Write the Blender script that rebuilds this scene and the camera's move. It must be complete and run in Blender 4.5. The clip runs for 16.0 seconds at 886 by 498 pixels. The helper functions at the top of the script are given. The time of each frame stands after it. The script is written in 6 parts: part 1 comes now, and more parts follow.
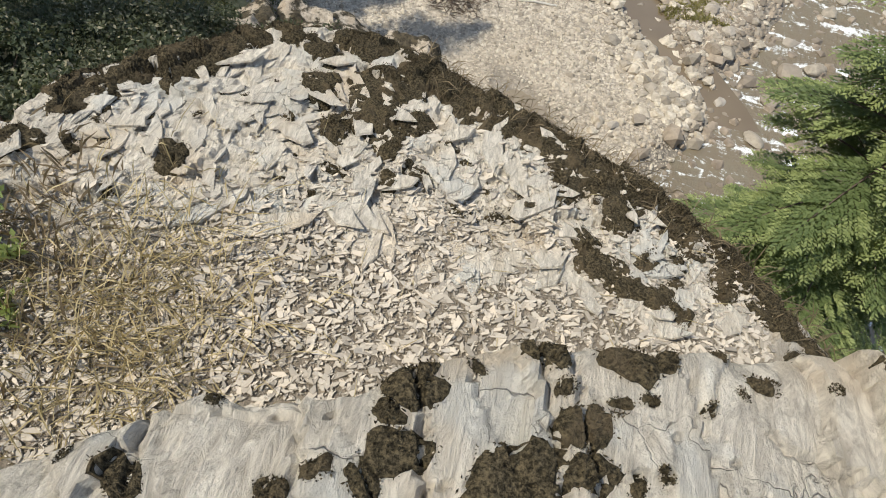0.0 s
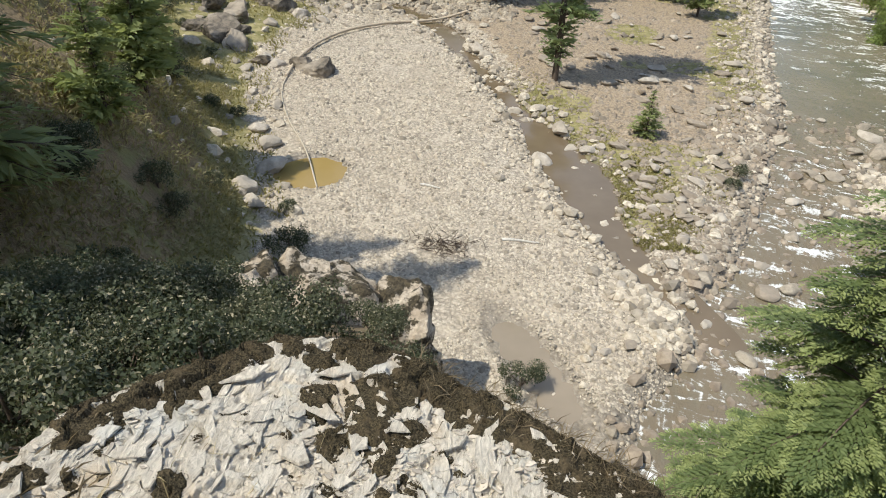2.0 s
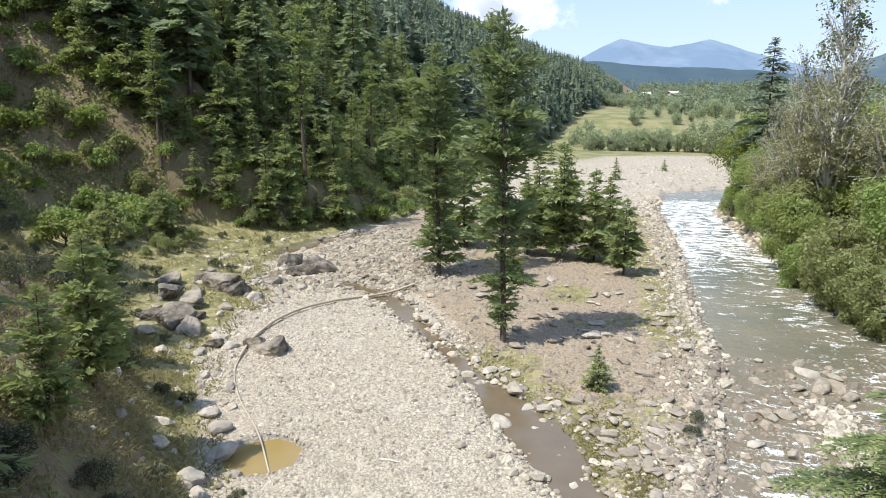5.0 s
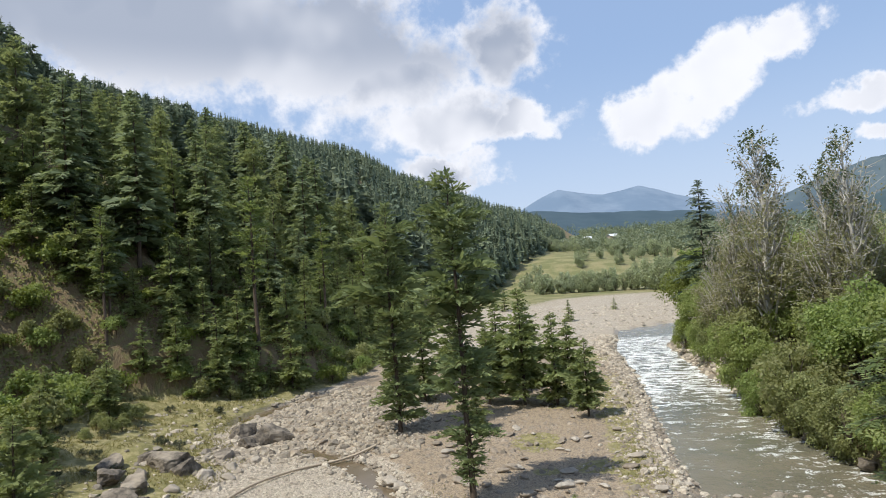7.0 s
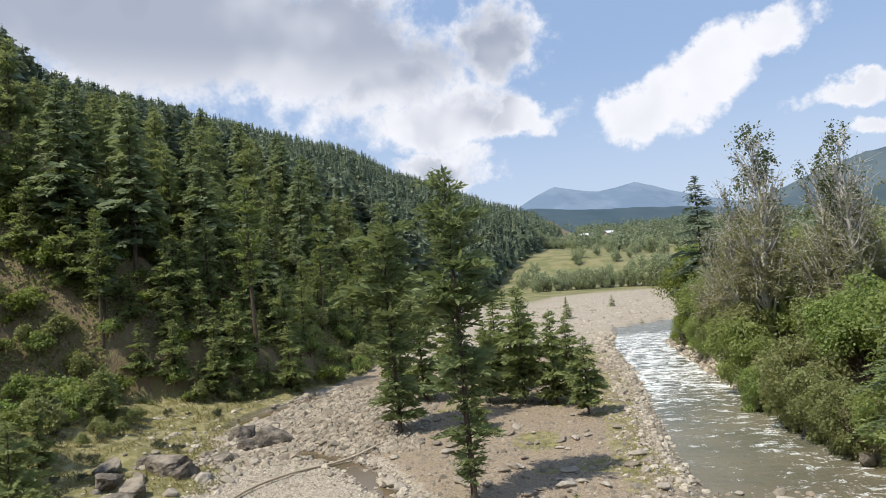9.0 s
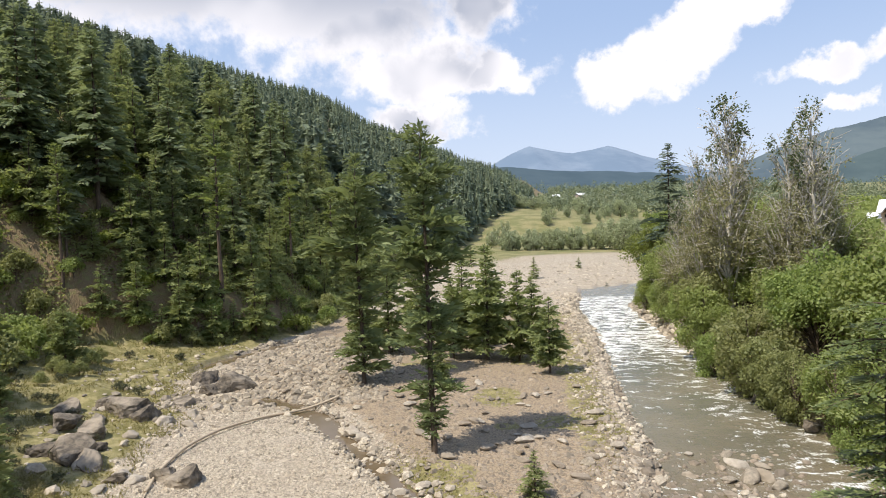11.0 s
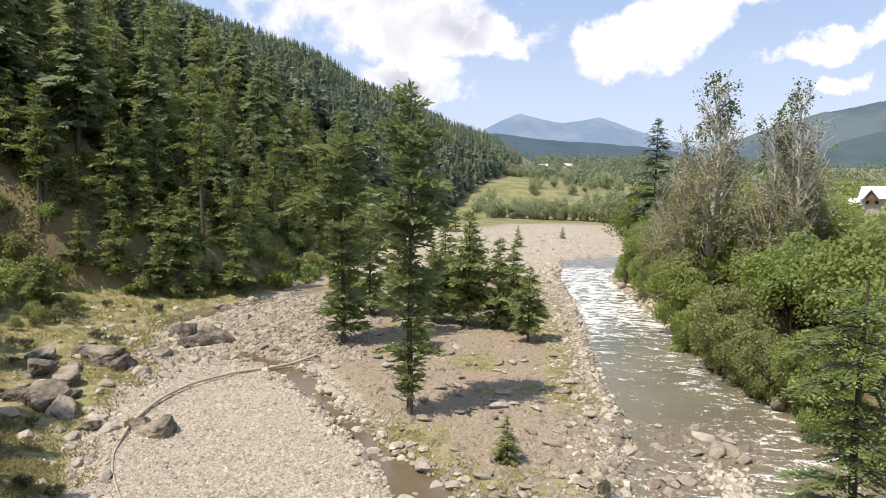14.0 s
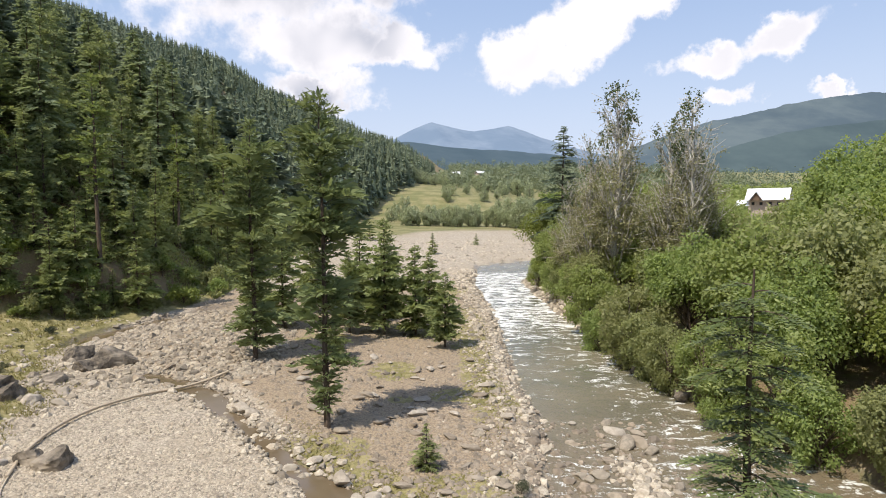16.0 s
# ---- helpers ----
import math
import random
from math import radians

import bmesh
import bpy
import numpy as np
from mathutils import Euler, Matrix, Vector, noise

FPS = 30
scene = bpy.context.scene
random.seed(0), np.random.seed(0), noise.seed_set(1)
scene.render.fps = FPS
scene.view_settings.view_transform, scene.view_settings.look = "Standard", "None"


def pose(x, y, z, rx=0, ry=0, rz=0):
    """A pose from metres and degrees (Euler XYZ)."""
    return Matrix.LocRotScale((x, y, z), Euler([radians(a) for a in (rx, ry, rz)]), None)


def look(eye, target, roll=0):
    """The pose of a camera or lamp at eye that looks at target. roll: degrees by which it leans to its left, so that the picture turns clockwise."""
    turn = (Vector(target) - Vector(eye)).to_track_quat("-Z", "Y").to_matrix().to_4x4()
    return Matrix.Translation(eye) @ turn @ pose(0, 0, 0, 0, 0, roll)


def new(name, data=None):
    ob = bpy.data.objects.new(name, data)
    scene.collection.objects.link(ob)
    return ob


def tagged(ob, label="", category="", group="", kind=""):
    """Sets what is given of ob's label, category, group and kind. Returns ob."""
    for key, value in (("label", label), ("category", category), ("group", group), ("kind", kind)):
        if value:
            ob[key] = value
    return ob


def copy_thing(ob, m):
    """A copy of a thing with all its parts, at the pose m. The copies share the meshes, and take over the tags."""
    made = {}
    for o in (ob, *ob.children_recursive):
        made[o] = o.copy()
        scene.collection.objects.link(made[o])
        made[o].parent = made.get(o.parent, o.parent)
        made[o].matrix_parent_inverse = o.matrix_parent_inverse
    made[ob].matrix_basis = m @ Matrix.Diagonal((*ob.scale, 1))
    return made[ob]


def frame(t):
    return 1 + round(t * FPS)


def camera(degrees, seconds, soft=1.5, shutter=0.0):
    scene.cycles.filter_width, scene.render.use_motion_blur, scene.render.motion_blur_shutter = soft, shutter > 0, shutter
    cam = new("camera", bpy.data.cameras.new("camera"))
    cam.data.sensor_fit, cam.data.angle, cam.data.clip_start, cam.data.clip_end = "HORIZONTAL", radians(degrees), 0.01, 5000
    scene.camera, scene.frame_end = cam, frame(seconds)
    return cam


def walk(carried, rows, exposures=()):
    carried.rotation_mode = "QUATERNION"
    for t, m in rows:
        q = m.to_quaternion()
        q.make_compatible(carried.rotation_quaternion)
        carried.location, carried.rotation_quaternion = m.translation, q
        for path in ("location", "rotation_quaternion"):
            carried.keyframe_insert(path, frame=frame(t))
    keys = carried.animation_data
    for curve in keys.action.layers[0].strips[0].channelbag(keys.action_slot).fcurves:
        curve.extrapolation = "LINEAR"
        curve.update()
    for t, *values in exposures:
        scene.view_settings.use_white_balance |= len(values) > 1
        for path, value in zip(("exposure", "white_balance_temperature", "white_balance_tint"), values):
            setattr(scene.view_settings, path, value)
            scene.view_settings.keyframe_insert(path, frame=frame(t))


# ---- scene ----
cam = camera(69.8, 16.0, soft=1.0)
# seconds, place, then degrees: pitch, roll, yaw
PATH = [
    (0.0, 0.141, -0.562, 11.315, -53.79, -3.89, 11.68),
    (0.5, 0.138, -0.522, 11.379, -47.86, -3.18, 11.24),
    (1.0, 0.133, -0.494, 11.436, -42.93, -4.22, 10.94),
    (1.5, 0.127, -0.473, 11.498, -37.25, -3.53, 9.76),
    (2.0, 0.122, -0.458, 11.563, -33.55, -2.22, 9.56),
    (2.5, 0.120, -0.441, 11.618, -31.56, -1.60, 7.40),
    (3.0, 0.122, -0.431, 11.674, -28.47, -0.72, 5.90),
    (3.5, 0.121, -0.433, 11.726, -26.03, -0.20, 5.36),
    (4.0, 0.104, -0.448, 11.765, -22.13, -1.84, 3.41),
    (4.5, 0.058, -0.517, 11.848, -15.24, -0.44, 3.41),
    (5.0, 0.055, -0.547, 11.865, -10.14, 0.34, 4.10),
    (5.2, 0.059, -0.556, 11.854, -7.70, 0.23, 3.37),
    (7.3, 0.069, -0.519, 11.819, 4.40, 4.86, -0.16),
    (7.5, 0.057, -0.505, 11.821, 5.04, 5.25, -0.17),
    (8.0, 0.034, -0.463, 11.846, 5.42, 5.79, -1.57),
    (8.5, 0.062, -0.330, 11.809, 4.27, 4.72, -0.62),
    (9.0, 0.011, -0.328, 11.880, 3.27, 4.97, -0.34),
    (9.5, -0.036, -0.267, 11.918, 1.82, 3.95, 0.43),
    (9.7, -0.026, -0.213, 11.943, 0.85, 2.33, -1.43),
    (11.8, -0.043, -0.126, 11.990, -3.45, 2.04, -4.77),
    (12.0, -0.078, -0.106, 12.000, -5.08, 1.42, -5.68),
    (12.5, -0.135, -0.032, 12.038, -7.44, -0.00, -6.41),
    (13.0, -0.134, 0.031, 12.070, -5.56, 1.96, -3.79),
    (13.5, -0.060, -0.014, 12.021, -3.88, -0.08, -1.83),
    (14.0, -0.010, -0.024, 12.000, -4.26, -0.79, -4.34),
    (14.5, -0.000, 0.001, 11.999, -3.06, -0.60, -5.88),
    (15.0, 0.036, 0.014, 11.979, -1.42, 1.26, -5.72),
    (15.5, 0.055, 0.007, 11.968, -2.35, 0.29, -8.86),
    (16.0, 0.068, 0.025, 11.960, -3.48, 0.33, -12.05),
]
# seconds, stops, white balance in kelvin, tint
EXPOSURES = [(0.0, 0.03, 6350, 10), (2.0, 0.14, 6280, 9.5), (3.5, 0.32, 6110, 9), (5.2, 0.42, 5940, 10.5), (7.3, -0.06, 6200, 10.5), (9.7, -0.06, 6280, 11.5), (11.8, 0.25, 6560, 14), (13.0, 0.25, 6560, 14), (16.0, 0.11, 6500, 14)]
walk(cam, [(t, pose(x, y, z, 90 + p, r, w)) for t, x, y, z, p, r, w in PATH], EXPOSURES)

# ---- light ----
SUN_EL, SUN_AZ = 60.0, 238.0   # degrees; azimuth clockwise from +y
sun_data = bpy.data.lights.new("sun", "SUN")
sun_data.energy, sun_data.angle, sun_data.color = 5.0, radians(0.55), (1.0, 0.935, 0.80)
sun = new("sun", sun_data)
_a, _e = radians(SUN_AZ), radians(SUN_EL)
sun.matrix_world = look((60 * math.sin(_a) * math.cos(_e), 60 * math.cos(_a) * math.cos(_e), 60 * math.sin(_e)), (0, 0, 0))


class Nodes:
    """Short hand for node trees."""

    def __init__(self, tree):
        self.tree = tree
        tree.nodes.clear()

    def add(self, kind, inputs=None, **settings):
        n = self.tree.nodes.new(kind)
        for k, v in settings.items():
            setattr(n, k, v)
        for k, v in (inputs or {}).items():
            sock = n.inputs[k]
            if isinstance(v, bpy.types.NodeSocket):
                self.tree.links.new(v, sock)
            else:
                sock.default_value = v
        return n

    def math(self, op, a, b=0.0, c=0.0, clamp=False):
        return self.add("ShaderNodeMath", {0: a, 1: b, 2: c}, operation=op, use_clamp=clamp).outputs[0]

    def mix(self, f, a, b, blend="MIX"):
        n = self.add("ShaderNodeMix", data_type="RGBA", blend_type=blend)
        for sock, v in ((n.inputs[0], f), (n.inputs[6], a), (n.inputs[7], b)):
            if isinstance(v, bpy.types.NodeSocket):
                self.tree.links.new(v, sock)
            else:
                sock.default_value = v if not isinstance(v, tuple) or len(v) == 4 else (*v, 1.0)
        return n.outputs[2]

    def noise(self, vec, scale, detail=4.0, rough=0.55, dist=0.0):
        return self.add("ShaderNodeTexNoise", {"Vector": vec, "Scale": scale, "Detail": detail, "Roughness": rough, "Distortion": dist})

    def range(self, v, a, b, c=0.0, d=1.0, smooth=True):
        return self.add("ShaderNodeMapRange", {"Value": v, "From Min": a, "From Max": b, "To Min": c, "To Max": d},
                        interpolation_type="SMOOTHSTEP" if smooth else "LINEAR").outputs[0]

    def mapping(self, vec, scale=(1, 1, 1), rot=(0, 0, 0), loc=(0, 0, 0)):
        return self.add("ShaderNodeMapping", {"Vector": vec, "Scale": scale, "Rotation": rot, "Location": loc}).outputs[0]

    def bump(self, height, strength, distance=0.02, normal=None):
        ins = {"Height": height, "Strength": strength, "Distance": distance}
        if normal is not None:
            ins["Normal"] = normal
        return self.add("ShaderNodeBump", ins).outputs[0]


def make_world():
    world = bpy.data.worlds.new("sky")
    scene.world = world
    world.use_nodes = True
    k = Nodes(world.node_tree)
    sky = k.add("ShaderNodeTexSky", sky_type="NISHITA", sun_disc=False, sun_elevation=radians(SUN_EL), sun_rotation=radians(SUN_AZ),
                air_density=1.3, dust_density=1.6, ozone_density=1.0)
    way = k.add("ShaderNodeTexCoord").outputs["Generated"]
    sep = k.add("ShaderNodeSeparateXYZ", {0: way})
    az = k.math("MULTIPLY", k.math("ARCTAN2", sep.outputs[0], sep.outputs[1]), 57.2958)
    el = k.math("MULTIPLY", k.math("ARCSINE", sep.outputs[2]), 57.2958)
    flat = k.add("ShaderNodeCombineXYZ", {0: az, 1: el, 2: 0.0}).outputs[0]
    warp = k.noise(way, 7.0, 6.0, 0.6)
    off = k.add("ShaderNodeVectorMath", {0: warp.outputs["Color"], 1: (0.5, 0.5, 0.5)}, operation="SUBTRACT").outputs[0]
    off = k.add("ShaderNodeVectorMath", {0: off, 1: (11.0, 11.0, 0.0)}, operation="MULTIPLY").outputs[0]
    p = k.add("ShaderNodeVectorMath", {0: flat, 1: off}, operation="ADD").outputs[0]
    # cumulus heaps: azimuth, elevation, half width, half height, lean
    heaps = [(-26, 23, 24, 7.5, -2), (-8, 20.5, 15, 7.0, -6), (2, 14, 9, 3.4, 0), (8, 13, 5.5, 1.9, 8), (7, 20, 5, 5, 0),
             (1, 10.2, 5.0, 1.5, 0), (19, 12.8, 4.6, 2.4, 25), (25, 15, 6, 2.6, 28), (30, 17.2, 3.4, 2.0, 20),
             (34.5, 11.6, 3.4, 1.5, 10), (40, 13.4, 4.5, 1.8, 22), (35.4, 8.6, 2.0, 1.0, 0), (43, 8.8, 1.8, 0.8, 0),
             (66, 18, 12, 5, 10), (100, 26, 16, 6, 0), (150, 20, 18, 6, 5), (-70, 25, 18, 7, 0), (-120, 20, 20, 6, 8), (10, 44, 20, 8, 0)]
    total = None
    for a, e, w, h, lean in heaps:
        q = k.add("ShaderNodeVectorMath", {0: p, 1: (a, e, 0)}, operation="SUBTRACT").outputs[0]
        q = k.mapping(q, rot=(0, 0, radians(-lean)))
        q = k.add("ShaderNodeVectorMath", {0: q, 1: (1 / w, 1 / h, 0)}, operation="MULTIPLY").outputs[0]
        d = k.add("ShaderNodeVectorMath", {0: q}, operation="LENGTH").outputs["Value"]
        v = k.math("SUBTRACT", 1.0, d)
        total = v if total is None else k.math("MAXIMUM", total, v)
    fine = k.noise(way, 26.0, 7.0, 0.62).outputs["Fac"]
    dens = k.math("ADD", total, k.math("MULTIPLY", k.math("SUBTRACT", fine, 0.5), 1.1))
    cover = k.range(dens, -0.10, 0.42)
    body = k.noise(k.mapping(way, loc=(0.03, -0.02, 0.05)), 5.0, 3.0, 0.5).outputs["Fac"]
    dark = k.math("MULTIPLY", k.range(body, 0.34, 0.66), k.range(total, 0.05, 0.7))
    low_side = k.math("MULTIPLY", k.math("MULTIPLY", k.range(el, 14.5, 22.0), k.range(total, 0.0, 0.45)), k.range(az, 3.0, 12.0, 1.0, 0.0))
    dark = k.math("MAXIMUM", dark, k.math("MULTIPLY", low_side, k.range(body, 0.2, 0.5, 0.35, 0.95)))
    dark = k.math("MULTIPLY", dark, k.range(az, 8.0, 18.0, 1.0, 0.3))
    cloud = k.mix(dark, (8.9, 8.8, 8.9, 1), (3.7, 4.1, 4.9, 1))
    haze = k.range(el, 0.0, 20.0, 0.62, 0.05)
    clear = k.mix(0.55, sky.outputs[0], (3.8, 5.3, 8.1, 1))
    clear = k.mix(haze, clear, (6.6, 7.3, 8.4, 1))
    col = k.mix(cover, clear, cloud)
    bg = k.add("ShaderNodeBackground", {"Color": col, "Strength": 0.115})
    k.add("ShaderNodeOutputWorld", {"Surface": bg.outputs[0]})


make_world()


# ---- materials ----
def material(name, build):
    m = bpy.data.materials.new(name)
    m.use_nodes = True
    k = Nodes(m.node_tree)
    out = k.add("ShaderNodeOutputMaterial")
    shader = build(k)
    k.tree.links.new(shader, out.inputs["Surface"])
    return m


def where(k):
    return k.add("ShaderNodeNewGeometry").outputs["Position"]


def own(k):
    return k.add("ShaderNodeTexCoord").outputs["Object"]


def island(k):
    return k.add("ShaderNodeNewGeometry").outputs["Random Per Island"]


def each(k):
    return k.add("ShaderNodeObjectInfo").outputs["Random"]


def plain(k, col, rough=0.8, normal=None, spec=0.3, **more):
    ins = {"Base Color": col if isinstance(col, bpy.types.NodeSocket) else (*col, 1.0), "Roughness": rough, "Specular IOR Level": spec}
    if normal is not None:
        ins["Normal"] = normal
    ins.update(more)
    return k.add("ShaderNodeBsdfPrincipled", ins).outputs[0]


def foliage(name, a, b, c, shine=0.25, through_light=0.3, dead=None):
    """Leaves: three greens mixed leaf by leaf, tree by tree and in patches, and some light let through."""
    def build(k):
        r, o = island(k), each(k)
        col = k.mix(r, a, b)
        col = k.mix(k.math("MULTIPLY", o, 0.75), col, c)
        patch = k.noise(where(k), 0.9, 2.0).outputs["Fac"]
        col = k.mix(k.range(patch, 0.35, 0.7, 0.0, 0.25), col, k.mix(0.5, a, (a[0] * 0.5, a[1] * 0.5, a[2] * 0.5)))
        if dead:
            col = k.mix(k.range(r, 0.86, 0.9), col, dead)
        face = plain(k, col, 0.55, None, shine)
        back = k.add("ShaderNodeBsdfTranslucent", {"Color": k.mix(0.5, col, (b[0] * 1.3, b[1] * 1.3, b[2] * 0.8))}).outputs[0]
        return k.add("ShaderNodeMixShader", {0: through_light, 1: face, 2: back}).outputs[0]
    return material(name, build)


def bark(name, a, b, scale=14.0):
    def build(k):
        v = k.mapping(own(k), scale=(1, 1, 0.18))
        n = k.noise(v, scale, 6.0, 0.65).outputs["Fac"]
        big = k.noise(own(k), 1.1, 2.0).outputs["Fac"]
        col = k.mix(k.range(n, 0.3, 0.7), a, b)
        col = k.mix(k.range(big, 0.4, 0.7, 0.0, 0.4), col, (a[0] * 0.6, a[1] * 0.6, a[2] * 0.6))
        return plain(k, col, 0.9, k.bump(n, 0.6, 0.03), 0.15)
    return material(name, build)


def stone(name, a, b, stain, scale=6.0, bump=0.5, lichen=0.0, vary=True):
    def build(k):
        p = where(k)
        n = k.noise(p, scale, 8.0, 0.65).outputs["Fac"]
        big = k.noise(p, scale * 0.16, 3.0).outputs["Fac"]
        col = k.mix(k.range(n, 0.32, 0.68), a, b)
        col = k.mix(k.range(big, 0.45, 0.68, 0.0, 0.7), col, stain)
        if vary:
            col = k.mix(k.math("MULTIPLY", each(k), 0.45), col, (0.47, 0.415, 0.33))
            col = k.mix(k.math("MULTIPLY", k.math("POWER", island(k), 1.6), 0.85), col, (0.15, 0.128, 0.10))
        if lichen:
            l = k.noise(p, scale * 0.5, 5.0, 0.7).outputs["Fac"]
            col = k.mix(k.range(l, 0.60 - lichen * 0.2, 0.66 - lichen * 0.2), col, (0.05, 0.045, 0.03))
        return plain(k, col, 0.85, k.bump(n, bump, 0.04), 0.25)
    return material(name, build)


def ground_build(k):
    p = where(k)
    zone = k.add("ShaderNodeVertexColor", layer_name="zone")
    sep = k.add("ShaderNodeSeparateColor", {0: zone.outputs["Color"]})
    grass, soil, forest = sep.outputs[0], sep.outputs[1], sep.outputs[2]
    wet = zone.outputs["Alpha"]
    flat = k.mapping(p, scale=(1, 1, 0.2))
    wob = k.noise(flat, 3.0, 2.0).outputs["Color"]
    warped = k.add("ShaderNodeVectorMath", {0: flat, 1: k.add("ShaderNodeVectorMath", {0: wob, 1: (0.25, 0.25, 0)}, operation="MULTIPLY").outputs[0]}, operation="ADD").outputs[0]
    c1 = k.add("ShaderNodeTexVoronoi", {"Vector": warped, "Scale": 8.0, "Randomness": 1.0})
    c2 = k.add("ShaderNodeTexVoronoi", {"Vector": warped, "Scale": 19.0, "Randomness": 1.0})
    fine = k.noise(p, 30.0, 5.0, 0.7).outputs["Fac"]
    mid = k.noise(p, 1.4, 4.0, 0.6).outputs["Fac"]
    wide = k.noise(p, 0.12, 4.0, 0.6).outputs["Fac"]
    t1 = k.add("ShaderNodeSeparateColor", {0: c1.outputs["Color"]}).outputs[0]
    t2 = k.add("ShaderNodeSeparateColor", {0: c2.outputs["Color"]}).outputs[1]
    gravel = k.mix(t1, (0.20, 0.168, 0.125), (0.56, 0.485, 0.375))
    gravel = k.mix(0.5, gravel, k.mix(t2, (0.21, 0.18, 0.14), (0.62, 0.555, 0.455)))
    # gap: pebble rims darkened in the colour, for the shade between stones
    gap = k.math("MULTIPLY", k.range(c1.outputs["Distance"], 0.35, 0.75), 0.55)
    gravel = k.mix(gap, gravel, (0.15, 0.125, 0.095))
    sand = k.mix(fine, (0.40, 0.34, 0.26), (0.54, 0.47, 0.37))
    gravel = k.mix(k.range(mid, 0.52, 0.68, 0.0, 0.75), gravel, sand)
    gravel = k.mix(k.range(wide, 0.42, 0.62, 0.0, 0.35), gravel, (0.33, 0.275, 0.20))
    earth = k.mix(k.range(fine, 0.3, 0.7), (0.245, 0.188, 0.124), (0.38, 0.302, 0.208))
    earth = k.mix(k.math("MULTIPLY", t2, 0.25), earth, (0.38, 0.315, 0.225))
    earth = k.mix(gap, earth, (0.13, 0.10, 0.075))
    turf = k.mix(k.range(fine, 0.3, 0.7), (0.10, 0.11, 0.035), (0.25, 0.21, 0.09))
    turf = k.mix(k.range(mid, 0.4, 0.65), turf, (0.30, 0.26, 0.13))
    reach = k.add("ShaderNodeSeparateXYZ", {0: p}).outputs[1]
    meadow = k.mix(k.range(wide, 0.4, 0.6), (0.150, 0.155, 0.062), (0.24, 0.215, 0.105))
    turf = k.mix(k.range(reach, 150.0, 200.0), turf, meadow)
    litter = k.mix(k.range(fine, 0.3, 0.7), (0.115, 0.085, 0.048), (0.27, 0.20, 0.115))
    litter = k.mix(k.range(mid, 0.48, 0.62, 0.0, 0.7), litter, (0.19, 0.185, 0.075))
    litter = k.mix(k.range(wide, 0.56, 0.68, 0.0, 0.6), litter, (0.20, 0.150, 0.090))
    edge = k.math("MULTIPLY", k.math("SUBTRACT", mid, 0.5), 1.1)
    fe = k.math("MULTIPLY", k.math("SUBTRACT", fine, 0.5), 0.7)
    ragged = k.math("ADD", edge, fe)
    col = k.mix(k.range(k.math("ADD", soil, ragged), 0.40, 0.60), gravel, earth)
    col = k.mix(k.range(k.math("ADD", grass, ragged), 0.40, 0.62), col, turf)
    col = k.mix(k.range(k.math("ADD", forest, ragged), 0.40, 0.62), col, litter)
    soak = k.range(k.math("ADD", wet, k.math("MULTIPLY", ragged, 0.5)), 0.35, 0.75)
    col = k.mix(k.math("MULTIPLY", soak, 0.75), col, k.mix(0.5, col, (0.055, 0.045, 0.035)))
    rough = k.range(soak, 0.0, 1.0, 0.92, 0.45)
    h = k.math("SUBTRACT", k.math("MULTIPLY", fine, 0.35), k.math("MULTIPLY", c1.outputs["Distance"], 1.2))
    return plain(k, col, rough, k.bump(h, 0.7, 0.06), 0.3)


M_GROUND = material("ground", ground_build)


def river_build(k):
    p = where(k)
    lay = k.mapping(p, rot=(0, 0, radians(12)))
    flow = k.mapping(lay, scale=(0.75, 0.28, 0.3))
    warp = k.noise(flow, 0.8, 3.0).outputs["Color"]
    flow2 = k.add("ShaderNodeVectorMath", {0: flow, 1: k.add("ShaderNodeVectorMath", {0: warp, 1: (0.8, 0.8, 0)}, operation="MULTIPLY").outputs[0]}, operation="ADD").outputs[0]
    rip = k.noise(flow2, 3.2, 6.0, 0.62).outputs["Fac"]
    small = k.noise(flow2, 12.0, 5.0, 0.6).outputs["Fac"]
    cross = k.noise(k.mapping(lay, scale=(0.30, 0.62, 0.3)), 2.1, 7.0, 0.70, 0.9).outputs["Fac"]
    zone = k.add("ShaderNodeVertexColor", layer_name="zone")
    rapid = k.add("ShaderNodeSeparateColor", {0: zone.outputs["Color"]}).outputs[0]
    crest = k.math("ADD", cross, k.math("MULTIPLY", k.math("SUBTRACT", small, 0.5), 0.35))
    foam = k.range(k.math("ADD", crest, k.math("MULTIPLY", rapid, 0.27)), 0.71, 0.86)
    foam = k.math("MULTIPLY", foam, k.range(rapid, 0.05, 0.35))
    depth = k.noise(p, 0.16, 3.0).outputs["Fac"]
    col = k.mix(k.range(depth, 0.35, 0.65), (0.130, 0.128, 0.090), (0.195, 0.174, 0.120))
    nearby = k.range(k.add("ShaderNodeSeparateXYZ", {0: p}).outputs[1], 22.0, 46.0, 1.0, 0.0)
    col = k.mix(k.math("MULTIPLY", nearby, k.range(rip, .3, .6, .55, 1.0)), col, (0.165, 0.130, 0.082))
    col = k.mix(foam, col, (0.80, 0.82, 0.80))
    rough = k.range(foam, 0.0, 1.0, 0.20, 0.75)
    h = k.math("ADD", k.math("MULTIPLY", rip, 1.2), k.math("ADD", k.math("MULTIPLY", small, 0.6), k.math("MULTIPLY", cross, 1.0)))
    return plain(k, col, rough, k.bump(h, 0.42, 0.16), 0.5)


M_RIVER = material("river_water", river_build)


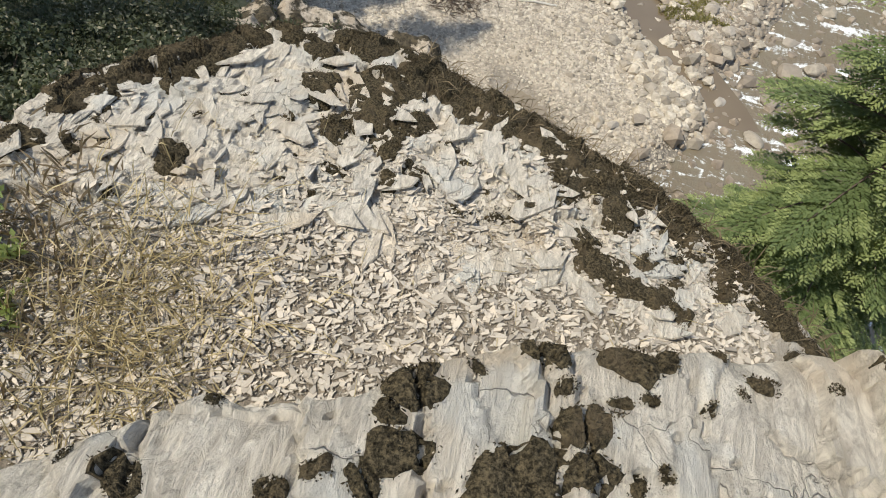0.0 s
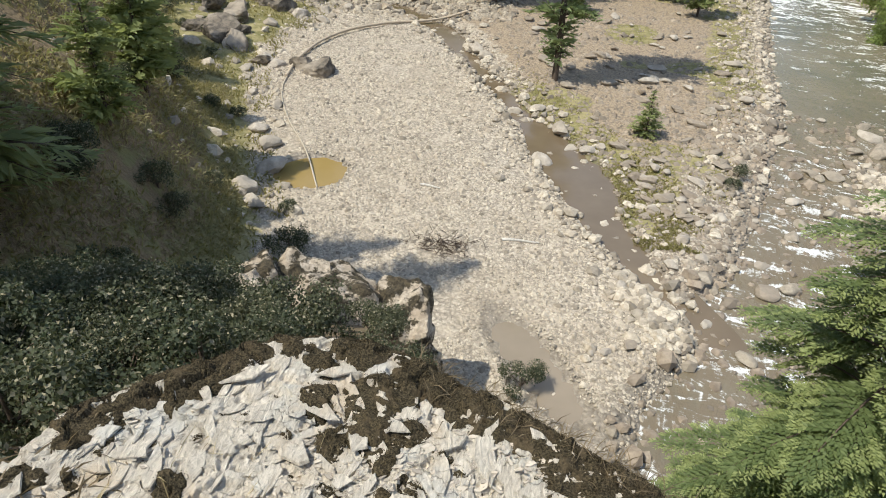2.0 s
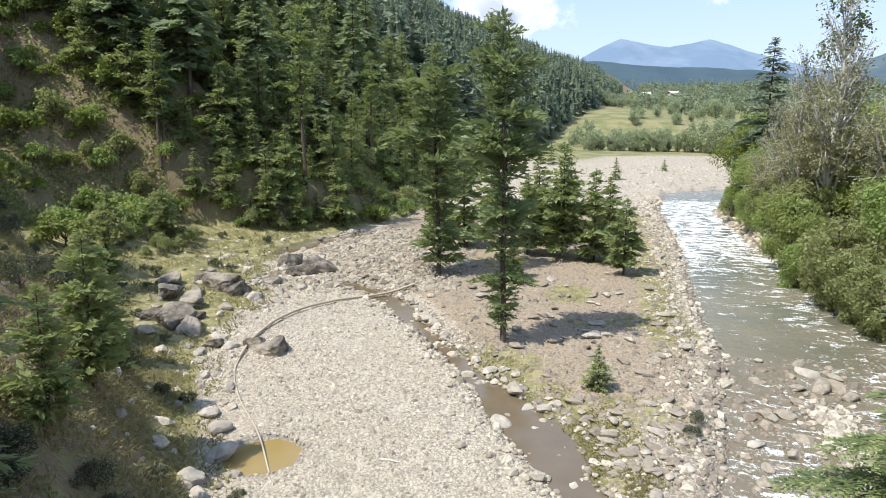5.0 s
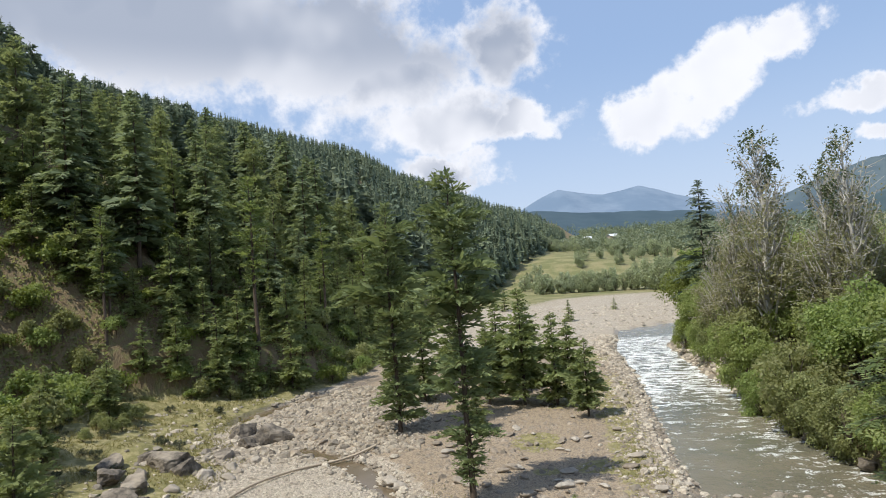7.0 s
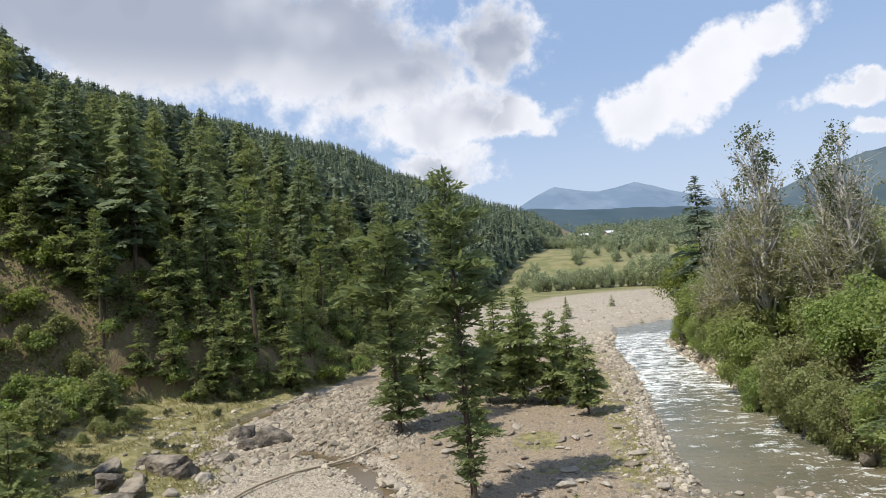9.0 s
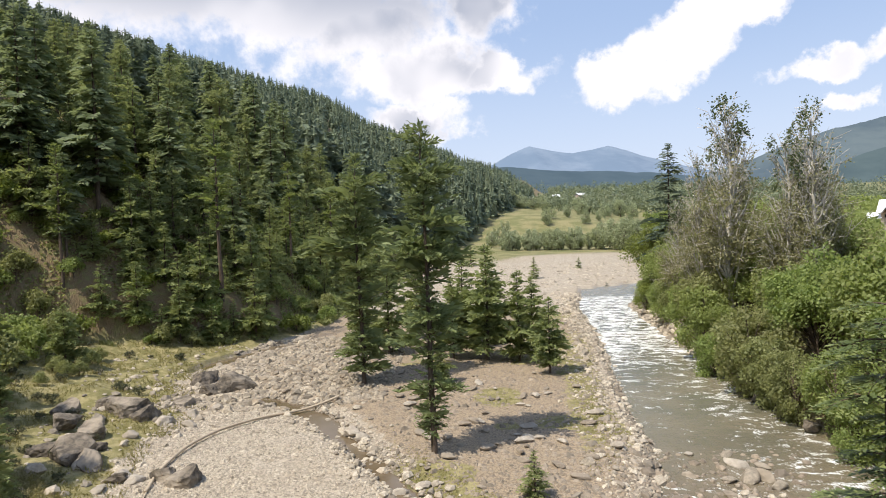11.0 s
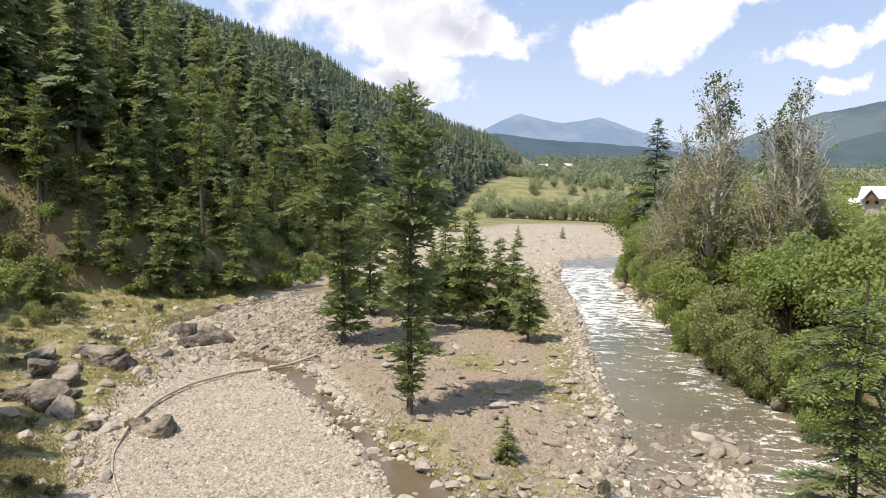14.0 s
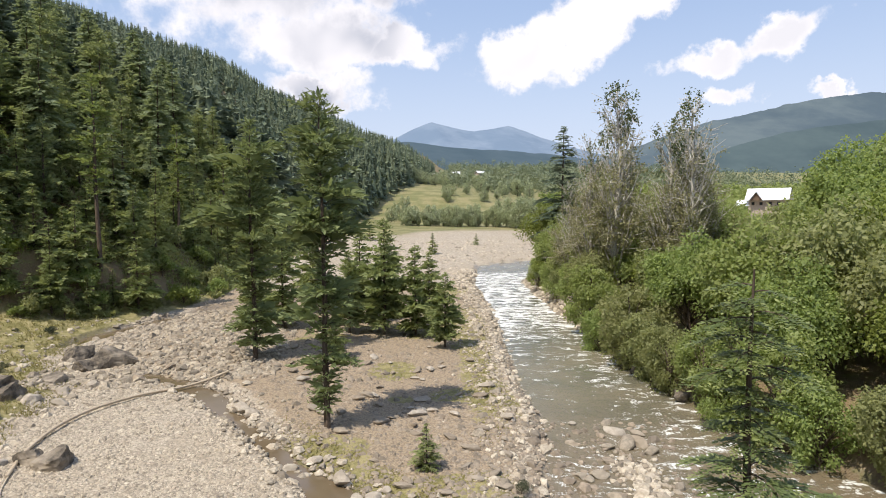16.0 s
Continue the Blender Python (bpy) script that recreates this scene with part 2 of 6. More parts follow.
def still_water(name, a, b):
    def build(k):
        p = where(k)
        n = k.noise(p, 0.9, 3.0).outputs["Fac"]
        rip = k.noise(p, 9.0, 3.0).outputs["Fac"]
        return plain(k, k.mix(n, a, b), 0.08, k.bump(rip, 0.12, 0.02), 0.5)
    return material(name, build)


M_STREAM = still_water("stream_water", (0.112, 0.082, 0.049), (0.170, 0.130, 0.083))
M_PUDDLE = still_water("puddle_water", (0.19, 0.155, 0.11), (0.27, 0.222, 0.165))
M_POOL = still_water("pool_water", (0.24, 0.165, 0.05), (0.28, 0.20, 0.075))
M_COBBLE = stone("cobble", (0.33, 0.285, 0.215), (0.68, 0.602, 0.478), (0.37, 0.302, 0.218), 7.0)
M_BOULDER = stone("boulder", (0.38, 0.34, 0.285), (0.66, 0.59, 0.49), (0.27, 0.225, 0.17), 3.0, 0.7)
M_DARKROCK = stone("dark_rock", (0.055, 0.048, 0.040), (0.19, 0.160, 0.124), (0.40, 0.342, 0.265), 3.4, 1.0, 0.0, False)
M_GREYSTONE = stone("grey_stone", (0.24, 0.205, 0.155), (0.50, 0.435, 0.335), (0.27, 0.21, 0.145), 5.0, 0.6)
M_BROWNSTONE = stone("brown_stone", (0.20, 0.155, 0.110), (0.36, 0.295, 0.22), (0.14, 0.11, 0.085), 4.0, 0.6)


def cliff_build(k):
    """Pale weathered slate, brown on the breaks, with black moss in ragged patches."""
    p = where(k)
    fine = k.noise(p, 9.0, 9.0, .72).outputs["Fac"]
    big = k.noise(p, 1.1, 4.0, .6).outputs["Fac"]
    moss = k.noise(k.mapping(p, loc=(3, 7, 1)), 1.9, 8.0, .66).outputs["Fac"]
    col = k.mix(k.range(fine, .34, .66), (.25, .21, .16), (.54, .465, .365))
    col = k.mix(k.range(big, .46, .62, 0.0, .6), col, (.33, .265, .19))
    dirt = k.mix(k.range(fine, .35, .65), (.022, .019, .012), (.10, .08, .05))
    col = k.mix(k.range(moss, .475, .53), col, dirt)
    return plain(k, col, .85, k.bump(k.math("ADD", fine, k.math("MULTIPLY", moss, .6)), .9, .06), .25)


M_CLIFF = material("cliff", cliff_build)
M_PINE = foliage("pine_needles", (0.145, 0.178, 0.085), (0.305, 0.344, 0.165), (0.240, 0.268, 0.120), 0.2, 0.45)
M_DEODAR = foliage("cedar_needles", (0.132, 0.176, 0.100), (0.285, 0.332, 0.186), (0.222, 0.262, 0.140), 0.2, 0.45)
M_SPRUCE = foliage("spruce_needles", (0.066, 0.095, 0.044), (0.220, 0.262, 0.115), (0.12, 0.16, 0.048), 0.3, 0.3)
M_SPRUCE_TIP = foliage("spruce_shoots", (0.145, 0.182, 0.066), (0.330, 0.370, 0.150), (0.24, 0.27, 0.10), 0.3, 0.3)
M_LEAF = foliage("leaf", (0.130, 0.190, 0.055), (0.350, 0.420, 0.140), (0.290, 0.320, 0.110), 0.4, 0.5)
M_LEAF_OLIVE = foliage("olive_leaf", (0.160, 0.190, 0.075), (0.360, 0.385, 0.165), (0.245, 0.245, 0.105), 0.35, 0.45)
M_LEAF_BRIGHT = foliage("bright_leaf", (0.120, 0.165, 0.030), (0.240, 0.280, 0.055), (0.17, 0.19, 0.05), 0.3, 0.35)
M_POPLAR = foliage("poplar_leaf", (0.165, 0.168, 0.085), (0.345, 0.335, 0.180), (0.290, 0.262, 0.142), 0.3, 0.4)
M_WILLOW = foliage("willow_leaf", (0.210, 0.245, 0.155), (0.440, 0.485, 0.330), (0.33, 0.36, 0.20), 0.3, 0.4)
M_ORCHARD = foliage("orchard_leaf", (0.125, 0.155, 0.095), (0.280, 0.320, 0.205), (0.20, 0.22, 0.13), 0.3, 0.35)
M_LEAF_DARK = foliage("dark_leaf", (0.050, 0.075, 0.035), (0.150, 0.185, 0.085), (0.11, 0.14, 0.06), 0.35, 0.35)
M_SCRUB = foliage("scrub_leaf", (0.030, 0.046, 0.024), (0.090, 0.105, 0.055), (0.10, 0.10, 0.055), 0.3, 0.3, dead=(0.32, 0.29, 0.19))
M_BARK = bark("dark_bark", (0.075, 0.055, 0.040), (0.16, 0.125, 0.095))
M_PALE_BARK = bark("pale_bark", (0.42, 0.395, 0.345), (0.66, 0.62, 0.55))


def forest_build(k):
    """Far conifers: tone changes from tree to tree more than inside one crown."""
    p = where(k)
    tree = k.noise(k.mapping(p, scale=(1, 1, 0.05)), 0.22, 2.0, 0.6).outputs["Fac"]
    fine = k.noise(p, 3.2, 4.0, 0.7).outputs["Fac"]
    # greens lightened to stand for the haze over the far slope
    col = k.mix(k.range(tree, 0.36, 0.64), (0.138, 0.182, 0.132), (0.280, 0.322, 0.200))
    col = k.mix(k.range(fine, 0.4, 0.65, 0.0, 0.45), col, (0.098, 0.132, 0.098))
    col = k.mix(k.math("MULTIPLY", island(k), 0.3), col, (0.16, 0.20, 0.12))
    face = plain(k, col, 0.7, k.bump(fine, 0.8, 0.3), 0.15)
    back = k.add("ShaderNodeBsdfTranslucent", {"Color": col}).outputs[0]
    return k.add("ShaderNodeMixShader", {0: 0.25, 1: face, 2: back}).outputs[0]


M_FARFOREST = material("far_needles", forest_build)
M_ISLANDPINE = foliage("island_pine_needles", (0.095, 0.132, 0.064), (0.285, 0.335, 0.152), (0.215, 0.248, 0.104), 0.2, 0.34)
M_YOUNGPINE = foliage("young_pine_needles", (0.150, 0.188, 0.082), (0.335, 0.378, 0.165), (0.250, 0.280, 0.115), 0.2, 0.42)
M_LIGHTPINE = foliage("light_pine_needles", (0.110, 0.150, 0.045), (0.270, 0.320, 0.110), (0.20, 0.23, 0.08), 0.25, 0.4)
M_STRAW = foliage("dry_grass", (0.33, 0.26, 0.13), (0.52, 0.43, 0.25), (0.40, 0.33, 0.19), 0.2, 0.3)


# ---- shape helpers ----
def smooth(a, b, v):
    t = np.clip((np.asarray(v, float) - a) / (b - a), 0, 1)
    return t * t * (3 - 2 * t)


def value_noise(x, y, seed=0.0):
    xi, yi = np.floor(x), np.floor(y)
    fx, fy = x - xi, y - yi
    fx, fy = fx * fx * (3 - 2 * fx), fy * fy * (3 - 2 * fy)

    def lattice(i, j):
        v = np.sin(i * 127.1 + j * 311.7 + seed * 74.7) * 43758.5453
        return v - np.floor(v)
    a, b, c, d = lattice(xi, yi), lattice(xi + 1, yi), lattice(xi, yi + 1), lattice(xi + 1, yi + 1)
    return (a + (b - a) * fx) * (1 - fy) + (c + (d - c) * fx) * fy


def fbm(x, y, seed=0.0, octaves=4, gain=0.5):
    x, y = np.asarray(x, float), np.asarray(y, float)
    total, amp, norm = 0.0, 1.0, 0.0
    for o in range(octaves):
        total = total + amp * value_noise(x * 2.0 ** o + 17.3 * o, y * 2.0 ** o - 9.1 * o, seed + o)
        norm += amp
        amp *= gain
    return total / norm - 0.5


def mesh_data(name, verts, faces, mat, soft=False):
    """A mesh from an (n, 3) array and an (m, k) array of faces with k corners each, or a list of such arrays."""
    groups = faces if isinstance(faces, list) else [faces]
    me = bpy.data.meshes.new(name)
    verts = np.asarray(verts, np.float32)
    me.vertices.add(len(verts))
    me.vertices.foreach_set("co", verts.ravel())
    corner = np.concatenate([np.asarray(g, np.int32).ravel() for g in groups])
    sizes = np.concatenate([np.full(len(g), np.asarray(g).shape[1], np.int32) for g in groups])
    me.loops.add(len(corner))
    me.loops.foreach_set("vertex_index", corner)
    me.polygons.add(len(sizes))
    me.polygons.foreach_set("loop_start", np.concatenate([[0], np.cumsum(sizes)[:-1]]).astype(np.int32))
    me.polygons.foreach_set("loop_total", sizes)
    me.polygons.foreach_set("use_smooth", np.full(len(sizes), soft))
    me.update(calc_edges=True)
    me.validate()
    me.materials.append(mat)
    return me


def solid(name, verts, faces, mat, parent=None, soft=False, label=""):
    ob = new(name, mesh_data(name, verts, faces, mat, soft))
    if parent is not None:
        ob.parent = parent
    return tagged(ob, label)


def part(name, bm, mat, parent=None, label=""):
    """Links a bmesh as one mesh object under a thing or a part."""
    me = bpy.data.meshes.new(name)
    bm.to_mesh(me)
    bm.free()
    me.materials.append(mat)
    ob = new(name, me)
    if parent is not None:
        ob.parent = parent
    return tagged(ob, label)


class Soup:
    """Collects pieces into one array mesh."""

    def __init__(self):
        self.v, self.f, self.n = [], {}, 0

    def put(self, verts, faces):
        verts, faces = np.asarray(verts, float), np.asarray(faces, int)
        self.v.append(verts)
        self.f.setdefault(faces.shape[1], []).append(faces + self.n)
        self.n += len(verts)

    def arrays(self):
        return np.concatenate(self.v), [np.concatenate(g) for g in self.f.values()]


def tube(soup, pts, radii, sides=6):
    pts = np.asarray(pts, float)
    along = np.gradient(pts, axis=0)
    along /= np.linalg.norm(along, axis=1)[:, None] + 1e-9
    ref = np.where(np.abs(along[:, 2:3]) > 0.8, [[1.0, 0, 0]], [[0, 0, 1.0]])
    u = np.cross(along, ref)
    u /= np.linalg.norm(u, axis=1)[:, None] + 1e-9
    w = np.cross(along, u)
    a = np.linspace(0, 2 * np.pi, sides, endpoint=False)
    ring = pts[:, None] + np.asarray(radii)[:, None, None] * (np.cos(a)[None, :, None] * u[:, None] + np.sin(a)[None, :, None] * w[:, None])
    n = len(pts)
    i, j = np.meshgrid(np.arange(n - 1), np.arange(sides), indexing="ij")
    j2 = (j + 1) % sides
    quads = np.stack([i * sides + j, i * sides + j2, (i + 1) * sides + j2, (i + 1) * sides + j], -1).reshape(-1, 4)
    soup.put(ring.reshape(-1, 3), quads)


def blades(base, way, length, width, rng, bend=0.0, level=0.0):
    """Diamond-shaped leaves: arrays of base points, directions, lengths and widths."""
    base, way = np.asarray(base, float), np.asarray(way, float)
    way = way / (np.linalg.norm(way, axis=1)[:, None] + 1e-9)
    roll = rng.normal(size=way.shape)
    side = np.cross(way, roll * (1 - level) + np.array([[0, 0, 1.6]]) * level)
    side /= np.linalg.norm(side, axis=1)[:, None] + 1e-9
    length, width = np.broadcast_to(length, len(base))[:, None], np.broadcast_to(width, len(base))[:, None]
    mid = base + way * length * 0.45
    tip = base + way * length - np.array([[0, 0, 1.0]]) * length * bend
    v = np.stack([base, mid + side * width, tip, mid - side * width], 1).reshape(-1, 3)
    return v, np.arange(len(base) * 4).reshape(-1, 4)


# ---- the lie of the land ----
def river_left(y):
    return np.interp(y, [-60, 4, 11.6, 13.1, 14.5, 17, 18.6, 22.8, 30.4, 35.5, 41, 50, 63.6, 77, 91, 103, 112, 118, 123, 127, 140],
                     [2.5, 2.6, 3.2, 4.2, 5.4, 5.6, 6.9, 8.7, 11.4, 13.0, 13.7, 15.7, 18.8, 21.3, 23.6, 27.4, 30, 40, 52, 90, 600])


def river_right(y):
    return np.interp(y, [-60, 20, 28.4, 31.3, 37.7, 45.5, 59.5, 74, 90, 100, 104, 107, 110, 140], [27, 26, 24.8, 23.9, 23.9, 24.7, 26.9, 28.9, 32, 38, 43, 54, 90, 600])


def bank_foot(y):
    return np.interp(y, [-60, 8, 16.2, 19.6, 23.9, 27.2, 31.5, 35.1, 39.7, 45.2, 52, 60, 70, 78.5, 95, 130, 191, 282, 400, 900],
                     [-6.6, -6.6, -7.6, -9.2, -11.2, -12.8, -14.6, -15.4, -15.2, -15.0, -18.6, -18.5, -14, -9.5, -8, -1, 9, 22, 68, 195])


def hill_foot(y):
    return np.interp(y, [-60, 10, 16, 20, 24, 27, 35, 45, 55, 60, 63, 66, 70, 78.5, 95, 130, 191, 282, 400, 900],
                     [-6.8, -6.8, -7.8, -9.7, -12.0, -14.8, -23, -35, -37, -33, -24, -20, -16, -11, -9.5, -3, 7, 20, 66, 195])


def stream_mid(y):
    return np.interp(y, [10, 15.6, 17.2, 19.4, 22.5, 25.1, 27.4, 29.6, 33.9, 38.3, 42, 46.5, 50], [8, 5.6, 4.4, 3.4, 2.5, 1.7, 0.7, -0.6, -2.6, -4.8, -6.4, -10, -14])


def stream_half(y):
    return np.interp(y, [10, 15.6, 17.2, 19.4, 22.5, 25.1, 27.4, 29.6, 33.9, 38.3, 42, 46.5, 48], [0.5, 0.55, 0.6, 0.65, 1.05, 1.4, 0.9, 0.62, 0.55, 0.6, 1.0, 1.0, 0.3])


def wet_hollow(x, y):
    """1 on the rim of the long wet hollow in the gravel."""
    u, v = (x - .9) * .555 - (y - 12.6) * .832, (x - .9) * .832 + (y - 12.6) * .555
    return np.hypot(u / 2.8, v / .85)


def backwater(x, y):
    """Distance from the line of the shady backwater at the foot of the forest."""
    return np.abs(x - np.interp(y, [58, 64, 68, 72, 76], [-19.5, -16.6, -13.6, -10.6, -8])) - .95 * smooth(57, 61, y) * smooth(76, 72, y)


def valley(x, y):
    y2 = np.minimum(y, 300) + 0.35 * np.clip(y - 300, 0, 900)
    rise = 0.088 * np.clip(y - 285, 0, 700) * smooth(285, 360, y)
    mound = 9 * smooth(285, 335, y) * np.exp(-((x - 70) / 55.0) ** 2) * smooth(600, 400, y)
    return -0.01 * np.clip(x, -60, 60) + 0.03 * (y2 - 30) + rise + mound


# the wooded skyline as seen from the rock: degrees clockwise from +y, degrees above the level
CANOPY = ((-60, -33.6, -31.6, -28.2, -22, -17, -11.5, -7, -3, 1.4, 5.5, 9.7, 14), (24, 21.6, 19.2, 18, 16.8, 15.4, 13.8, 12.8, 10.3, 8.7, 6.7, 5.7, 4.6))


def land(x, y):
    x, y = np.asarray(x, float), np.asarray(y, float)
    z = valley(x, y)
    z = z + 0.10 * fbm(x * 0.35, y * 0.35, 3) + 0.05 * fbm(x * 1.4, y * 1.4, 5)
    # river bed and stream bed
    inside = np.minimum(x - river_left(y), river_right(y) - x)
    z = z - 0.95 * smooth(-0.5, 1.8, inside)
    s = np.abs(x - stream_mid(y)) - stream_half(y) + .9 * fbm(x * 1.1, y * 1.1, 15, 3)
    z = z - 0.30 * smooth(0.35, -0.45, s) * (y > 13.5) * smooth(49, 47, y)
    puddle = wet_hollow(x, y) + .55 * fbm(x * 1.3, y * 1.3, 16, 3)
    z = z - 0.22 * smooth(1.05, 0.6, puddle)
    pool = np.hypot((x + 8.6) / 1.45, (y - 21.6) / 1.45) + .22 * fbm(x * 1.2, y * 1.2, 18, 3)
    z = z - 0.35 * smooth(1.08, 0.7, pool)
    z = z - .45 * smooth(.8, -.5, backwater(x, y) + .8 * fbm(x * .8, y * .8, 19, 2)) * ((y > 56) & (y < 77))
    # island a little higher than the gravel bar
    isl = smooth(0.3, 2.5, x - stream_mid(y) - stream_half(y)) * smooth(0.2, 2.0, river_left(y) - x) * smooth(19, 26, y) * smooth(90, 60, y)
    z = z + 0.25 * isl
    # far bank of the river
    e = x - river_right(y)
    far = smooth(128, 108, y)
    z = z + far * (1.3 * smooth(-0.3, 1.2, e) + 0.10 * np.clip(e, 0, 90)) + 0.5 * far * smooth(0, 6, e) * fbm(x * 0.2, y * 0.2, 8)
    # left bank and forest hill
    e = bank_foot(y) - x
    z = z + 0.16 * np.clip(e, 0, 22) * (1 + 1.2 * fbm(x * 0.3, y * 0.3, 11)) * smooth(0, 2.0, e)
    e = hill_foot(y) - x
    up = np.where(e > 0, e, 0)
    z = z + smooth(0, 5, e) * 188 * (1 - np.exp(-0.665 * up / 175)) * (1 - .05 * smooth(200, 320, y)) * (1 + 0.25 * fbm(x * 0.05, y * 0.05, 21))
    reach = np.hypot(x, y)
    crest = 11.9 + reach * np.tan(np.radians(np.interp(np.degrees(np.arctan2(x, y)), *CANOPY))) - 11 - 5 * fbm(x * .02, y * .02, 23, 2)
    z = np.where((e > 3) & (reach > 70), np.minimum(z, np.maximum(crest, valley(x, y) + 1)), z)
    # the spur under the camera
    top = np.interp(y, [-200, -40, -6, -1, 0.8, 1.3, 3, 6, 9, 12.5, 14.0], [22, 14, 10.0, 9.2, 9.0, 8.0, 6.6, 5.2, 3.0, 0.2, -1.0])
    edge = np.interp(y, [-60, -5, 1, 9, 13, 15], [2.6, 1.9, 0.9, -2.4, -2.8, -3.0])
    spur = top - 2.4 * np.maximum(0, x - edge) - 0.04 * np.maximum(0, edge - x) + 0.7 * fbm(x * 0.6, y * 0.6, 31) * smooth(0, 2, np.hypot(x, y) - 1.5)
    return np.maximum(z, spur)


def height(x, y):
    return float(land(np.array([x]), np.array([y]))[0])


def spread(lo, hi, step, low_end, high_end, grow):
    mid = list(np.arange(lo, hi + step / 2, step))
    s, a = step, mid[-1]
    while a < high_end:
        s *= grow
        a += s
        mid.append(a)
    s, a = step, mid[0]
    while a > low_end:
        s *= grow
        a -= s
        mid.insert(0, a)
    return np.array(mid)


def make_ground():
    xs = spread(-24, 30, 0.36, -2600, 3200, 1.07)
    ys = spread(2, 62, 0.36, -500, 4300, 1.06)
    gx, gy = np.meshgrid(xs, ys)
    z = land(gx, gy)
    n, m = gx.shape
    i, j = np.meshgrid(np.arange(n - 1), np.arange(m - 1), indexing="ij")
    q = np.stack([i * m + j, i * m + j + 1, (i + 1) * m + j + 1, (i + 1) * m + j], -1).reshape(-1, 4)
    ob = solid("ground", np.stack([gx, gy, z], -1).reshape(-1, 3), q, M_GROUND, soft=True)
    tagged(ob, "pale gravel valley floor with grassy banks and forest slope", "ground", kind="structure")
    x, y = gx.ravel(), gy.ravel()
    strm = x - stream_mid(y) - stream_half(y)
    isl = smooth(0.5, 2.5, strm) * smooth(-0.4, 1.8, river_left(y) - x) * smooth(21, 27, y) * smooth(110, 70, y)
    strip = smooth(2.6, 0.2, np.abs(strm - 0.9)) * smooth(19, 21, y) * smooth(36, 30, y)
    shore = smooth(2.6, 0.6, np.abs(river_left(y) - x - 2.3)) * smooth(30, 36, y) * smooth(80, 60, y)
    leftb = smooth(-0.6, 2.2, bank_foot(y) - x)
    farfield = smooth(185, 235, y + 40 * fbm(x * .03, y * .03, 63, 3) + 28 * smooth(52, 14, x))
    right = smooth(-1.4, -0.5, x - river_right(y)) * (y < 92)
    patchy = smooth(.04, .16, fbm(x * .16, y * .16, 61, 3)) * (y < 90)
    grass = np.clip(strip * 1.0 + shore * 0.78 + isl * patchy * .8 + leftb * 0.86 + farfield * 0.9 + right * 0.9, 0, 1)
    soil = np.clip(isl * 0.80 + leftb * 0.30, 0, 1)
    forest = np.clip(0.75 * right + smooth(0.5, 4, hill_foot(y) - x) + (y < 13) * smooth(-0.5, 0.6, land(x, y) - valley(x, y) - 1), 0, 1)
    wet = np.clip(smooth(0.9, -0.2, np.abs(x - stream_mid(y)) - stream_half(y)) * (y < 49) + smooth(-0.9, 0.4, np.minimum(x - river_left(y), river_right(y) - x)) + smooth(1.0, .2, backwater(x, y)) * ((y > 56) & (y < 77))
                  + 0.9 * smooth(1.35, 1.0, np.hypot((x + 8.6) / 1.45, (y - 21.6) / 1.45)) + 0.95 * smooth(1.35, 0.8, wet_hollow(x, y)), 0, 1)
    att = ob.data.color_attributes.new("zone", "FLOAT_COLOR", "POINT")
    att.data.foreach_set("color", np.stack([grass, soil, forest, wet], -1).astype(np.float32).ravel())


def strip_mesh(name, left, right, ys, level, mat, across=24):
    t = np.linspace(0, 1, across)
    L, R = left(ys), right(ys)
    gx = L[:, None] + (R - L)[:, None] * t[None]
    gy = np.repeat(ys[:, None], across, 1)
    z = level(gx, gy)
    n, m = gx.shape
    i, j = np.meshgrid(np.arange(n - 1), np.arange(m - 1), indexing="ij")
    q = np.stack([i * m + j, i * m + j + 1, (i + 1) * m + j + 1, (i + 1) * m + j], -1).reshape(-1, 4)
    return solid(name, np.stack([gx, gy, z], -1).reshape(-1, 3), q, mat, soft=True), gx.ravel(), gy.ravel()


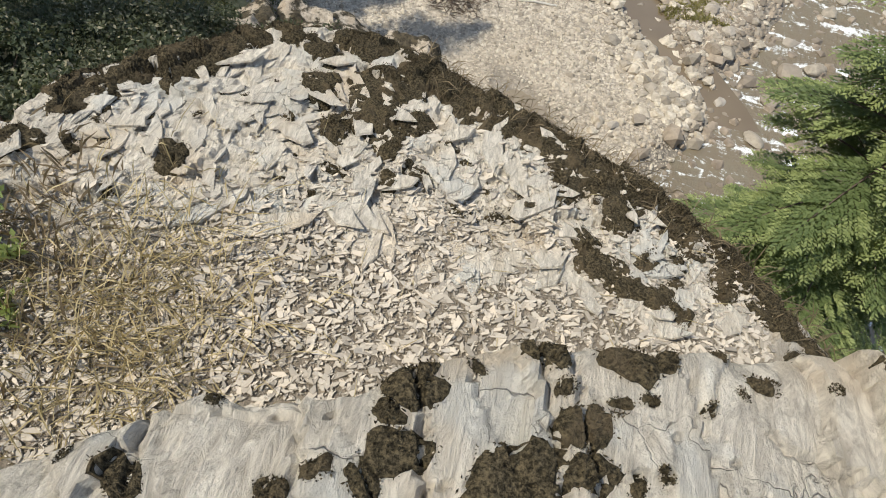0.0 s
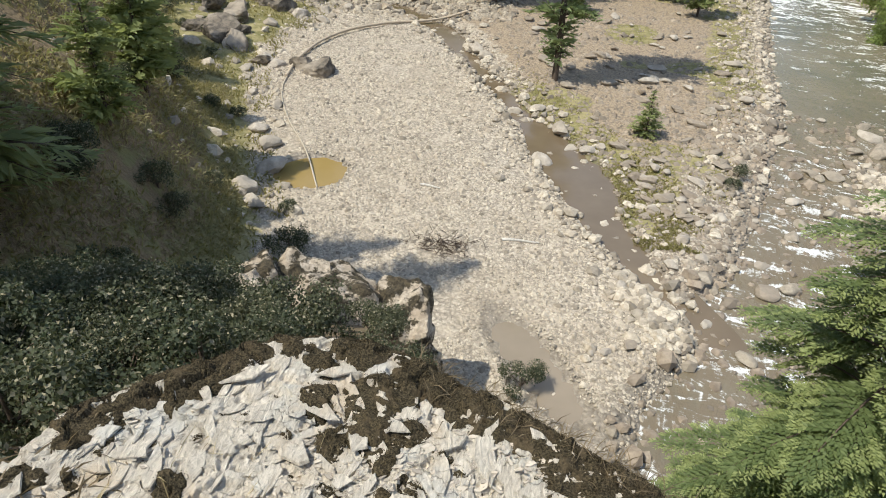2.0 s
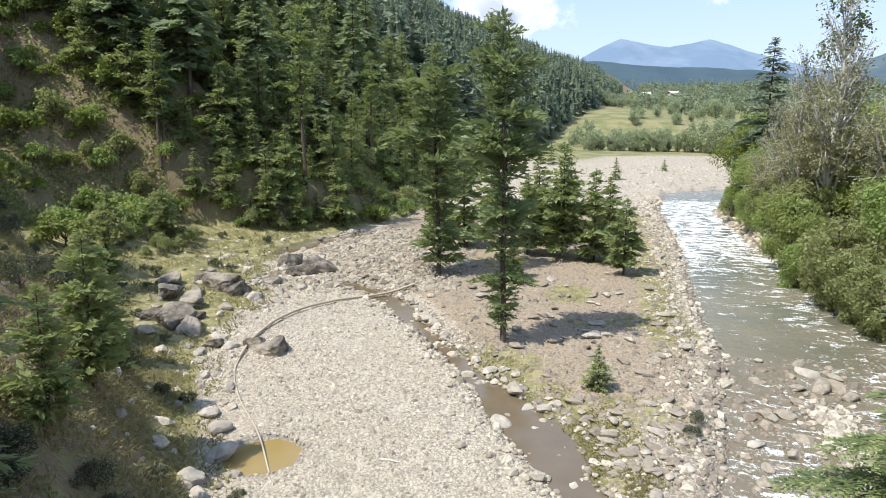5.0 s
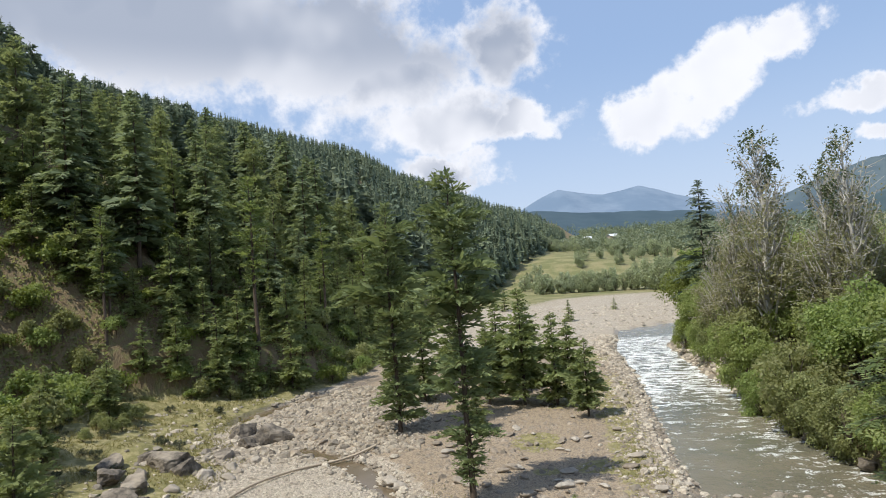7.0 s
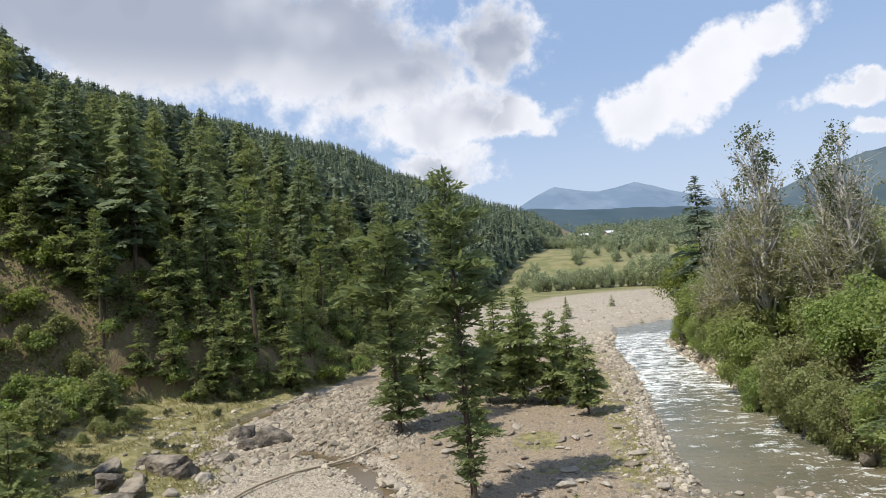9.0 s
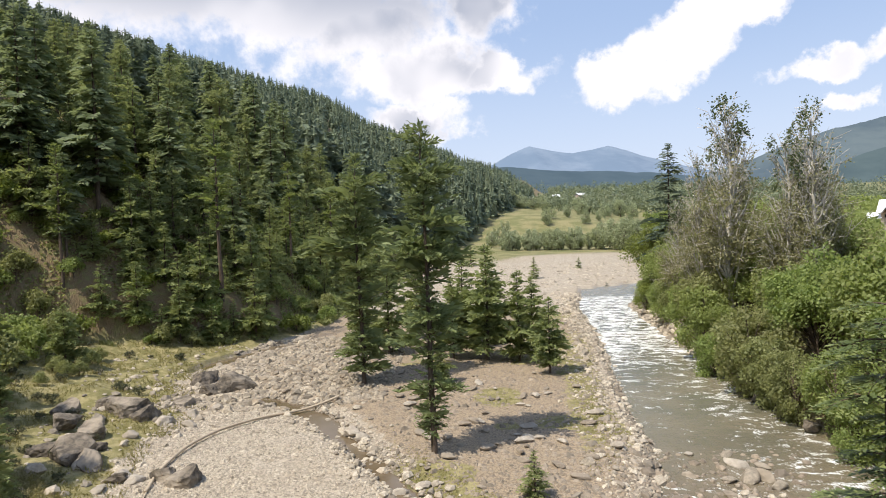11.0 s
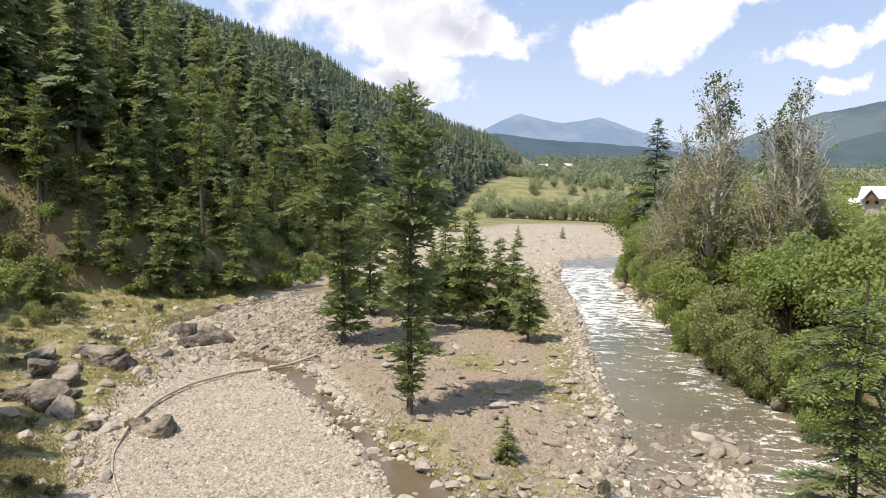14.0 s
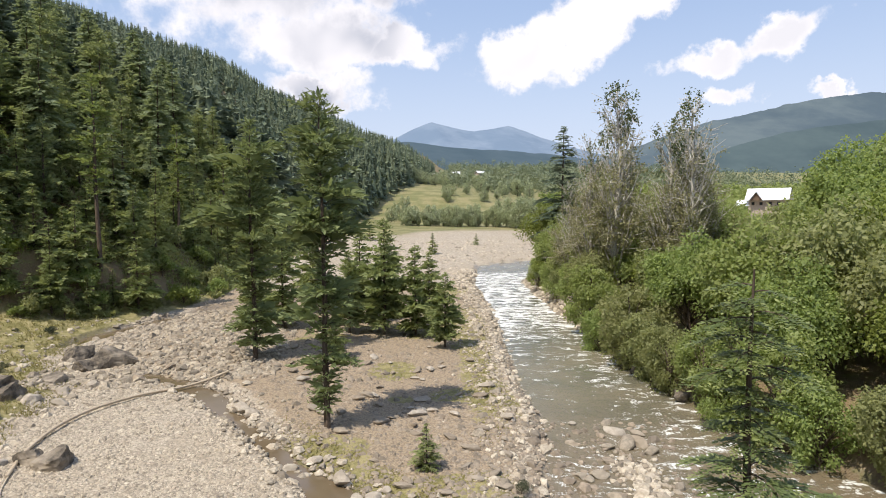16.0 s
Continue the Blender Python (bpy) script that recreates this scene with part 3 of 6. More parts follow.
def make_water():
    ys = np.concatenate([np.arange(-60, 0, 1.0), np.arange(0, 70, 0.3), np.arange(70, 128.1, 0.6)])

    def lev(x, y):
        r = smooth(62, 70, y) * smooth(104, 96, y) + smooth(34, 28, y) + 0.4
        return valley(x, y) - 0.38 + 0.16 * r * fbm(x * 0.5, y * 1.1, 41, 4) + 0.05 * fbm(x * 2.0, y * 2.6, 43, 3)
    ob, x, y = strip_mesh("river", lambda v: river_left(v) - 1.0, lambda v: river_right(v) + 1.0, ys, lev, M_RIVER, 60)
    tagged(ob, "shallow grey-green mountain river with white rapids over stones", "river", kind="structure")
    u = (x - river_left(y)) / np.maximum(river_right(y) - river_left(y), 1)
    rap = 0.42 + 0.56 * smooth(38, 66, y) * smooth(108, 98, y) + 0.30 * smooth(34, 27, y) * smooth(0.9, 0.2, u) + 0.30 * smooth(0.35, 0.75, u) * smooth(52, 42, y)
    rap = np.clip(rap, 0, 1).astype(np.float32)
    att = ob.data.color_attributes.new("zone", "FLOAT_COLOR", "POINT")
    att.data.foreach_set("color", np.stack([rap, rap * 0, rap * 0, rap * 0 + 1], -1).ravel())
    ys = np.arange(14.2, 48, 0.3)
    ob, _, _ = strip_mesh("stream", lambda v: stream_mid(v) - stream_half(v) - 0.8, lambda v: stream_mid(v) + stream_half(v) + 0.8, ys,
                          lambda a, b: valley(a, b) - 0.11 - 0.30 * smooth(18.0, 14.6, b), M_STREAM, 6)
    tagged(ob, "narrow muddy side stream between gravel and island", "stream", kind="structure")
    ob, _, _ = strip_mesh("puddle", lambda v: v * 0 - 1.1, lambda v: v * 0 + 2.9, np.arange(10.0, 16, .3), lambda a, b: valley(a, b) - 0.12, M_PUDDLE, 6)
    tagged(ob, "shallow brown puddle in the gravel below the cliff", "puddle", kind="structure")
    ob, _, _ = strip_mesh("backwater", lambda v: np.interp(v, [58, 64, 68, 72, 76], [-19.5, -16.6, -13.6, -10.6, -8]) - 1.9, lambda v: np.interp(v, [58, 64, 68, 72, 76], [-19.5, -16.6, -13.6, -10.6, -8]) + 1.9, np.arange(58, 76, .5), lambda a, b: valley(a, b) - .2, M_STREAM, 6)
    tagged(ob, "dark shallow backwater at the foot of the forest", "stream", kind="structure")
    a = np.linspace(0, 2 * np.pi, 40, endpoint=False)
    r = 1.8
    ring = np.stack([-8.6 + r * np.cos(a), 21.6 + r * np.sin(a), np.full(40, height(-7.0, 23.0) - 0.12)], -1)
    tagged(solid("pool", ring, np.arange(40)[None], M_POOL), "small pool of muddy yellow-brown water", "pool", kind="structure")


make_ground()
make_water()


# ---- stones ----
def rock_mesh(name, mat, seed, sub=3, flat=0.65, cuts=7, rough=0.10, block=0.0):
    """A weathered block: a ball, or a rough cube, cut by a few planes, stepped in layers and roughened."""
    rng = np.random.default_rng(seed)
    bm = bmesh.new()
    bmesh.ops.create_icosphere(bm, subdivisions=sub, radius=1.0)
    normals = rng.normal(size=(cuts, 3))
    normals /= np.linalg.norm(normals, axis=1)[:, None]
    depth = rng.uniform(.40 if block else .52, .68 if block else .8, cuts)
    off = Vector(rng.uniform(-50, 50, 3))
    tilt = Vector((rng.normal(0, .25), rng.normal(0, .25), 1.0)).normalized()
    for v in bm.verts:
        if block:
            k = (abs(v.co.x) ** 8 + abs(v.co.y) ** 8 + abs(v.co.z) ** 8) ** .125
            v.co = v.co.lerp(v.co / k * .78, block)
        for nn, d in zip(normals, depth):
            over = v.co.dot(Vector(nn)) - d
            if over > 0:
                v.co -= Vector(nn) * over * 0.92
        v.co += v.co.normalized() * rough * (noise.noise(v.co * 1.8 + off) + 0.5 * noise.noise(v.co * 5 + off))
        if block:
            layer = v.co.dot(tilt) * 4.5 + 1.2 * noise.noise(v.co * 1.3 + off)
            step = math.sin(math.floor(layer) * 12.9 + seed) * .5 + .5
            v.co += (v.co - tilt * v.co.dot(tilt)) * (step - .5) * .22 + Vector(noise.noise_vector(v.co * 9 + off)) * .02
        v.co.z *= flat
    for f in bm.faces:
        f.smooth = False
    me = bpy.data.meshes.new(name)
    bm.to_mesh(me)
    bm.free()
    me.materials.append(mat)
    return me


PALE = [rock_mesh("boulder", M_BOULDER, 100 + i, 3, f) for i, f in enumerate((0.5, 0.6, 0.7, 0.8))]
DARK = [rock_mesh("boulder", M_DARKROCK, 120 + i, 4, f, 8, 0.12, .85) for i, f in enumerate((0.75, 0.9, 0.6, .8))]
GREY = [rock_mesh("boulder", M_GREYSTONE, 150 + i, 3, f) for i, f in enumerate((0.5, 0.6, 0.7))]
BROWN = [rock_mesh("boulder", M_BROWNSTONE, 140 + i, 3, f) for i, f in enumerate((0.4, 0.5, 0.6))]


def boulder(kinds, x, y, size, rng, label, group, sink=0.25, stretch=1.0, turn=None, shrink=0.8, level=-90.0):
    ob = new("boulder", kinds[int(rng.integers(len(kinds)))])
    s = size * shrink
    a = rng.uniform(0, 6.28) if turn is None else turn
    ob.matrix_world = Matrix.LocRotScale((x, y, max(height(x, y), level) + s * (0.5 - sink)), Euler((rng.uniform(-.2, .2), rng.uniform(-.2, .2), a)),
                                         (s * stretch, s * rng.uniform(0.75, 1.0), s))
    return tagged(ob, label, "boulder", group)


def cobbles(name, count, rng, place, size, mat, label, lift=0.1, round_=False, level=None):
    """Loose stones in one mesh: each a rough eight-cornered lump."""
    x, y = place(count)
    count = len(x)
    z = land(x, y) if level is None else np.maximum(land(x, y), valley(x, y) + level)
    base = np.array([[1, 0, 0], [.3, .95, 0], [-.8, .6, 0], [-.85, -.5, 0], [.25, -1, 0], [.45, .2, .8], [-.35, .15, .85], [-.05, -.45, .75]])
    s = size(count, x, y)
    if round_:
        g = (1 + 5 ** .5) / 2
        base = np.array([(-1, g, 0), (1, g, 0), (-1, -g, 0), (1, -g, 0), (0, -1, g), (0, 1, g), (0, -1, -g), (0, 1, -g), (g, 0, -1), (g, 0, 1), (-g, 0, -1), (-g, 0, 1)]) / 1.9
        base[:, 2] += .25
    a = rng.uniform(0, 6.28, count)
    v = base[None] * (1 + rng.uniform(-.26, .26, (count, len(base), 3))) * s[:, None, None] * np.stack([np.ones(count), rng.uniform(.6, 1, count), rng.uniform(.45, .8, count)], -1)[:, None]
    c, sn = np.cos(a)[:, None], np.sin(a)[:, None]
    vx, vy = v[..., 0] * c - v[..., 1] * sn, v[..., 0] * sn + v[..., 1] * c
    v = np.stack([vx + x[:, None], vy + y[:, None], v[..., 2] + z[:, None] - s[:, None] * lift], -1)
    k = np.arange(count)[:, None, None] * len(base)
    tri = np.array([[5, 6, 7], [0, 1, 5], [1, 6, 5], [1, 2, 6], [2, 3, 6], [3, 7, 6], [3, 4, 7], [4, 0, 7], [0, 5, 7]])
    if round_:
        tri = np.array([[0, 11, 5], [0, 5, 1], [0, 1, 7], [0, 7, 10], [0, 10, 11], [1, 5, 9], [5, 11, 4], [11, 10, 2], [10, 7, 6], [7, 1, 8], [3, 9, 4], [3, 4, 2], [3, 2, 6], [3, 6, 8], [3, 8, 9], [4, 9, 5], [2, 4, 11], [6, 2, 10], [8, 6, 7], [9, 8, 1]])
    return tagged(solid(name, v.reshape(-1, 3), (tri[None] + k).reshape(-1, 3), mat), label, "stones", kind="stuff")


def make_stones():
    rng = np.random.default_rng(5)
    tag = "pale rounded river boulder beside the side stream"
    for x, y, s in [(1.36, 28.1, .75), (.6, 25.05, .62), (1.9, 26.6, .45), (-.9, 30.0, .5), (.2, 30.3, .42), (2.6, 26.2, .4), (-3.9, 38.3, .75), (-3.3, 37.4, .5), (3.2, 26.6, .35), (-.2, 29.2, .35), (5.0, 21.6, .3)]:
        boulder(PALE, x, y, s, rng, tag, "stream boulders", .3, 1.3)
    tag = "dark fractured rock half sunk in the grassy bank"
    for x, y, s in [(-18.75, 43.2, 1.5), (-20.6, 44.0, 1.1), (-17.7, 42.4, .9), (-14.2, 49.9, 1.5), (-15.6, 49.0, 1.0), (-17.0, 52.7, 1.4), (-11.7, 32.5, .9), (-12.8, 32.9, .7), (-17.5, 34.1, 1.05),
                    (-19.0, 34.9, 1.2), (-20.2, 35.6, .9), (-19.6, 38.6, 1.0), (-21.4, 39.8, 1.2), (-20.2, 40.8, .8), (-16.6, 46.2, .9), (-15.4, 32.6, .6), (-22.8, 42.6, 1.0), (-18.2, 36.2, .7)]:
        boulder(DARK, x, y, s, rng, tag, "bank rocks", .3, 1.3, None, 1.0)
    tag = "pale angular boulder on the grassy bank"
    for x, y, s in [(-10.05, 21.3, .72), (-11.0, 23.2, .6), (-12.1, 24.6, .6), (-16.4, 41.8, .8), (-15.2, 43.6, .7), (-14.6, 41.3, .55), (-15.3, 33.3, .65), (-14.4, 32.6, .6), (-17.2, 38.8, .6), (-13.8, 45.0, .55),
                    (-12.2, 27.2, .45), (-17.6, 33.8, .55), (-15.6, 31.4, .5), (-10.4, 19.2, .7), (-9.6, 18.4, .55), (-14.0, 28.6, .4)]:
        boulder(PALE, x, y, s, rng, tag, "bank boulders", .3, 1.3)
    tag = "wet grey boulder standing in the river rapids"
    for x, y, s in [(16.4, 30.4, .9), (15.2, 30.2, .5), (17.2, 29.2, .6), (14.5, 28.6, .5), (16.0, 27.6, .45), (12.5, 27.2, .5), (13.2, 25.0, .6), (11.0, 24.4, .5), (10.2, 21.6, .5), (9.2, 18.2, .55), (8.6, 19.4, .4), (12.0, 20.0, .6),
                    (14.4, 23.4, .5), (7.6, 16.2, .5), (10.8, 17.4, .5), (9.6, 15.4, .45), (16.8, 33.4, .5), (17.8, 31.6, .5), (13.6, 31.0, .5), (12.4, 22.2, .4), (7.0, 14.4, .4), (8.2, 12.8, .5), (16.6, 32.0, .8), (17.1, 30.3, .75), (15.3, 30.2, .5), (13.3, 27.2, .65), (12.7, 26.9, .4), (14.8, 33.8, .4), (12.2, 23.6, .45), (10.7, 22.6, .45), (8.4, 17.8, .6)]:
        boulder(GREY + BROWN[:1] + PALE[:1], x, y, s, rng, tag, "river boulders", .34, 1.2, None, .72, float(valley(x, y)) - .40)
    tag = "dark rock at the foot of the wooded bank"
    for x, y, s in [(25.4, 44.6, 1.0), (25.1, 42.4, .9), (25.6, 47.0, .7), (24.6, 36.5, .8), (24.9, 39.2, .7), (26.4, 53.0, .6)]:
        boulder(DARK, x - .9, y, s, rng, tag, "far bank rocks", .5, 1.25, None, 1.0)
    tag = "pale boulder on the bouldery river margin"
    for _ in range(64):
        y = rng.uniform(13, 62)
        x = float(river_left(y)) - rng.uniform(-0.8, 2.2)
        boulder(PALE + BROWN, x, y, rng.uniform(.13, .34), rng, tag, "margin boulders", .25, 1.25)
    tag = "brown broken slab on the island"
    for _ in range(150):
        y = 21 + 36 * rng.random() ** 1.6
        a, b = float(stream_mid(y) + stream_half(y)) + .8, float(river_left(y)) - 1
        boulder(BROWN + PALE[:1], rng.uniform(a, b), y, rng.uniform(.16, .5) * float(np.interp(y, [20, 28], [.55, 1])), rng, tag, "island stones", .2, 1.5)

    def bar(n):
        y = 11.5 + 46 * rng.random(n * 3) ** 1.35
        lo, hi = bank_foot(y) - 1.0, stream_mid(y) - stream_half(y) + .3
        x = lo + (hi - lo) * rng.random(n * 3)
        ok = (land(x, y) < valley(x, y) + .8) & (fbm(x * .5, y * .5, 77) > -.16) & (np.hypot(x + 8.6, y - 21.6) > 1.5) & (wet_hollow(x, y) > rng.uniform(.6, 1.2, len(x)))
        return x[ok][:n], y[ok][:n]
    cobbles("cobbles", 62000, rng, bar, lambda n, x, y: np.clip(rng.lognormal(-3.1, .5, n), .025, .22) * np.interp(y, [11, 16, 26], [.6, .75, 1]), M_COBBLE, "pale grey cobbles of the dry gravel bar", .0)

    def island_(n):
        y = 17 + 60 * rng.random(n * 2) ** 1.2
        lo, hi = stream_mid(y) + stream_half(y) * .6, river_left(y) + .8
        x = lo + (hi - lo) * rng.random(n * 2) ** .85
        ok = fbm(x * .35, y * .35, 78) > -.2
        return x[ok][:n], y[ok][:n]
    cobbles("island_stones", 13000, rng, island_, lambda n, x, y: np.clip(rng.lognormal(-2.4, .5, n), .045, .34) * np.interp(y, [16, 27], [.5, 1]), M_BROWNSTONE, "brown and grey broken stones of the island")

    def margin(n):
        y = 10 + 95 * rng.random(n) ** 1.2
        x = river_left(y) - rng.normal(.8, 1.3, n)
        return x, y
    cobbles("margin_stones", 5000, rng, margin, lambda n, x, y: np.clip(rng.lognormal(-2.5, .6, n), .04, .40) * np.interp(y, [12, 26, 100], [.55, 1.05, 1.4]), M_COBBLE, "pale rounded stones along the river margin", .1, True)

    def bend(n):
        y = 56 + 46 * rng.random(n)
        return river_right(y) + rng.normal(.3, .9, n), y
    cobbles("bend_stones", 1500, rng, bend, lambda n, x, y: np.clip(rng.lognormal(-1.6, .5, n), .08, .6), M_COBBLE, "pale stones piled along the outer river bend", .1, True)

    def heap(n):
        t = rng.random(n)
        return 3.9 + 1.5 * t + rng.normal(0, .5, n), 16.2 - 1.6 * t + rng.normal(0, .5, n)
    cobbles("stone_heap", 260, rng, heap, lambda n, x, y: rng.uniform(.12, .30, n), M_COBBLE, "heap of pale boulders where stream meets river", .1, True)

    def shallows(n):
        y = 8 + 26 * rng.random(n)
        return river_left(y) + 9 * rng.random(n) ** 1.4 - .3, y
    cobbles("shallow_stones", 900, rng, shallows, lambda n, x, y: np.clip(rng.lognormal(-2.0, .45, n), .07, .42), M_BROWNSTONE, "wet stones breaking the surface of the river shallows", .1, True, -.42)

    def spit(n):
        t = rng.random(n)
        return 15.6 - 1.4 * t + rng.normal(0, .55, n), 28.4 - 6.0 * t + rng.normal(0, .7, n)
    cobbles("spit_stones", 420, rng, spit, lambda n, x, y: np.clip(rng.lognormal(-2.0, .45, n), .06, .36), M_COBBLE, "pale stones of a low spit in the river", .05, True, -.38)

    def brook(n):
        y = 16 + 30 * rng.random(n)
        return stream_mid(y) + rng.normal(0, 1.15, n) * (stream_half(y) + .25), y
    cobbles("stream_stones", 1300, rng, brook, lambda n, x, y: np.clip(rng.lognormal(-2.2, .5, n), .05, .35), M_COBBLE, "stones lying in the muddy side stream", -.1, True)

    def bank(n):
        y = 17 + 50 * rng.random(n)
        return bank_foot(y) - 9 * rng.random(n) ** 1.5 + .8, y
    cobbles("bank_stones", 900, rng, bank, lambda n, x, y: np.clip(rng.lognormal(-2.2, .6, n), .05, .55), M_COBBLE, "pale stones scattered over the grassy bank", .1, True)

    def upper(n):
        y = 44 + 26 * rng.random(n)
        return -18.5 + 16 * rng.random(n) + (y - 44) * .1, y
    cobbles("upper_bar_stones", 4800, rng, upper, lambda n, x, y: np.clip(rng.lognormal(-1.6, .42, n), .08, .5), M_GREYSTONE, "coarse pale stones of the upper gravel bar", .15, True)

    def farbar(n):
        y = 98 + 70 * rng.random(n)
        return rng.uniform(0, 70, n) + (y - 98) * .3, y

    cobbles("far_bar_stones", 1800, rng, farbar, lambda n, x, y: rng.uniform(.15, .5, n), M_COBBLE, "pale stones of the far gravel bar")


make_stones()


# ---- trees ----
def pads(base, way, face, length, width, rng, bend=0.0):
    """Diamond-shaped sprays that lie with their flat side to the given face."""
    way = way / (np.linalg.norm(way, axis=1)[:, None] + 1e-9)
    side = np.cross(way, face)
    side /= np.linalg.norm(side, axis=1)[:, None] + 1e-9
    length, width = np.broadcast_to(length, len(base))[:, None], np.broadcast_to(width, len(base))[:, None]
    mid = base + way * length * rng.uniform(.35, .6, (len(base), 1))
    tip = base + way * length - np.array([[0, 0, 1.0]]) * length * bend
    v = np.stack([base, mid + side * width, tip, mid - side * width], 1).reshape(-1, 3)
    return v, np.arange(len(base) * 4).reshape(-1, 4)


def conifer(seed, h, r, tiers, per, mat, bare=0.08, droop=0.3, rise=0.2, step=0.42, fan=0.42, blade=0.17, name="pine_tree", taper=0.85, trunk_r=None, ragged=0.3, shape=None, tuft=0.0, gaps=0.14):
    """A trunk with tiers of limbs, each limb a flat fan of twigs with drooping needle sprays, or, with tuft, of bushy upturned ones."""
    rng = np.random.default_rng(seed)
    wood, B, W, L, F = Soup(), [], [], [], []
    tr = trunk_r or h * 0.011 + 0.03
    zs = np.linspace(0, h, 9)
    sway = np.cumsum(rng.normal(0, h * 0.0022, (9, 2)), 0)
    tube(wood, np.column_stack([sway, zs]), tr * (1 - zs / h) ** 0.8 + 0.012, 7)
    up = np.array([0, 0, 1.0])
    for w in range(tiers):
        f = min(max(bare + (1 - bare) * (w + rng.uniform(-.35, .35)) / tiers, bare), 0.985)
        profile = float(np.interp(f, *shape)) if shape else (1 - f) ** taper * min(1, .62 + (f - bare) * 2.6)
        reach = r * profile * rng.uniform(1 - ragged, 1 + ragged * .5) + .05 * r
        turn = rng.uniform(0, 6.283)
        for b in range(per):
            if rng.random() < gaps:
                continue
            a = turn + 6.283 * b / per + rng.normal(0, .35)
            n = reach * rng.uniform(.5, 1.25)
            d = np.array([math.cos(a), math.sin(a), 0.0])
            side = np.array([-d[1], d[0], 0.0])
            lift = rise * rng.uniform(.4, 1.4) + .45 * f
            t = np.linspace(0, 1, 4)
            z0 = f * h + rng.normal(0, .012 * h)
            pts = d[None] * (n * t)[:, None] + up * (z0 + n * (lift * t - (droop + lift * .7) * t ** 2))[:, None]
            pts[:, :2] += np.array([np.interp(z0, zs, sway[:, 0]), np.interp(z0, zs, sway[:, 1])])
            tube(wood, pts, np.array([1, .7, .4, .12]) * max(0.012, tr * 0.26 * (1 - f) + .006), 3)
            k = max(3, int(n / step))
            u = np.linspace(.16, .98, k) + rng.normal(0, .03, k)
            p = np.stack([np.interp(u, t, pts[:, i]) for i in range(3)], -1)
            for sg in (-1.0, 1.0, 0.0):
                m = (fan * n * (1.2 - u) * rng.uniform(.6, 1.25, k) + step * .55) * (1 if sg else .8)
                way = d[None] * rng.uniform(.5, .9, k)[:, None] + side[None] * (sg * rng.uniform(.55, 1.0, k))[:, None] + up * (lift * .3 - droop * (.3 + .9 * u) + rng.normal(0, .12, k))[:, None]
                way = way + up * (tuft * rng.uniform(-.2, .9, k))[:, None]
                face = (up + d * .75) * (1 - .6 * tuft) + rng.normal(0, .28 + .6 * tuft, (k, 3))
                B.append(p), W.append(way), L.append(m), F.append(face)
                if sg:
                    B.append(p + way * (m * .42)[:, None]), L.append(m * rng.uniform(.45, .75, k)), F.append(up + d * .6 + rng.normal(0, .4 + .5 * tuft, (k, 3)))
                    W.append(way + d[None] * .7 + rng.normal(0, .25 + .35 * tuft, (k, 3)))
    k = 12
    B.append(np.column_stack([np.tile(sway[-1], (k, 1)), rng.uniform(h * .94, h * .99, k)]))
    W.append(np.column_stack([rng.normal(0, .45, (k, 2)), np.full(k, .9)]))
    L.append(np.full(k, .035 * h))
    F.append(rng.normal(0, 1, (k, 3)))
    B, W, L, F = (np.concatenate(q) for q in (B, W, L, F))
    v, q = pads(B, W, F, L, np.maximum(L * blade * rng.uniform(.7, 1.3, len(L)), .03), rng, .16)
    root = new(name)
    solid("trunk", *wood.arrays(), M_BARK, root, True)
    solid("crown", v, q, mat, root)
    return root


def far_conifer(rng, h, r, sprays):
    """A far conifer: drooping sprays round a slim core. Returns vertices, triangles of the core and quads of the sprays."""
    f = rng.random(sprays) ** 1.25 * .95 + .04
    f = np.round(f * 15 + rng.normal(0, .2, sprays)) / 15
    a = rng.uniform(0, 6.283, sprays)
    lump = 1 + .3 * np.sin(a * 2 + f * 9 + rng.uniform(0, 6))
    reach = (r * (1 - np.clip(f, 0, 1)) ** .6 * lump + .08 * r) * rng.uniform(.6, 1.15, sprays)
    d = np.stack([np.cos(a), np.sin(a), 0 * a], -1)
    base = d * (reach * .22)[:, None] + np.array([0, 0, 1.0]) * (f * h + rng.normal(0, .01 * h, sprays))[:, None]
    way = d + np.array([0, 0, 1.0]) * rng.uniform(-.55, .12, sprays)[:, None] + rng.normal(0, .22, (sprays, 3))
    v, q = pads(base, way, np.array([0, 0, 1.0]) + d * .5 + rng.normal(0, .3, (sprays, 3)), reach * .85, reach * rng.uniform(.26, .44, sprays), rng, .12)
    a = np.linspace(0, 6.283, 7, endpoint=False)
    ring = np.stack([np.cos(a) * r * .5, np.sin(a) * r * .5, np.full(7, h * .1)], -1)
    k = np.arange(7)
    core = np.concatenate([ring, [[0, 0, h]]])
    return np.concatenate([v, core]), q, np.stack([k, (k + 1) % 7, np.full(7, 7)], -1) + len(v)


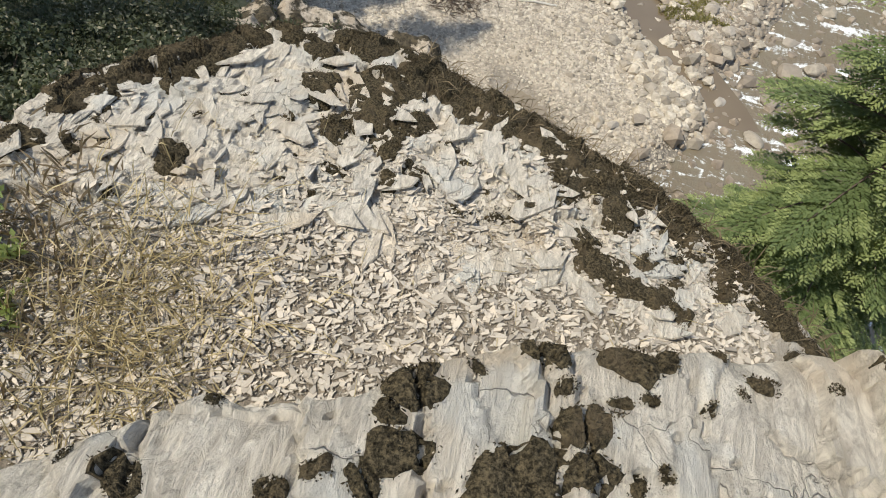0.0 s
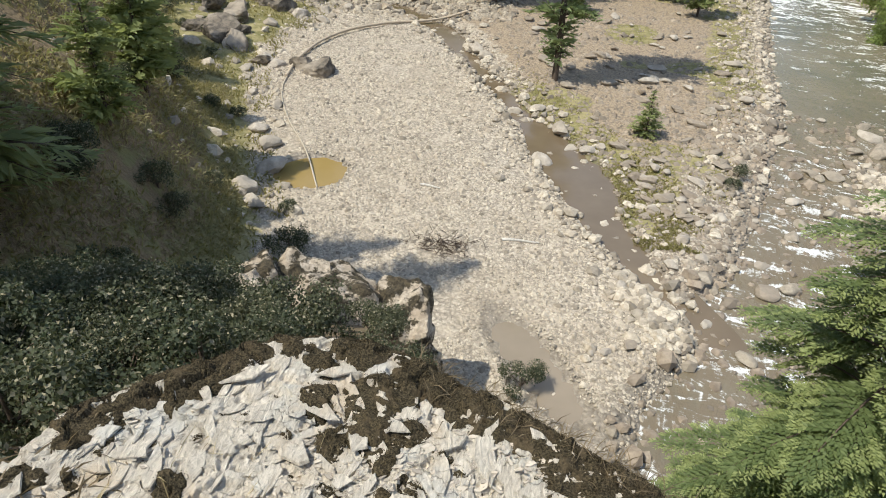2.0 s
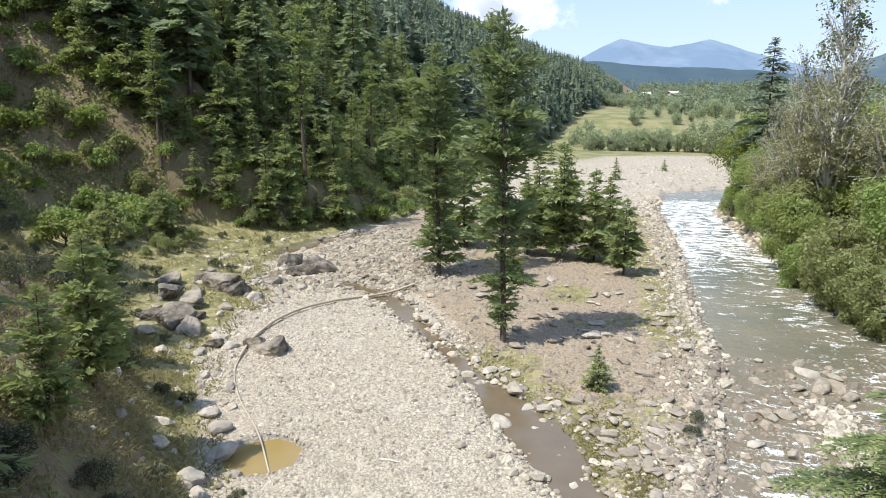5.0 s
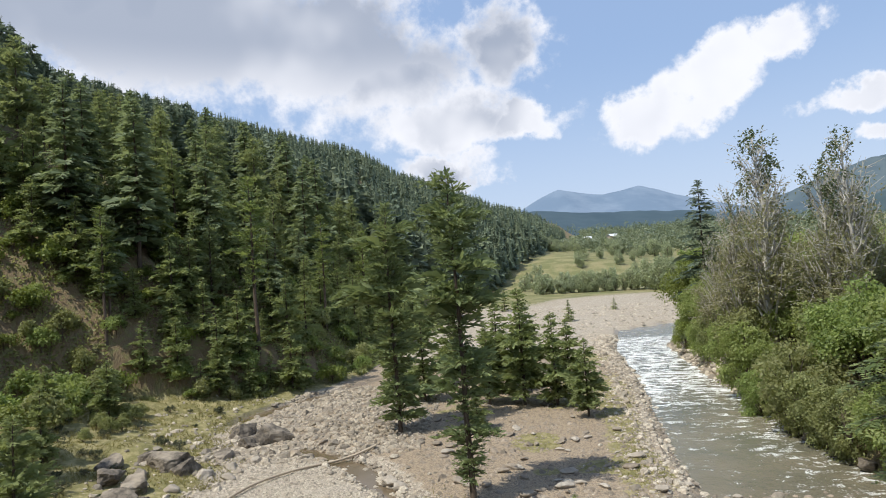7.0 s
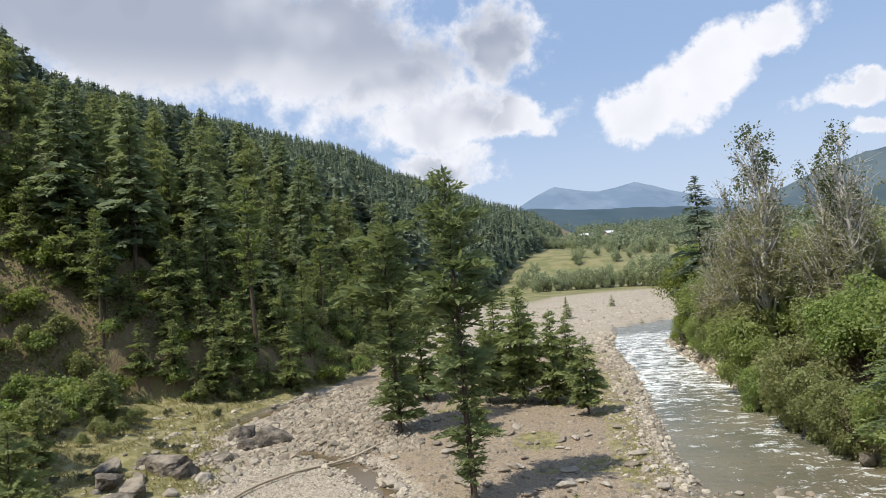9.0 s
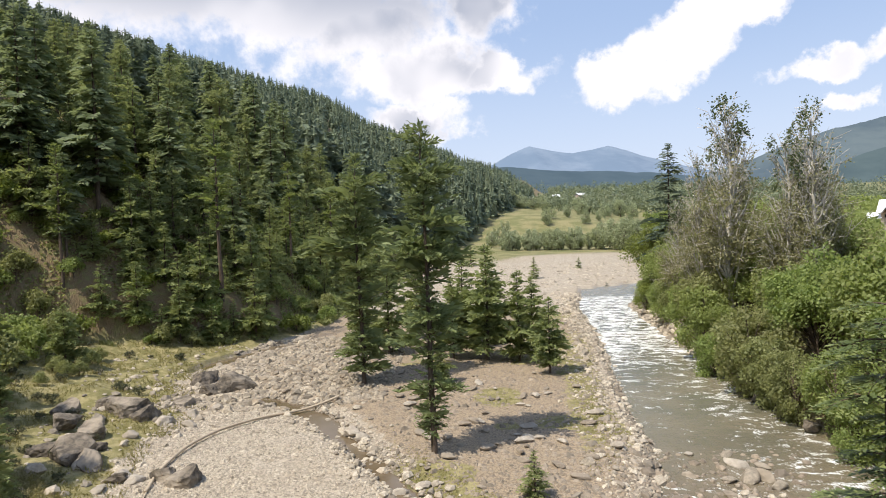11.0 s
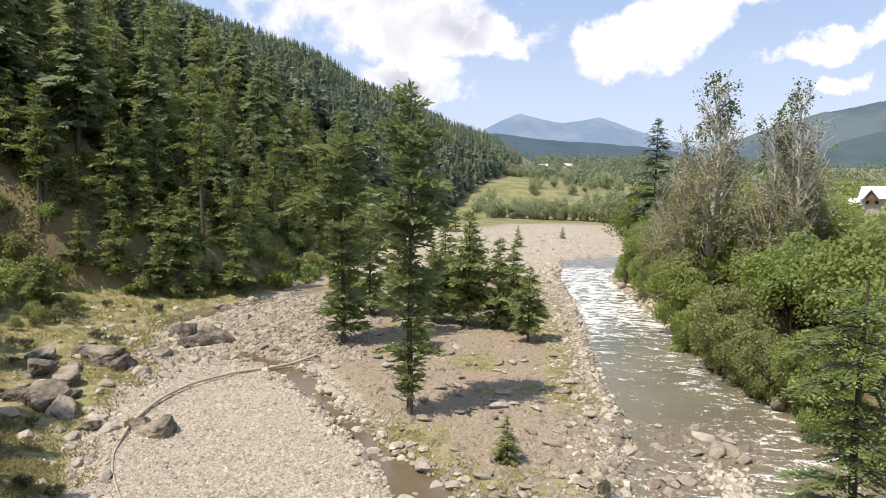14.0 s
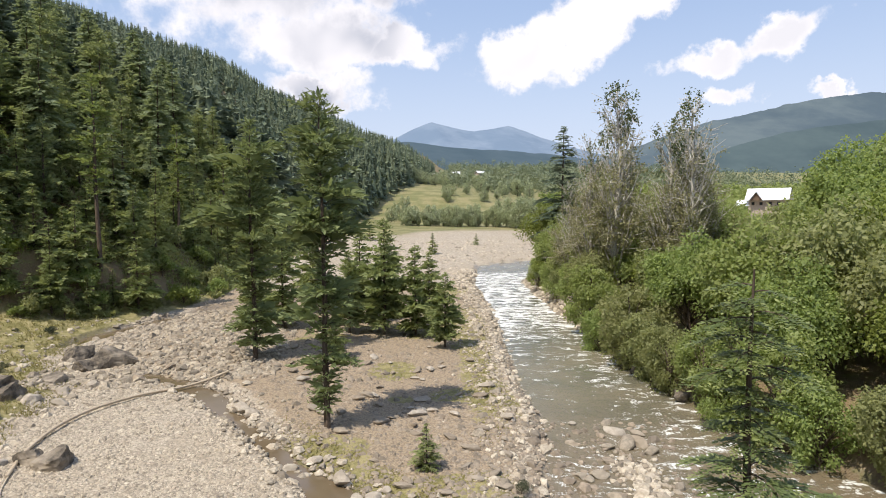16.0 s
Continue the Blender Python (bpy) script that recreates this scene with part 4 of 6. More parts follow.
def broadleaf(seed, h, r, lobes, leaves, mat, leaf=0.26, name="broadleaf_tree", trunk=M_BARK, stem=0.25):
    """A forked trunk, and leaves set on the outside of rounded lobes of uneven size."""
    rng = np.random.default_rng(seed)
    wood, B, W, F = Soup(), [], [], []
    top = np.array([rng.normal(0, r * .1), rng.normal(0, r * .1), h * 0.72])
    zs = np.linspace(0, 1, 6)
    tube(wood, top[None] * zs[:, None] + rng.normal(0, h * .008, (6, 3)) * zs[:, None], (h * .016 + .03) * (1 - .75 * zs), 7)
    up = np.array([0, 0, 1.0])
    mid, half = h * (stem + (1 - stem) * .45), h * (1 - stem) * .46
    for i in range(lobes):
        e = rng.normal(size=3)
        e /= np.linalg.norm(e)
        if e[2] < -.35 and stem > .03:
            e[2] *= -.6
        out = rng.uniform(.45, 1.0) ** .6 * rng.uniform(.86, 1.12)
        c = np.array([e[0] * r * .80 * out, e[1] * r * .80 * out, mid + e[2] * half * .86 * out])
        s = r * rng.uniform(.18, .38)
        root_pt = top * max(.2, min(1.0, c[2] / h - .2))
        t = np.linspace(0, 1, 4)
        tube(wood, root_pt[None] * (1 - t)[:, None] + c[None] * t[:, None] + up * (np.sin(t * 3.14) * .03 * h)[:, None], (h * .006 + .008) * (1 - .8 * t), 4)
        n = int(leaves / lobes * (s / r / .26) ** 1.7 * rng.uniform(.75, 1.25))
        d = rng.normal(size=(n, 3)) + e * .35 + up * .25
        d /= np.linalg.norm(d, axis=1)[:, None]
        rr = s * rng.uniform(.55, 1.12, n) * (1 + .25 * np.sin(d[:, 0] * 5 + i) * np.cos(d[:, 1] * 6 - i))
        B.append(c + d * rr[:, None])
        W.append(rng.normal(0, 1, (n, 3)) + d * .5 - up * .35)
        F.append(d * 1.1 + up * .15 + rng.normal(0, .45, (n, 3)))
    B, W, F = np.concatenate(B), np.concatenate(W), np.concatenate(F)
    L = leaf * rng.uniform(.55, 1.35, len(B))
    v, q = pads(B, W, F, L, L * rng.uniform(.26, .42, len(B)), rng, .12)
    root = new(name)
    solid("trunk", *wood.arrays(), trunk, root, True)
    solid("crown", v, q, mat, root)
    return root


def poplar(seed, h, r, mat, name="poplar_tree"):
    """A tall poplar: pale trunk, rising pale limbs, a wide olive crown below and half-bare twigs with dark tufts on top."""
    rng = np.random.default_rng(seed)
    wood, B, W, TB, TW = Soup(), [], [], [], []
    zs = np.linspace(0, h, 10)
    sway = np.cumsum(rng.normal(0, h * .006, (10, 2)), 0)
    tube(wood, np.column_stack([sway, zs]), (h * .0125) * (1 - zs / h) ** .8 + .025, 8)
    for i in range(84):
        f = rng.uniform(.14, .97)
        a = rng.uniform(0, 6.283)
        n = r * (1.25 - f) * rng.uniform(.6, 1.25) + .5
        d = np.array([math.cos(a), math.sin(a), 0])
        o = np.array([np.interp(f * h, zs, sway[:, 0]), np.interp(f * h, zs, sway[:, 1]), f * h])
        t = np.linspace(0, 1, 5)
        pts = o[None] + d[None] * (n * .54 * t ** .8)[:, None] + np.array([0, 0, 1.0]) * (n * 1.05 * t ** 1.2)[:, None] + rng.normal(0, .10, (5, 3)) * t[:, None]
        tube(wood, pts, (h * .0066 * (1.1 - f) + .028) * (1 - .8 * t), 4)
        tuft = f > .72 and rng.random() < .36
        for j in range(8 if f < .45 else 5):
            u = rng.uniform(.25, 1)
            p0 = np.array([np.interp(u, t, pts[:, q]) for q in range(3)])
            w = d * rng.uniform(.2, .9) + rng.normal(0, .6, 3) + np.array([0, 0, .4])
            tw = p0[None] + w[None] * (np.linspace(0, 1, 3) * n * .28)[:, None]
            tube(wood, tw, np.array([.034, .024, .012]), 3)
            m = int(rng.integers(4, 13) * float(np.interp(f, [0, .3, .5, .7, 1], [3.4, 2.8, 1.3, .26, .14])))
            B.append(tw[1] + rng.normal(0, .30, (m, 3)))
            W.append(rng.normal(0, 1, (m, 3)) - np.array([0, 0, .3]))
            if tuft and j < 2:
                TB.append(tw[2] + rng.normal(0, .21, (24, 3)) * np.array([1, 1, 1.5]))
                TW.append(rng.normal(0, 1, (24, 3)) + np.array([0, 0, .5]))
    B, W = np.concatenate(B), np.concatenate(W)
    v, q = blades(B, W, rng.uniform(.18, .36, len(B)), .085, rng, .2)
    root = new(name)
    TB, TW = np.concatenate(TB), np.concatenate(TW)
    solid("leaf_tuft", *blades(TB, TW, rng.uniform(.2, .36, len(TB)), .10, rng, .2), M_LEAF_DARK, root, label="dark green leaf tufts on the bare top")["kind"] = "stuff"
    solid("trunk", *wood.arrays(), M_PALE_BARK, root, True)
    solid("crown", v, q, mat, root)
    return root


def plant(src, x, y, s=1.0, turn=0.0, label="", category="", group="", sink=0.15, lean=(0, 0)):
    """A copy of a tree at its place on the ground."""
    m = Matrix.LocRotScale((x, y, height(x, y) - sink * s), Euler((lean[0], lean[1], turn)), (s, s, s))
    ob = copy_thing(src, m)
    ob.matrix_basis = m
    return tagged(ob, label, category, group)


def drop_thing(ob):
    for o in list(ob.children_recursive) + [ob]:
        bpy.data.objects.remove(o)


def under(x, y, s, h, least, rng):
    """The scale at which a tree stays below the wooded skyline."""
    line = float(np.interp(math.degrees(math.atan2(x, y)), *CANOPY)) + rng.uniform(-.5, .6)
    return min(s, max(least, (11.9 + math.hypot(x, y) * math.tan(radians(line)) - height(x, y)) / h))


def make_trees():
    rng = np.random.default_rng(9)
    pines = [conifer(200 + i, 18, 3.4, 26, 6, M_PINE, bare=(.10, .22, .34)[i], droop=.12, rise=.3, step=.50, fan=.5, blade=.22, taper=.46, ragged=.6, tuft=.8, gaps=.24) for i in range(3)]
    slim_pine = conifer(203, 18, 1.85, 50, 8, M_ISLANDPINE, bare=.07, droop=.05, rise=.45, step=.26, fan=.5, blade=.15, ragged=.7, trunk_r=.17, tuft=.8, gaps=.26,
                        shape=([0, .08, .12, .20, .27, .31, .40, .48, .56, .66, .72, .80, .9, 1], [.3, .5, .7, .8, .45, .9, 1.0, .6, 1.0, .95, .65, .8, .6, .18]))
    broad_pine = conifer(207, 18, 2.8, 44, 7, M_ISLANDPINE, bare=.06, droop=.08, rise=.4, step=.30, fan=.5, blade=.15, ragged=.7, trunk_r=.18, tuft=.7, gaps=.28,
                         shape=([0, .06, .12, .2, .28, .36, .44, .6, .68, .78, .88, 1], [.4, .7, .8, .7, .5, .85, .7, 1.05, .8, .85, .6, .1]))
    grove = [conifer(213 + i, 10, 2.7, 34, 7, M_YOUNGPINE, bare=.09, droop=.10, rise=.35, step=.27, fan=.5, blade=.18, taper=.62, tuft=.6, gaps=.22, name="young_pine_tree", ragged=.6) for i in range(3)]
    young = [conifer(220 + i, 10, 2.6, 24, 6, M_YOUNGPINE, bare=.04, droop=.15, rise=.3, step=.34, fan=.5, blade=.2, taper=.6, name="young_pine_tree", ragged=.6, tuft=.6, gaps=.22) for i in range(4)]
    cedars = [conifer(240 + i, 20, 4.4, 27, 7, M_DEODAR, bare=.06 + .06 * i, droop=.30, rise=.24, step=.58, fan=.5, blade=.24, taper=.58, name="cedar_tree", ragged=.4) for i in range(4)]
    firs = [conifer(260 + i, 2.4, .9, 17, 6, M_YOUNGPINE, bare=.03, droop=.1, rise=.35, step=.11, fan=.4, name="fir_sapling", trunk_r=.04) for i in range(2)]

    # the island
    lab = "tall slender pine with dark needles on the island"
    plant(slim_pine, .92, 33.95, 1.0, .4, lab, "pine", "island trees")
    plant(broad_pine, -4.0, 49.2, 1.0, 1.4, lab, "pine", "island trees")
    lab = "young dark green pine in the island grove"
    for i, (x, y, top) in enumerate([(-2.3, 60, 10.4), (3.6, 57, 8.6), (6.6, 56, 11.4), (9.3, 55, 9.0), (10.9, 50.4, 7.0), (5.0, 62, 10.0), (8.2, 66, 9.5), (.6, 68, 10.5), (-5.2, 66, 9.0), (2.0, 48.6, 4.6), (11.6, 61, 8.0)]):
        plant(grove[i % 3], x, y, (top - height(x, y)) / 10, i * 1.3, lab, "pine", "island trees")
    light = conifer(209, 20, 2.9, 20, 6, M_LIGHTPINE, bare=.40, droop=.06, rise=.4, step=.45, taper=.42, ragged=.55, tuft=.8, gaps=.2)
    for x, y, s in [(-20.6, 70.2, 1.0), (-16.0, 86, .8), (-33, 62, .7), (-12.5, 104, .8)]:
        plant(light, x, y, s, x, "light green pine with long pale trunk", "pine", "hillside forest", .3)
    drop_thing(light)
    lab = "small bright green fir sapling standing alone"
    plant(firs[0], 5.2, 27.9, .98, .3, lab, "fir", "saplings")
    plant(firs[1], 25.7, 131, 2.0, .3, lab, "fir", "saplings")
    plant(firs[0], 16.4, 170, 2.6, 1.3, lab, "fir", "saplings")
    plant(firs[1], 41.1, 153, 1.3, .9, lab, "fir", "saplings")

    # the forest hill
    lab, lab2 = "tall dark cedar of the hillside forest", "tall pine of the hillside forest"
    cell, count = {}, 0
    wood, crown = Soup(), Soup()

    def free(x, y, gap):
        near = [q for i in (-1, 0, 1) for j in (-1, 0, 1) for q in cell.get((int(x // 7) + i, int(y // 7) + j), ())]
        if any((x - q[0]) ** 2 + (y - q[1]) ** 2 < gap * gap for q in near):
            return False
        cell.setdefault((int(x // 7), int(y // 7)), []).append((x, y))
        return True
    glade = lambda x, y: -52 < x < -23 and 34 < y < 63 - .12 * (x + 35)
    # tall trees up the slope, then young ones along its foot, then the rest of the hill
    for go in range(9000):
        y = 24 + 116 * rng.random()
        e = 9.5 + 37 * rng.random() ** 1.1
        x = float(hill_foot(y)) - e
        if (y < 50 and e < 13) or glade(x, y) or not free(x, y, 4.9 + .01 * y):
            continue
        count += 1
        s, turn = rng.uniform(.62, 1.18) * (.72 + .28 * smooth(8, 18, e)), rng.uniform(0, 6.28)
        s = under(x, y, s, 20, .35, rng)
        if rng.random() < .45:
            plant(cedars[count % 4], x, y, s, turn, lab, "cedar", "hillside forest", .3)
        else:
            plant(pines[count % 3], x, y, s, turn, lab2, "pine", "hillside forest", .3)
        if count >= 230:
            break
    count = 0
    for go in range(6000):
        y = 47 + 100 * rng.random() ** 1.2
        e = .4 + 27 * rng.random() ** 1.25
        x = float(hill_foot(y)) - e
        if glade(x, y) or fbm(np.array([x * .09]), np.array([y * .09]), 88, 2)[0] < -.10 or not free(x, y, 2.3):
            continue
        count += 1
        plant(young[count % 4], x, y, rng.uniform(.28, .8) + .012 * e, rng.uniform(0, 6.28), "young green pine at the forest foot", "pine", "hillside forest", .3)
        if count >= 215:
            break
    count = 0
    for go in range(40000):
        y = 26 + 300 * rng.random() ** 1.1
        e = 8 + 125 * rng.random() ** 1.2
        x = float(hill_foot(y)) - e
        if (y < 50 and e < 11) or glade(x, y) or (x < -90 and y < 70) or (y < 130 and e < 36) or not free(x, y, 3.9 + .009 * y):
            continue
        count += 1
        s = rng.uniform(.55, 1.05) if rng.random() < .6 else rng.uniform(1.0, 1.35)
        s = under(x, y, s, 16, .3, rng)
        at = np.array([x, y, height(x, y) - .3])
        v, q, tri = far_conifer(rng, 16 * s, rng.uniform(3.2, 5.0) * s ** .8, 230 if y < 160 else 130)
        start = crown.n
        crown.put(v + at, q)
        crown.f.setdefault(3, []).append(tri + start)
        tube(wood, np.array([at, at + np.array([0, 0, 9 * s])]), np.array([.22, .12]) * s, 5)
        if count >= 1150:
            break
    forest = new("hill_forest")
    solid("trunk", *wood.arrays(), M_BARK, forest)
    solid("crown", *crown.arrays(), M_FARFOREST, forest)
    tagged(forest, "dense dark conifer forest high on the hillside", "forest", kind="stuff")
    # single trees on the near slope
    # the big ones are added mostly out of view to shade scrub and gravel
    slope_pine = conifer(231, 18, 2.9, 44, 7, M_PINE, bare=.05, droop=.2, rise=.25, step=.24, fan=.4, blade=.13, taper=.8, ragged=.4)
    lab = "big conifer mostly out of view, shading the near slope"
    for x, y, top in [(-11.9, 10.0, 21.8), (-14.6, 10.9, 21.4), (-17.4, 10.4, 21.6), (-13.0, -1.5, 22), (-15.5, 3.0, 23), (-10.4, 3.6, 19.5)]:
        plant(slope_pine, x, y, (top - height(x, y)) / 18, x, lab, "conifer", "near slope trees", .3)
    lab = "slim young conifer on the shaded near slope"
    for x, y, s in [(-13.5, 19.3, .56), (-15.6, 23.6, .40), (-18.8, 27.0, .42), (-28.3, 53.0, .52), (-31.0, 49.0, .45), (-23.2, 64.5, .55), (-12.4, 15.6, .42), (-27, 42, .5)]:
        plant(grove[int(-x) % 3], x, y, s, y, lab, "conifer", "near slope trees", .2)
    for src in pines + young + cedars + firs + grove + [broad_pine, slim_pine, slope_pine]:
        drop_thing(src)


make_trees()


# ---- the rock under the camera ----
def crest_build(k):
    p = where(k)
    lay = k.mapping(p, scale=(1, 1, 3.0), rot=(0, 0, radians(-25)))
    streak = k.noise(k.mapping(p, scale=(3.4, 0.9, 2.0), rot=(0, 0, radians(18))), 13.0, 10.0, 0.74, 1.6).outputs["Fac"]
    fine = k.noise(p, 90.0, 6.0, 0.7).outputs["Fac"]
    big = k.noise(p, 3.4, 4.0, 0.6).outputs["Fac"]
    col = k.mix(k.range(streak, 0.33, 0.66), (0.43, 0.375, 0.295), (0.79, 0.715, 0.585))
    col = k.mix(k.range(big, 0.5, 0.68, 0.0, 0.75), col, (0.62, 0.505, 0.36))
    cool = k.noise(p, 5.3, 3.0).outputs["Fac"]
    col = k.mix(k.range(cool, 0.54, 0.64, 0.0, 0.4), col, (0.56, 0.565, 0.52))
    col = k.mix(k.range(fine, 0.58, 0.75, 0.0, 0.6), col, (0.22, 0.19, 0.16))
    grit = k.add("ShaderNodeAttribute", attribute_name="grit").outputs["Fac"]
    col = k.mix(grit, col, k.mix(k.range(fine, 0.3, 0.7), (0.19, 0.155, 0.11), (0.37, 0.31, 0.235)))
    crack = k.add("ShaderNodeTexVoronoi", {"Vector": k.add("ShaderNodeVectorMath", {0: lay, 1: k.add("ShaderNodeVectorMath", {0: k.noise(p, 7.0, 4.0).outputs["Color"], 1: (.16, .16, .16)}, operation="MULTIPLY").outputs[0]}, operation="ADD").outputs[0],
                                           "Scale": 6.5}, feature="DISTANCE_TO_EDGE").outputs["Distance"]
    line = k.range(crack, 0.0, 0.010, 1.0, 0.0)
    thin = k.math("MULTIPLY", line, k.range(cool, 0.5, 0.6))
    col = k.mix(k.math("MULTIPLY", thin, 0.5), col, (0.09, 0.07, 0.055))
    h = k.math("ADD", k.math("MULTIPLY", streak, 1.0), k.math("ADD", k.math("MULTIPLY", fine, 0.3), k.math("MULTIPLY", thin, -0.6)))
    return plain(k, col, 0.8, k.bump(h, 1.0, 0.02), 0.3)


def moss_build(k):
    p = where(k)
    n = k.noise(p, 160.0, 4.0, 0.7).outputs["Fac"]
    b = k.noise(p, 14.0, 3.0).outputs["Fac"]
    col = k.mix(k.range(n, 0.35, 0.7), (0.024, 0.020, 0.012), (0.165, 0.130, 0.075))
    col = k.mix(k.range(b, 0.5, 0.7, 0.0, 0.6), col, (0.14, 0.105, 0.062))
    return plain(k, col, 0.95, k.bump(n, 1.0, 0.012), 0.1)


def chip_build(k):
    r, o = island(k), each(k)
    n = k.noise(where(k), 60.0, 5.0, 0.65).outputs["Fac"]
    v = k.math("FRACT", k.math("ADD", k.math("MULTIPLY", r, 7.3), k.math("MULTIPLY", o, 3.7)))
    col = k.mix(v, (0.26, 0.225, 0.175), (0.57, 0.50, 0.40))
    col = k.mix(k.range(v, 0.80, 0.88, 0.0, 0.5), col, (0.50, 0.41, 0.30))
    col = k.mix(k.range(n, 0.5, 0.75, 0.0, 0.4), col, (0.26, 0.23, 0.20))
    return plain(k, col, 0.75, k.bump(n, 0.4, 0.004), 0.35)


M_CREST = material("pale_slate", crest_build)
M_MOSS = material("dark_moss", moss_build)
M_CHIP = material("slate_chip", chip_build)


def outer_edge(x):
    return np.interp(x, [-3.5, -2.0, -1.22, -1.09, -.91, -.78, -.67, -.5, -.34, -.11, .11, .31, .55, .74, .93, 1.12, 1.3, 1.5, 1.62],
                     [-1.4, -.1, .54, .71, .86, 1.04, 1.14, 1.20, 1.18, 1.13, 1.07, .98, .86, .78, .67, .50, .33, .05, -3])


def rib_edge(x):
    return np.interp(x, [-1.6, -.8, -.33, -.24, -.15, -.11, .03, .06, .15, .19, .27, .40, .46, .63, .69, .95, 1.4],
                     [-1.2, -.75, -.42, -.36, -.29, -.30, -.26, -.225, -.17, -.15, -.13, -.10, -.08, -.045, -.07, -.16, -.5])


def plates(x, y, seed, sx, sy):
    """Broken slabs: each cell of a jittered grid is one tilted plate. Returns its height (about -1 to 1) and the distance to the next crack."""
    u, v = x * sx, y * sy
    iu, iv = np.floor(u), np.floor(v)
    best, second, hgt = np.full(u.shape, 9.0), np.full(u.shape, 9.0), np.zeros(u.shape)

    def rnd(i, j, k):
        w = np.sin(i * 127.1 + j * 311.7 + (seed + k) * 53.3) * 43758.5453
        return w - np.floor(w)
    for di in (-1, 0, 1):
        for dj in (-1, 0, 1):
            i, j = iu + di, iv + dj
            cu, cv = i + rnd(i, j, 1), j + rnd(i, j, 2)
            d = np.abs(u - cu) + np.abs(v - cv) * .9 + .25 * np.abs((u - cu) - (v - cv))
            tilt = (u - cu) * (rnd(i, j, 3) - .5) * 1.3 + (v - cv) * (rnd(i, j, 4) - .5) * 1.3
            h = (rnd(i, j, 5) - .5) * 2 + tilt
            closer = d < best
            second = np.where(closer, best, np.minimum(second, d))
            hgt = np.where(closer, h, hgt)
            best = np.where(closer, d, best)
    return hgt, second - best


def rock_top(x, y):
    x, y = np.asarray(x, float), np.asarray(y, float)
    turn_x, turn_y = x * .92 + y * .39, y * .92 - x * .39
    wob = .05 * fbm(x * 9, y * 9, 50, 2)
    big_h, big_c = plates(turn_x + wob, turn_y - wob, 3.0, 6.5, 9.5)
    fine_h, fine_c = plates(turn_x - wob, turn_y + wob, 8.0, 17.0, 27.0)
    z = 9.965 - .10 * x + .04 * fbm(x * 2.5, y * 2.5, 53, 3)
    rough = smooth(.30, .62, y + .12 * fbm(x * 4, y * 4, 54) + .25 * smooth(.1, -.9, x))
    shed = smooth(-.12, .1, fbm(x * 2.2, y * 2.2, 66, 2))
    z = z + rough * (.017 * big_h + (.002 + .008 * shed) * fine_h - .020 * smooth(.05, .0, big_c) - .008 * smooth(.08, .0, fine_c) + .045 * fbm(x * 3.0, y * 3.0, 51, 2) + .004 * fbm(x * 45, y * 45, 59, 2))
    d = y - outer_edge(x)
    z = z - 1.7 * np.clip(d, 0, 3) * smooth(-.02, .12, d)
    z = z - .22 * np.clip(x - .6, 0, 2) ** 1.4 - 1.1 * np.clip(-1.15 - x, 0, 2)
    r = rib_edge(x) + .012 * fbm(x * 25, y * 4, 55, 3)
    up = smooth(.05, -.012, y - r)
    ribz = 10.595 + .05 * fbm(x * 3, y * 3, 56, 4) + .022 * fbm(x * 14 + 5 * y, y * 5, 57, 4) - .02 * smooth(-.06, 0, y - r) - 1.0 * np.clip(-.38 - x, 0, 2) - .35 * np.clip(x - .75, 0, 2)
    cuts = np.array([-.22, -.035, .112, .272, .318, .475, .70, .9])
    xb = x + .25 * (y + .3) + .03 * fbm(x * 9, y * 9, 64, 3)
    block = np.searchsorted(cuts, xb)
    kick = np.sin(block * 12.9898 + 4.1) * 43758.5453
    kick = kick - np.floor(kick) - .5
    gapd = np.min(np.abs(xb[..., None] - cuts), -1)
    rib_h, rib_c = plates(x + .3 * y + wob, y, 21.0, 9.0, 6.0)
    ribz = ribz + .035 * kick + .16 * kick * (y + .25) - (.016 + .02 * kick) * smooth(.007, .001, gapd)
    ribz = ribz + .013 * rib_h - .012 * smooth(.04, 0, rib_c) + .012 * fbm(x * 60, y * 14, 65, 3)
    z = np.where(up > 0, z * (1 - up) + np.maximum(ribz, z) * up, z)
    return z - 2.4 * np.clip(-1.15 - y, 0, 2) - 3.0 * np.clip(x - 1.55, 0, 1) - 1.5 * np.clip(-2.2 - x, 0, 2)


def grid_faces(n, m):
    i, j = np.meshgrid(np.arange(n - 1), np.arange(m - 1), indexing="ij")
    return np.stack([i * m + j, i * m + j + 1, (i + 1) * m + j + 1, (i + 1) * m + j], -1).reshape(-1, 4)


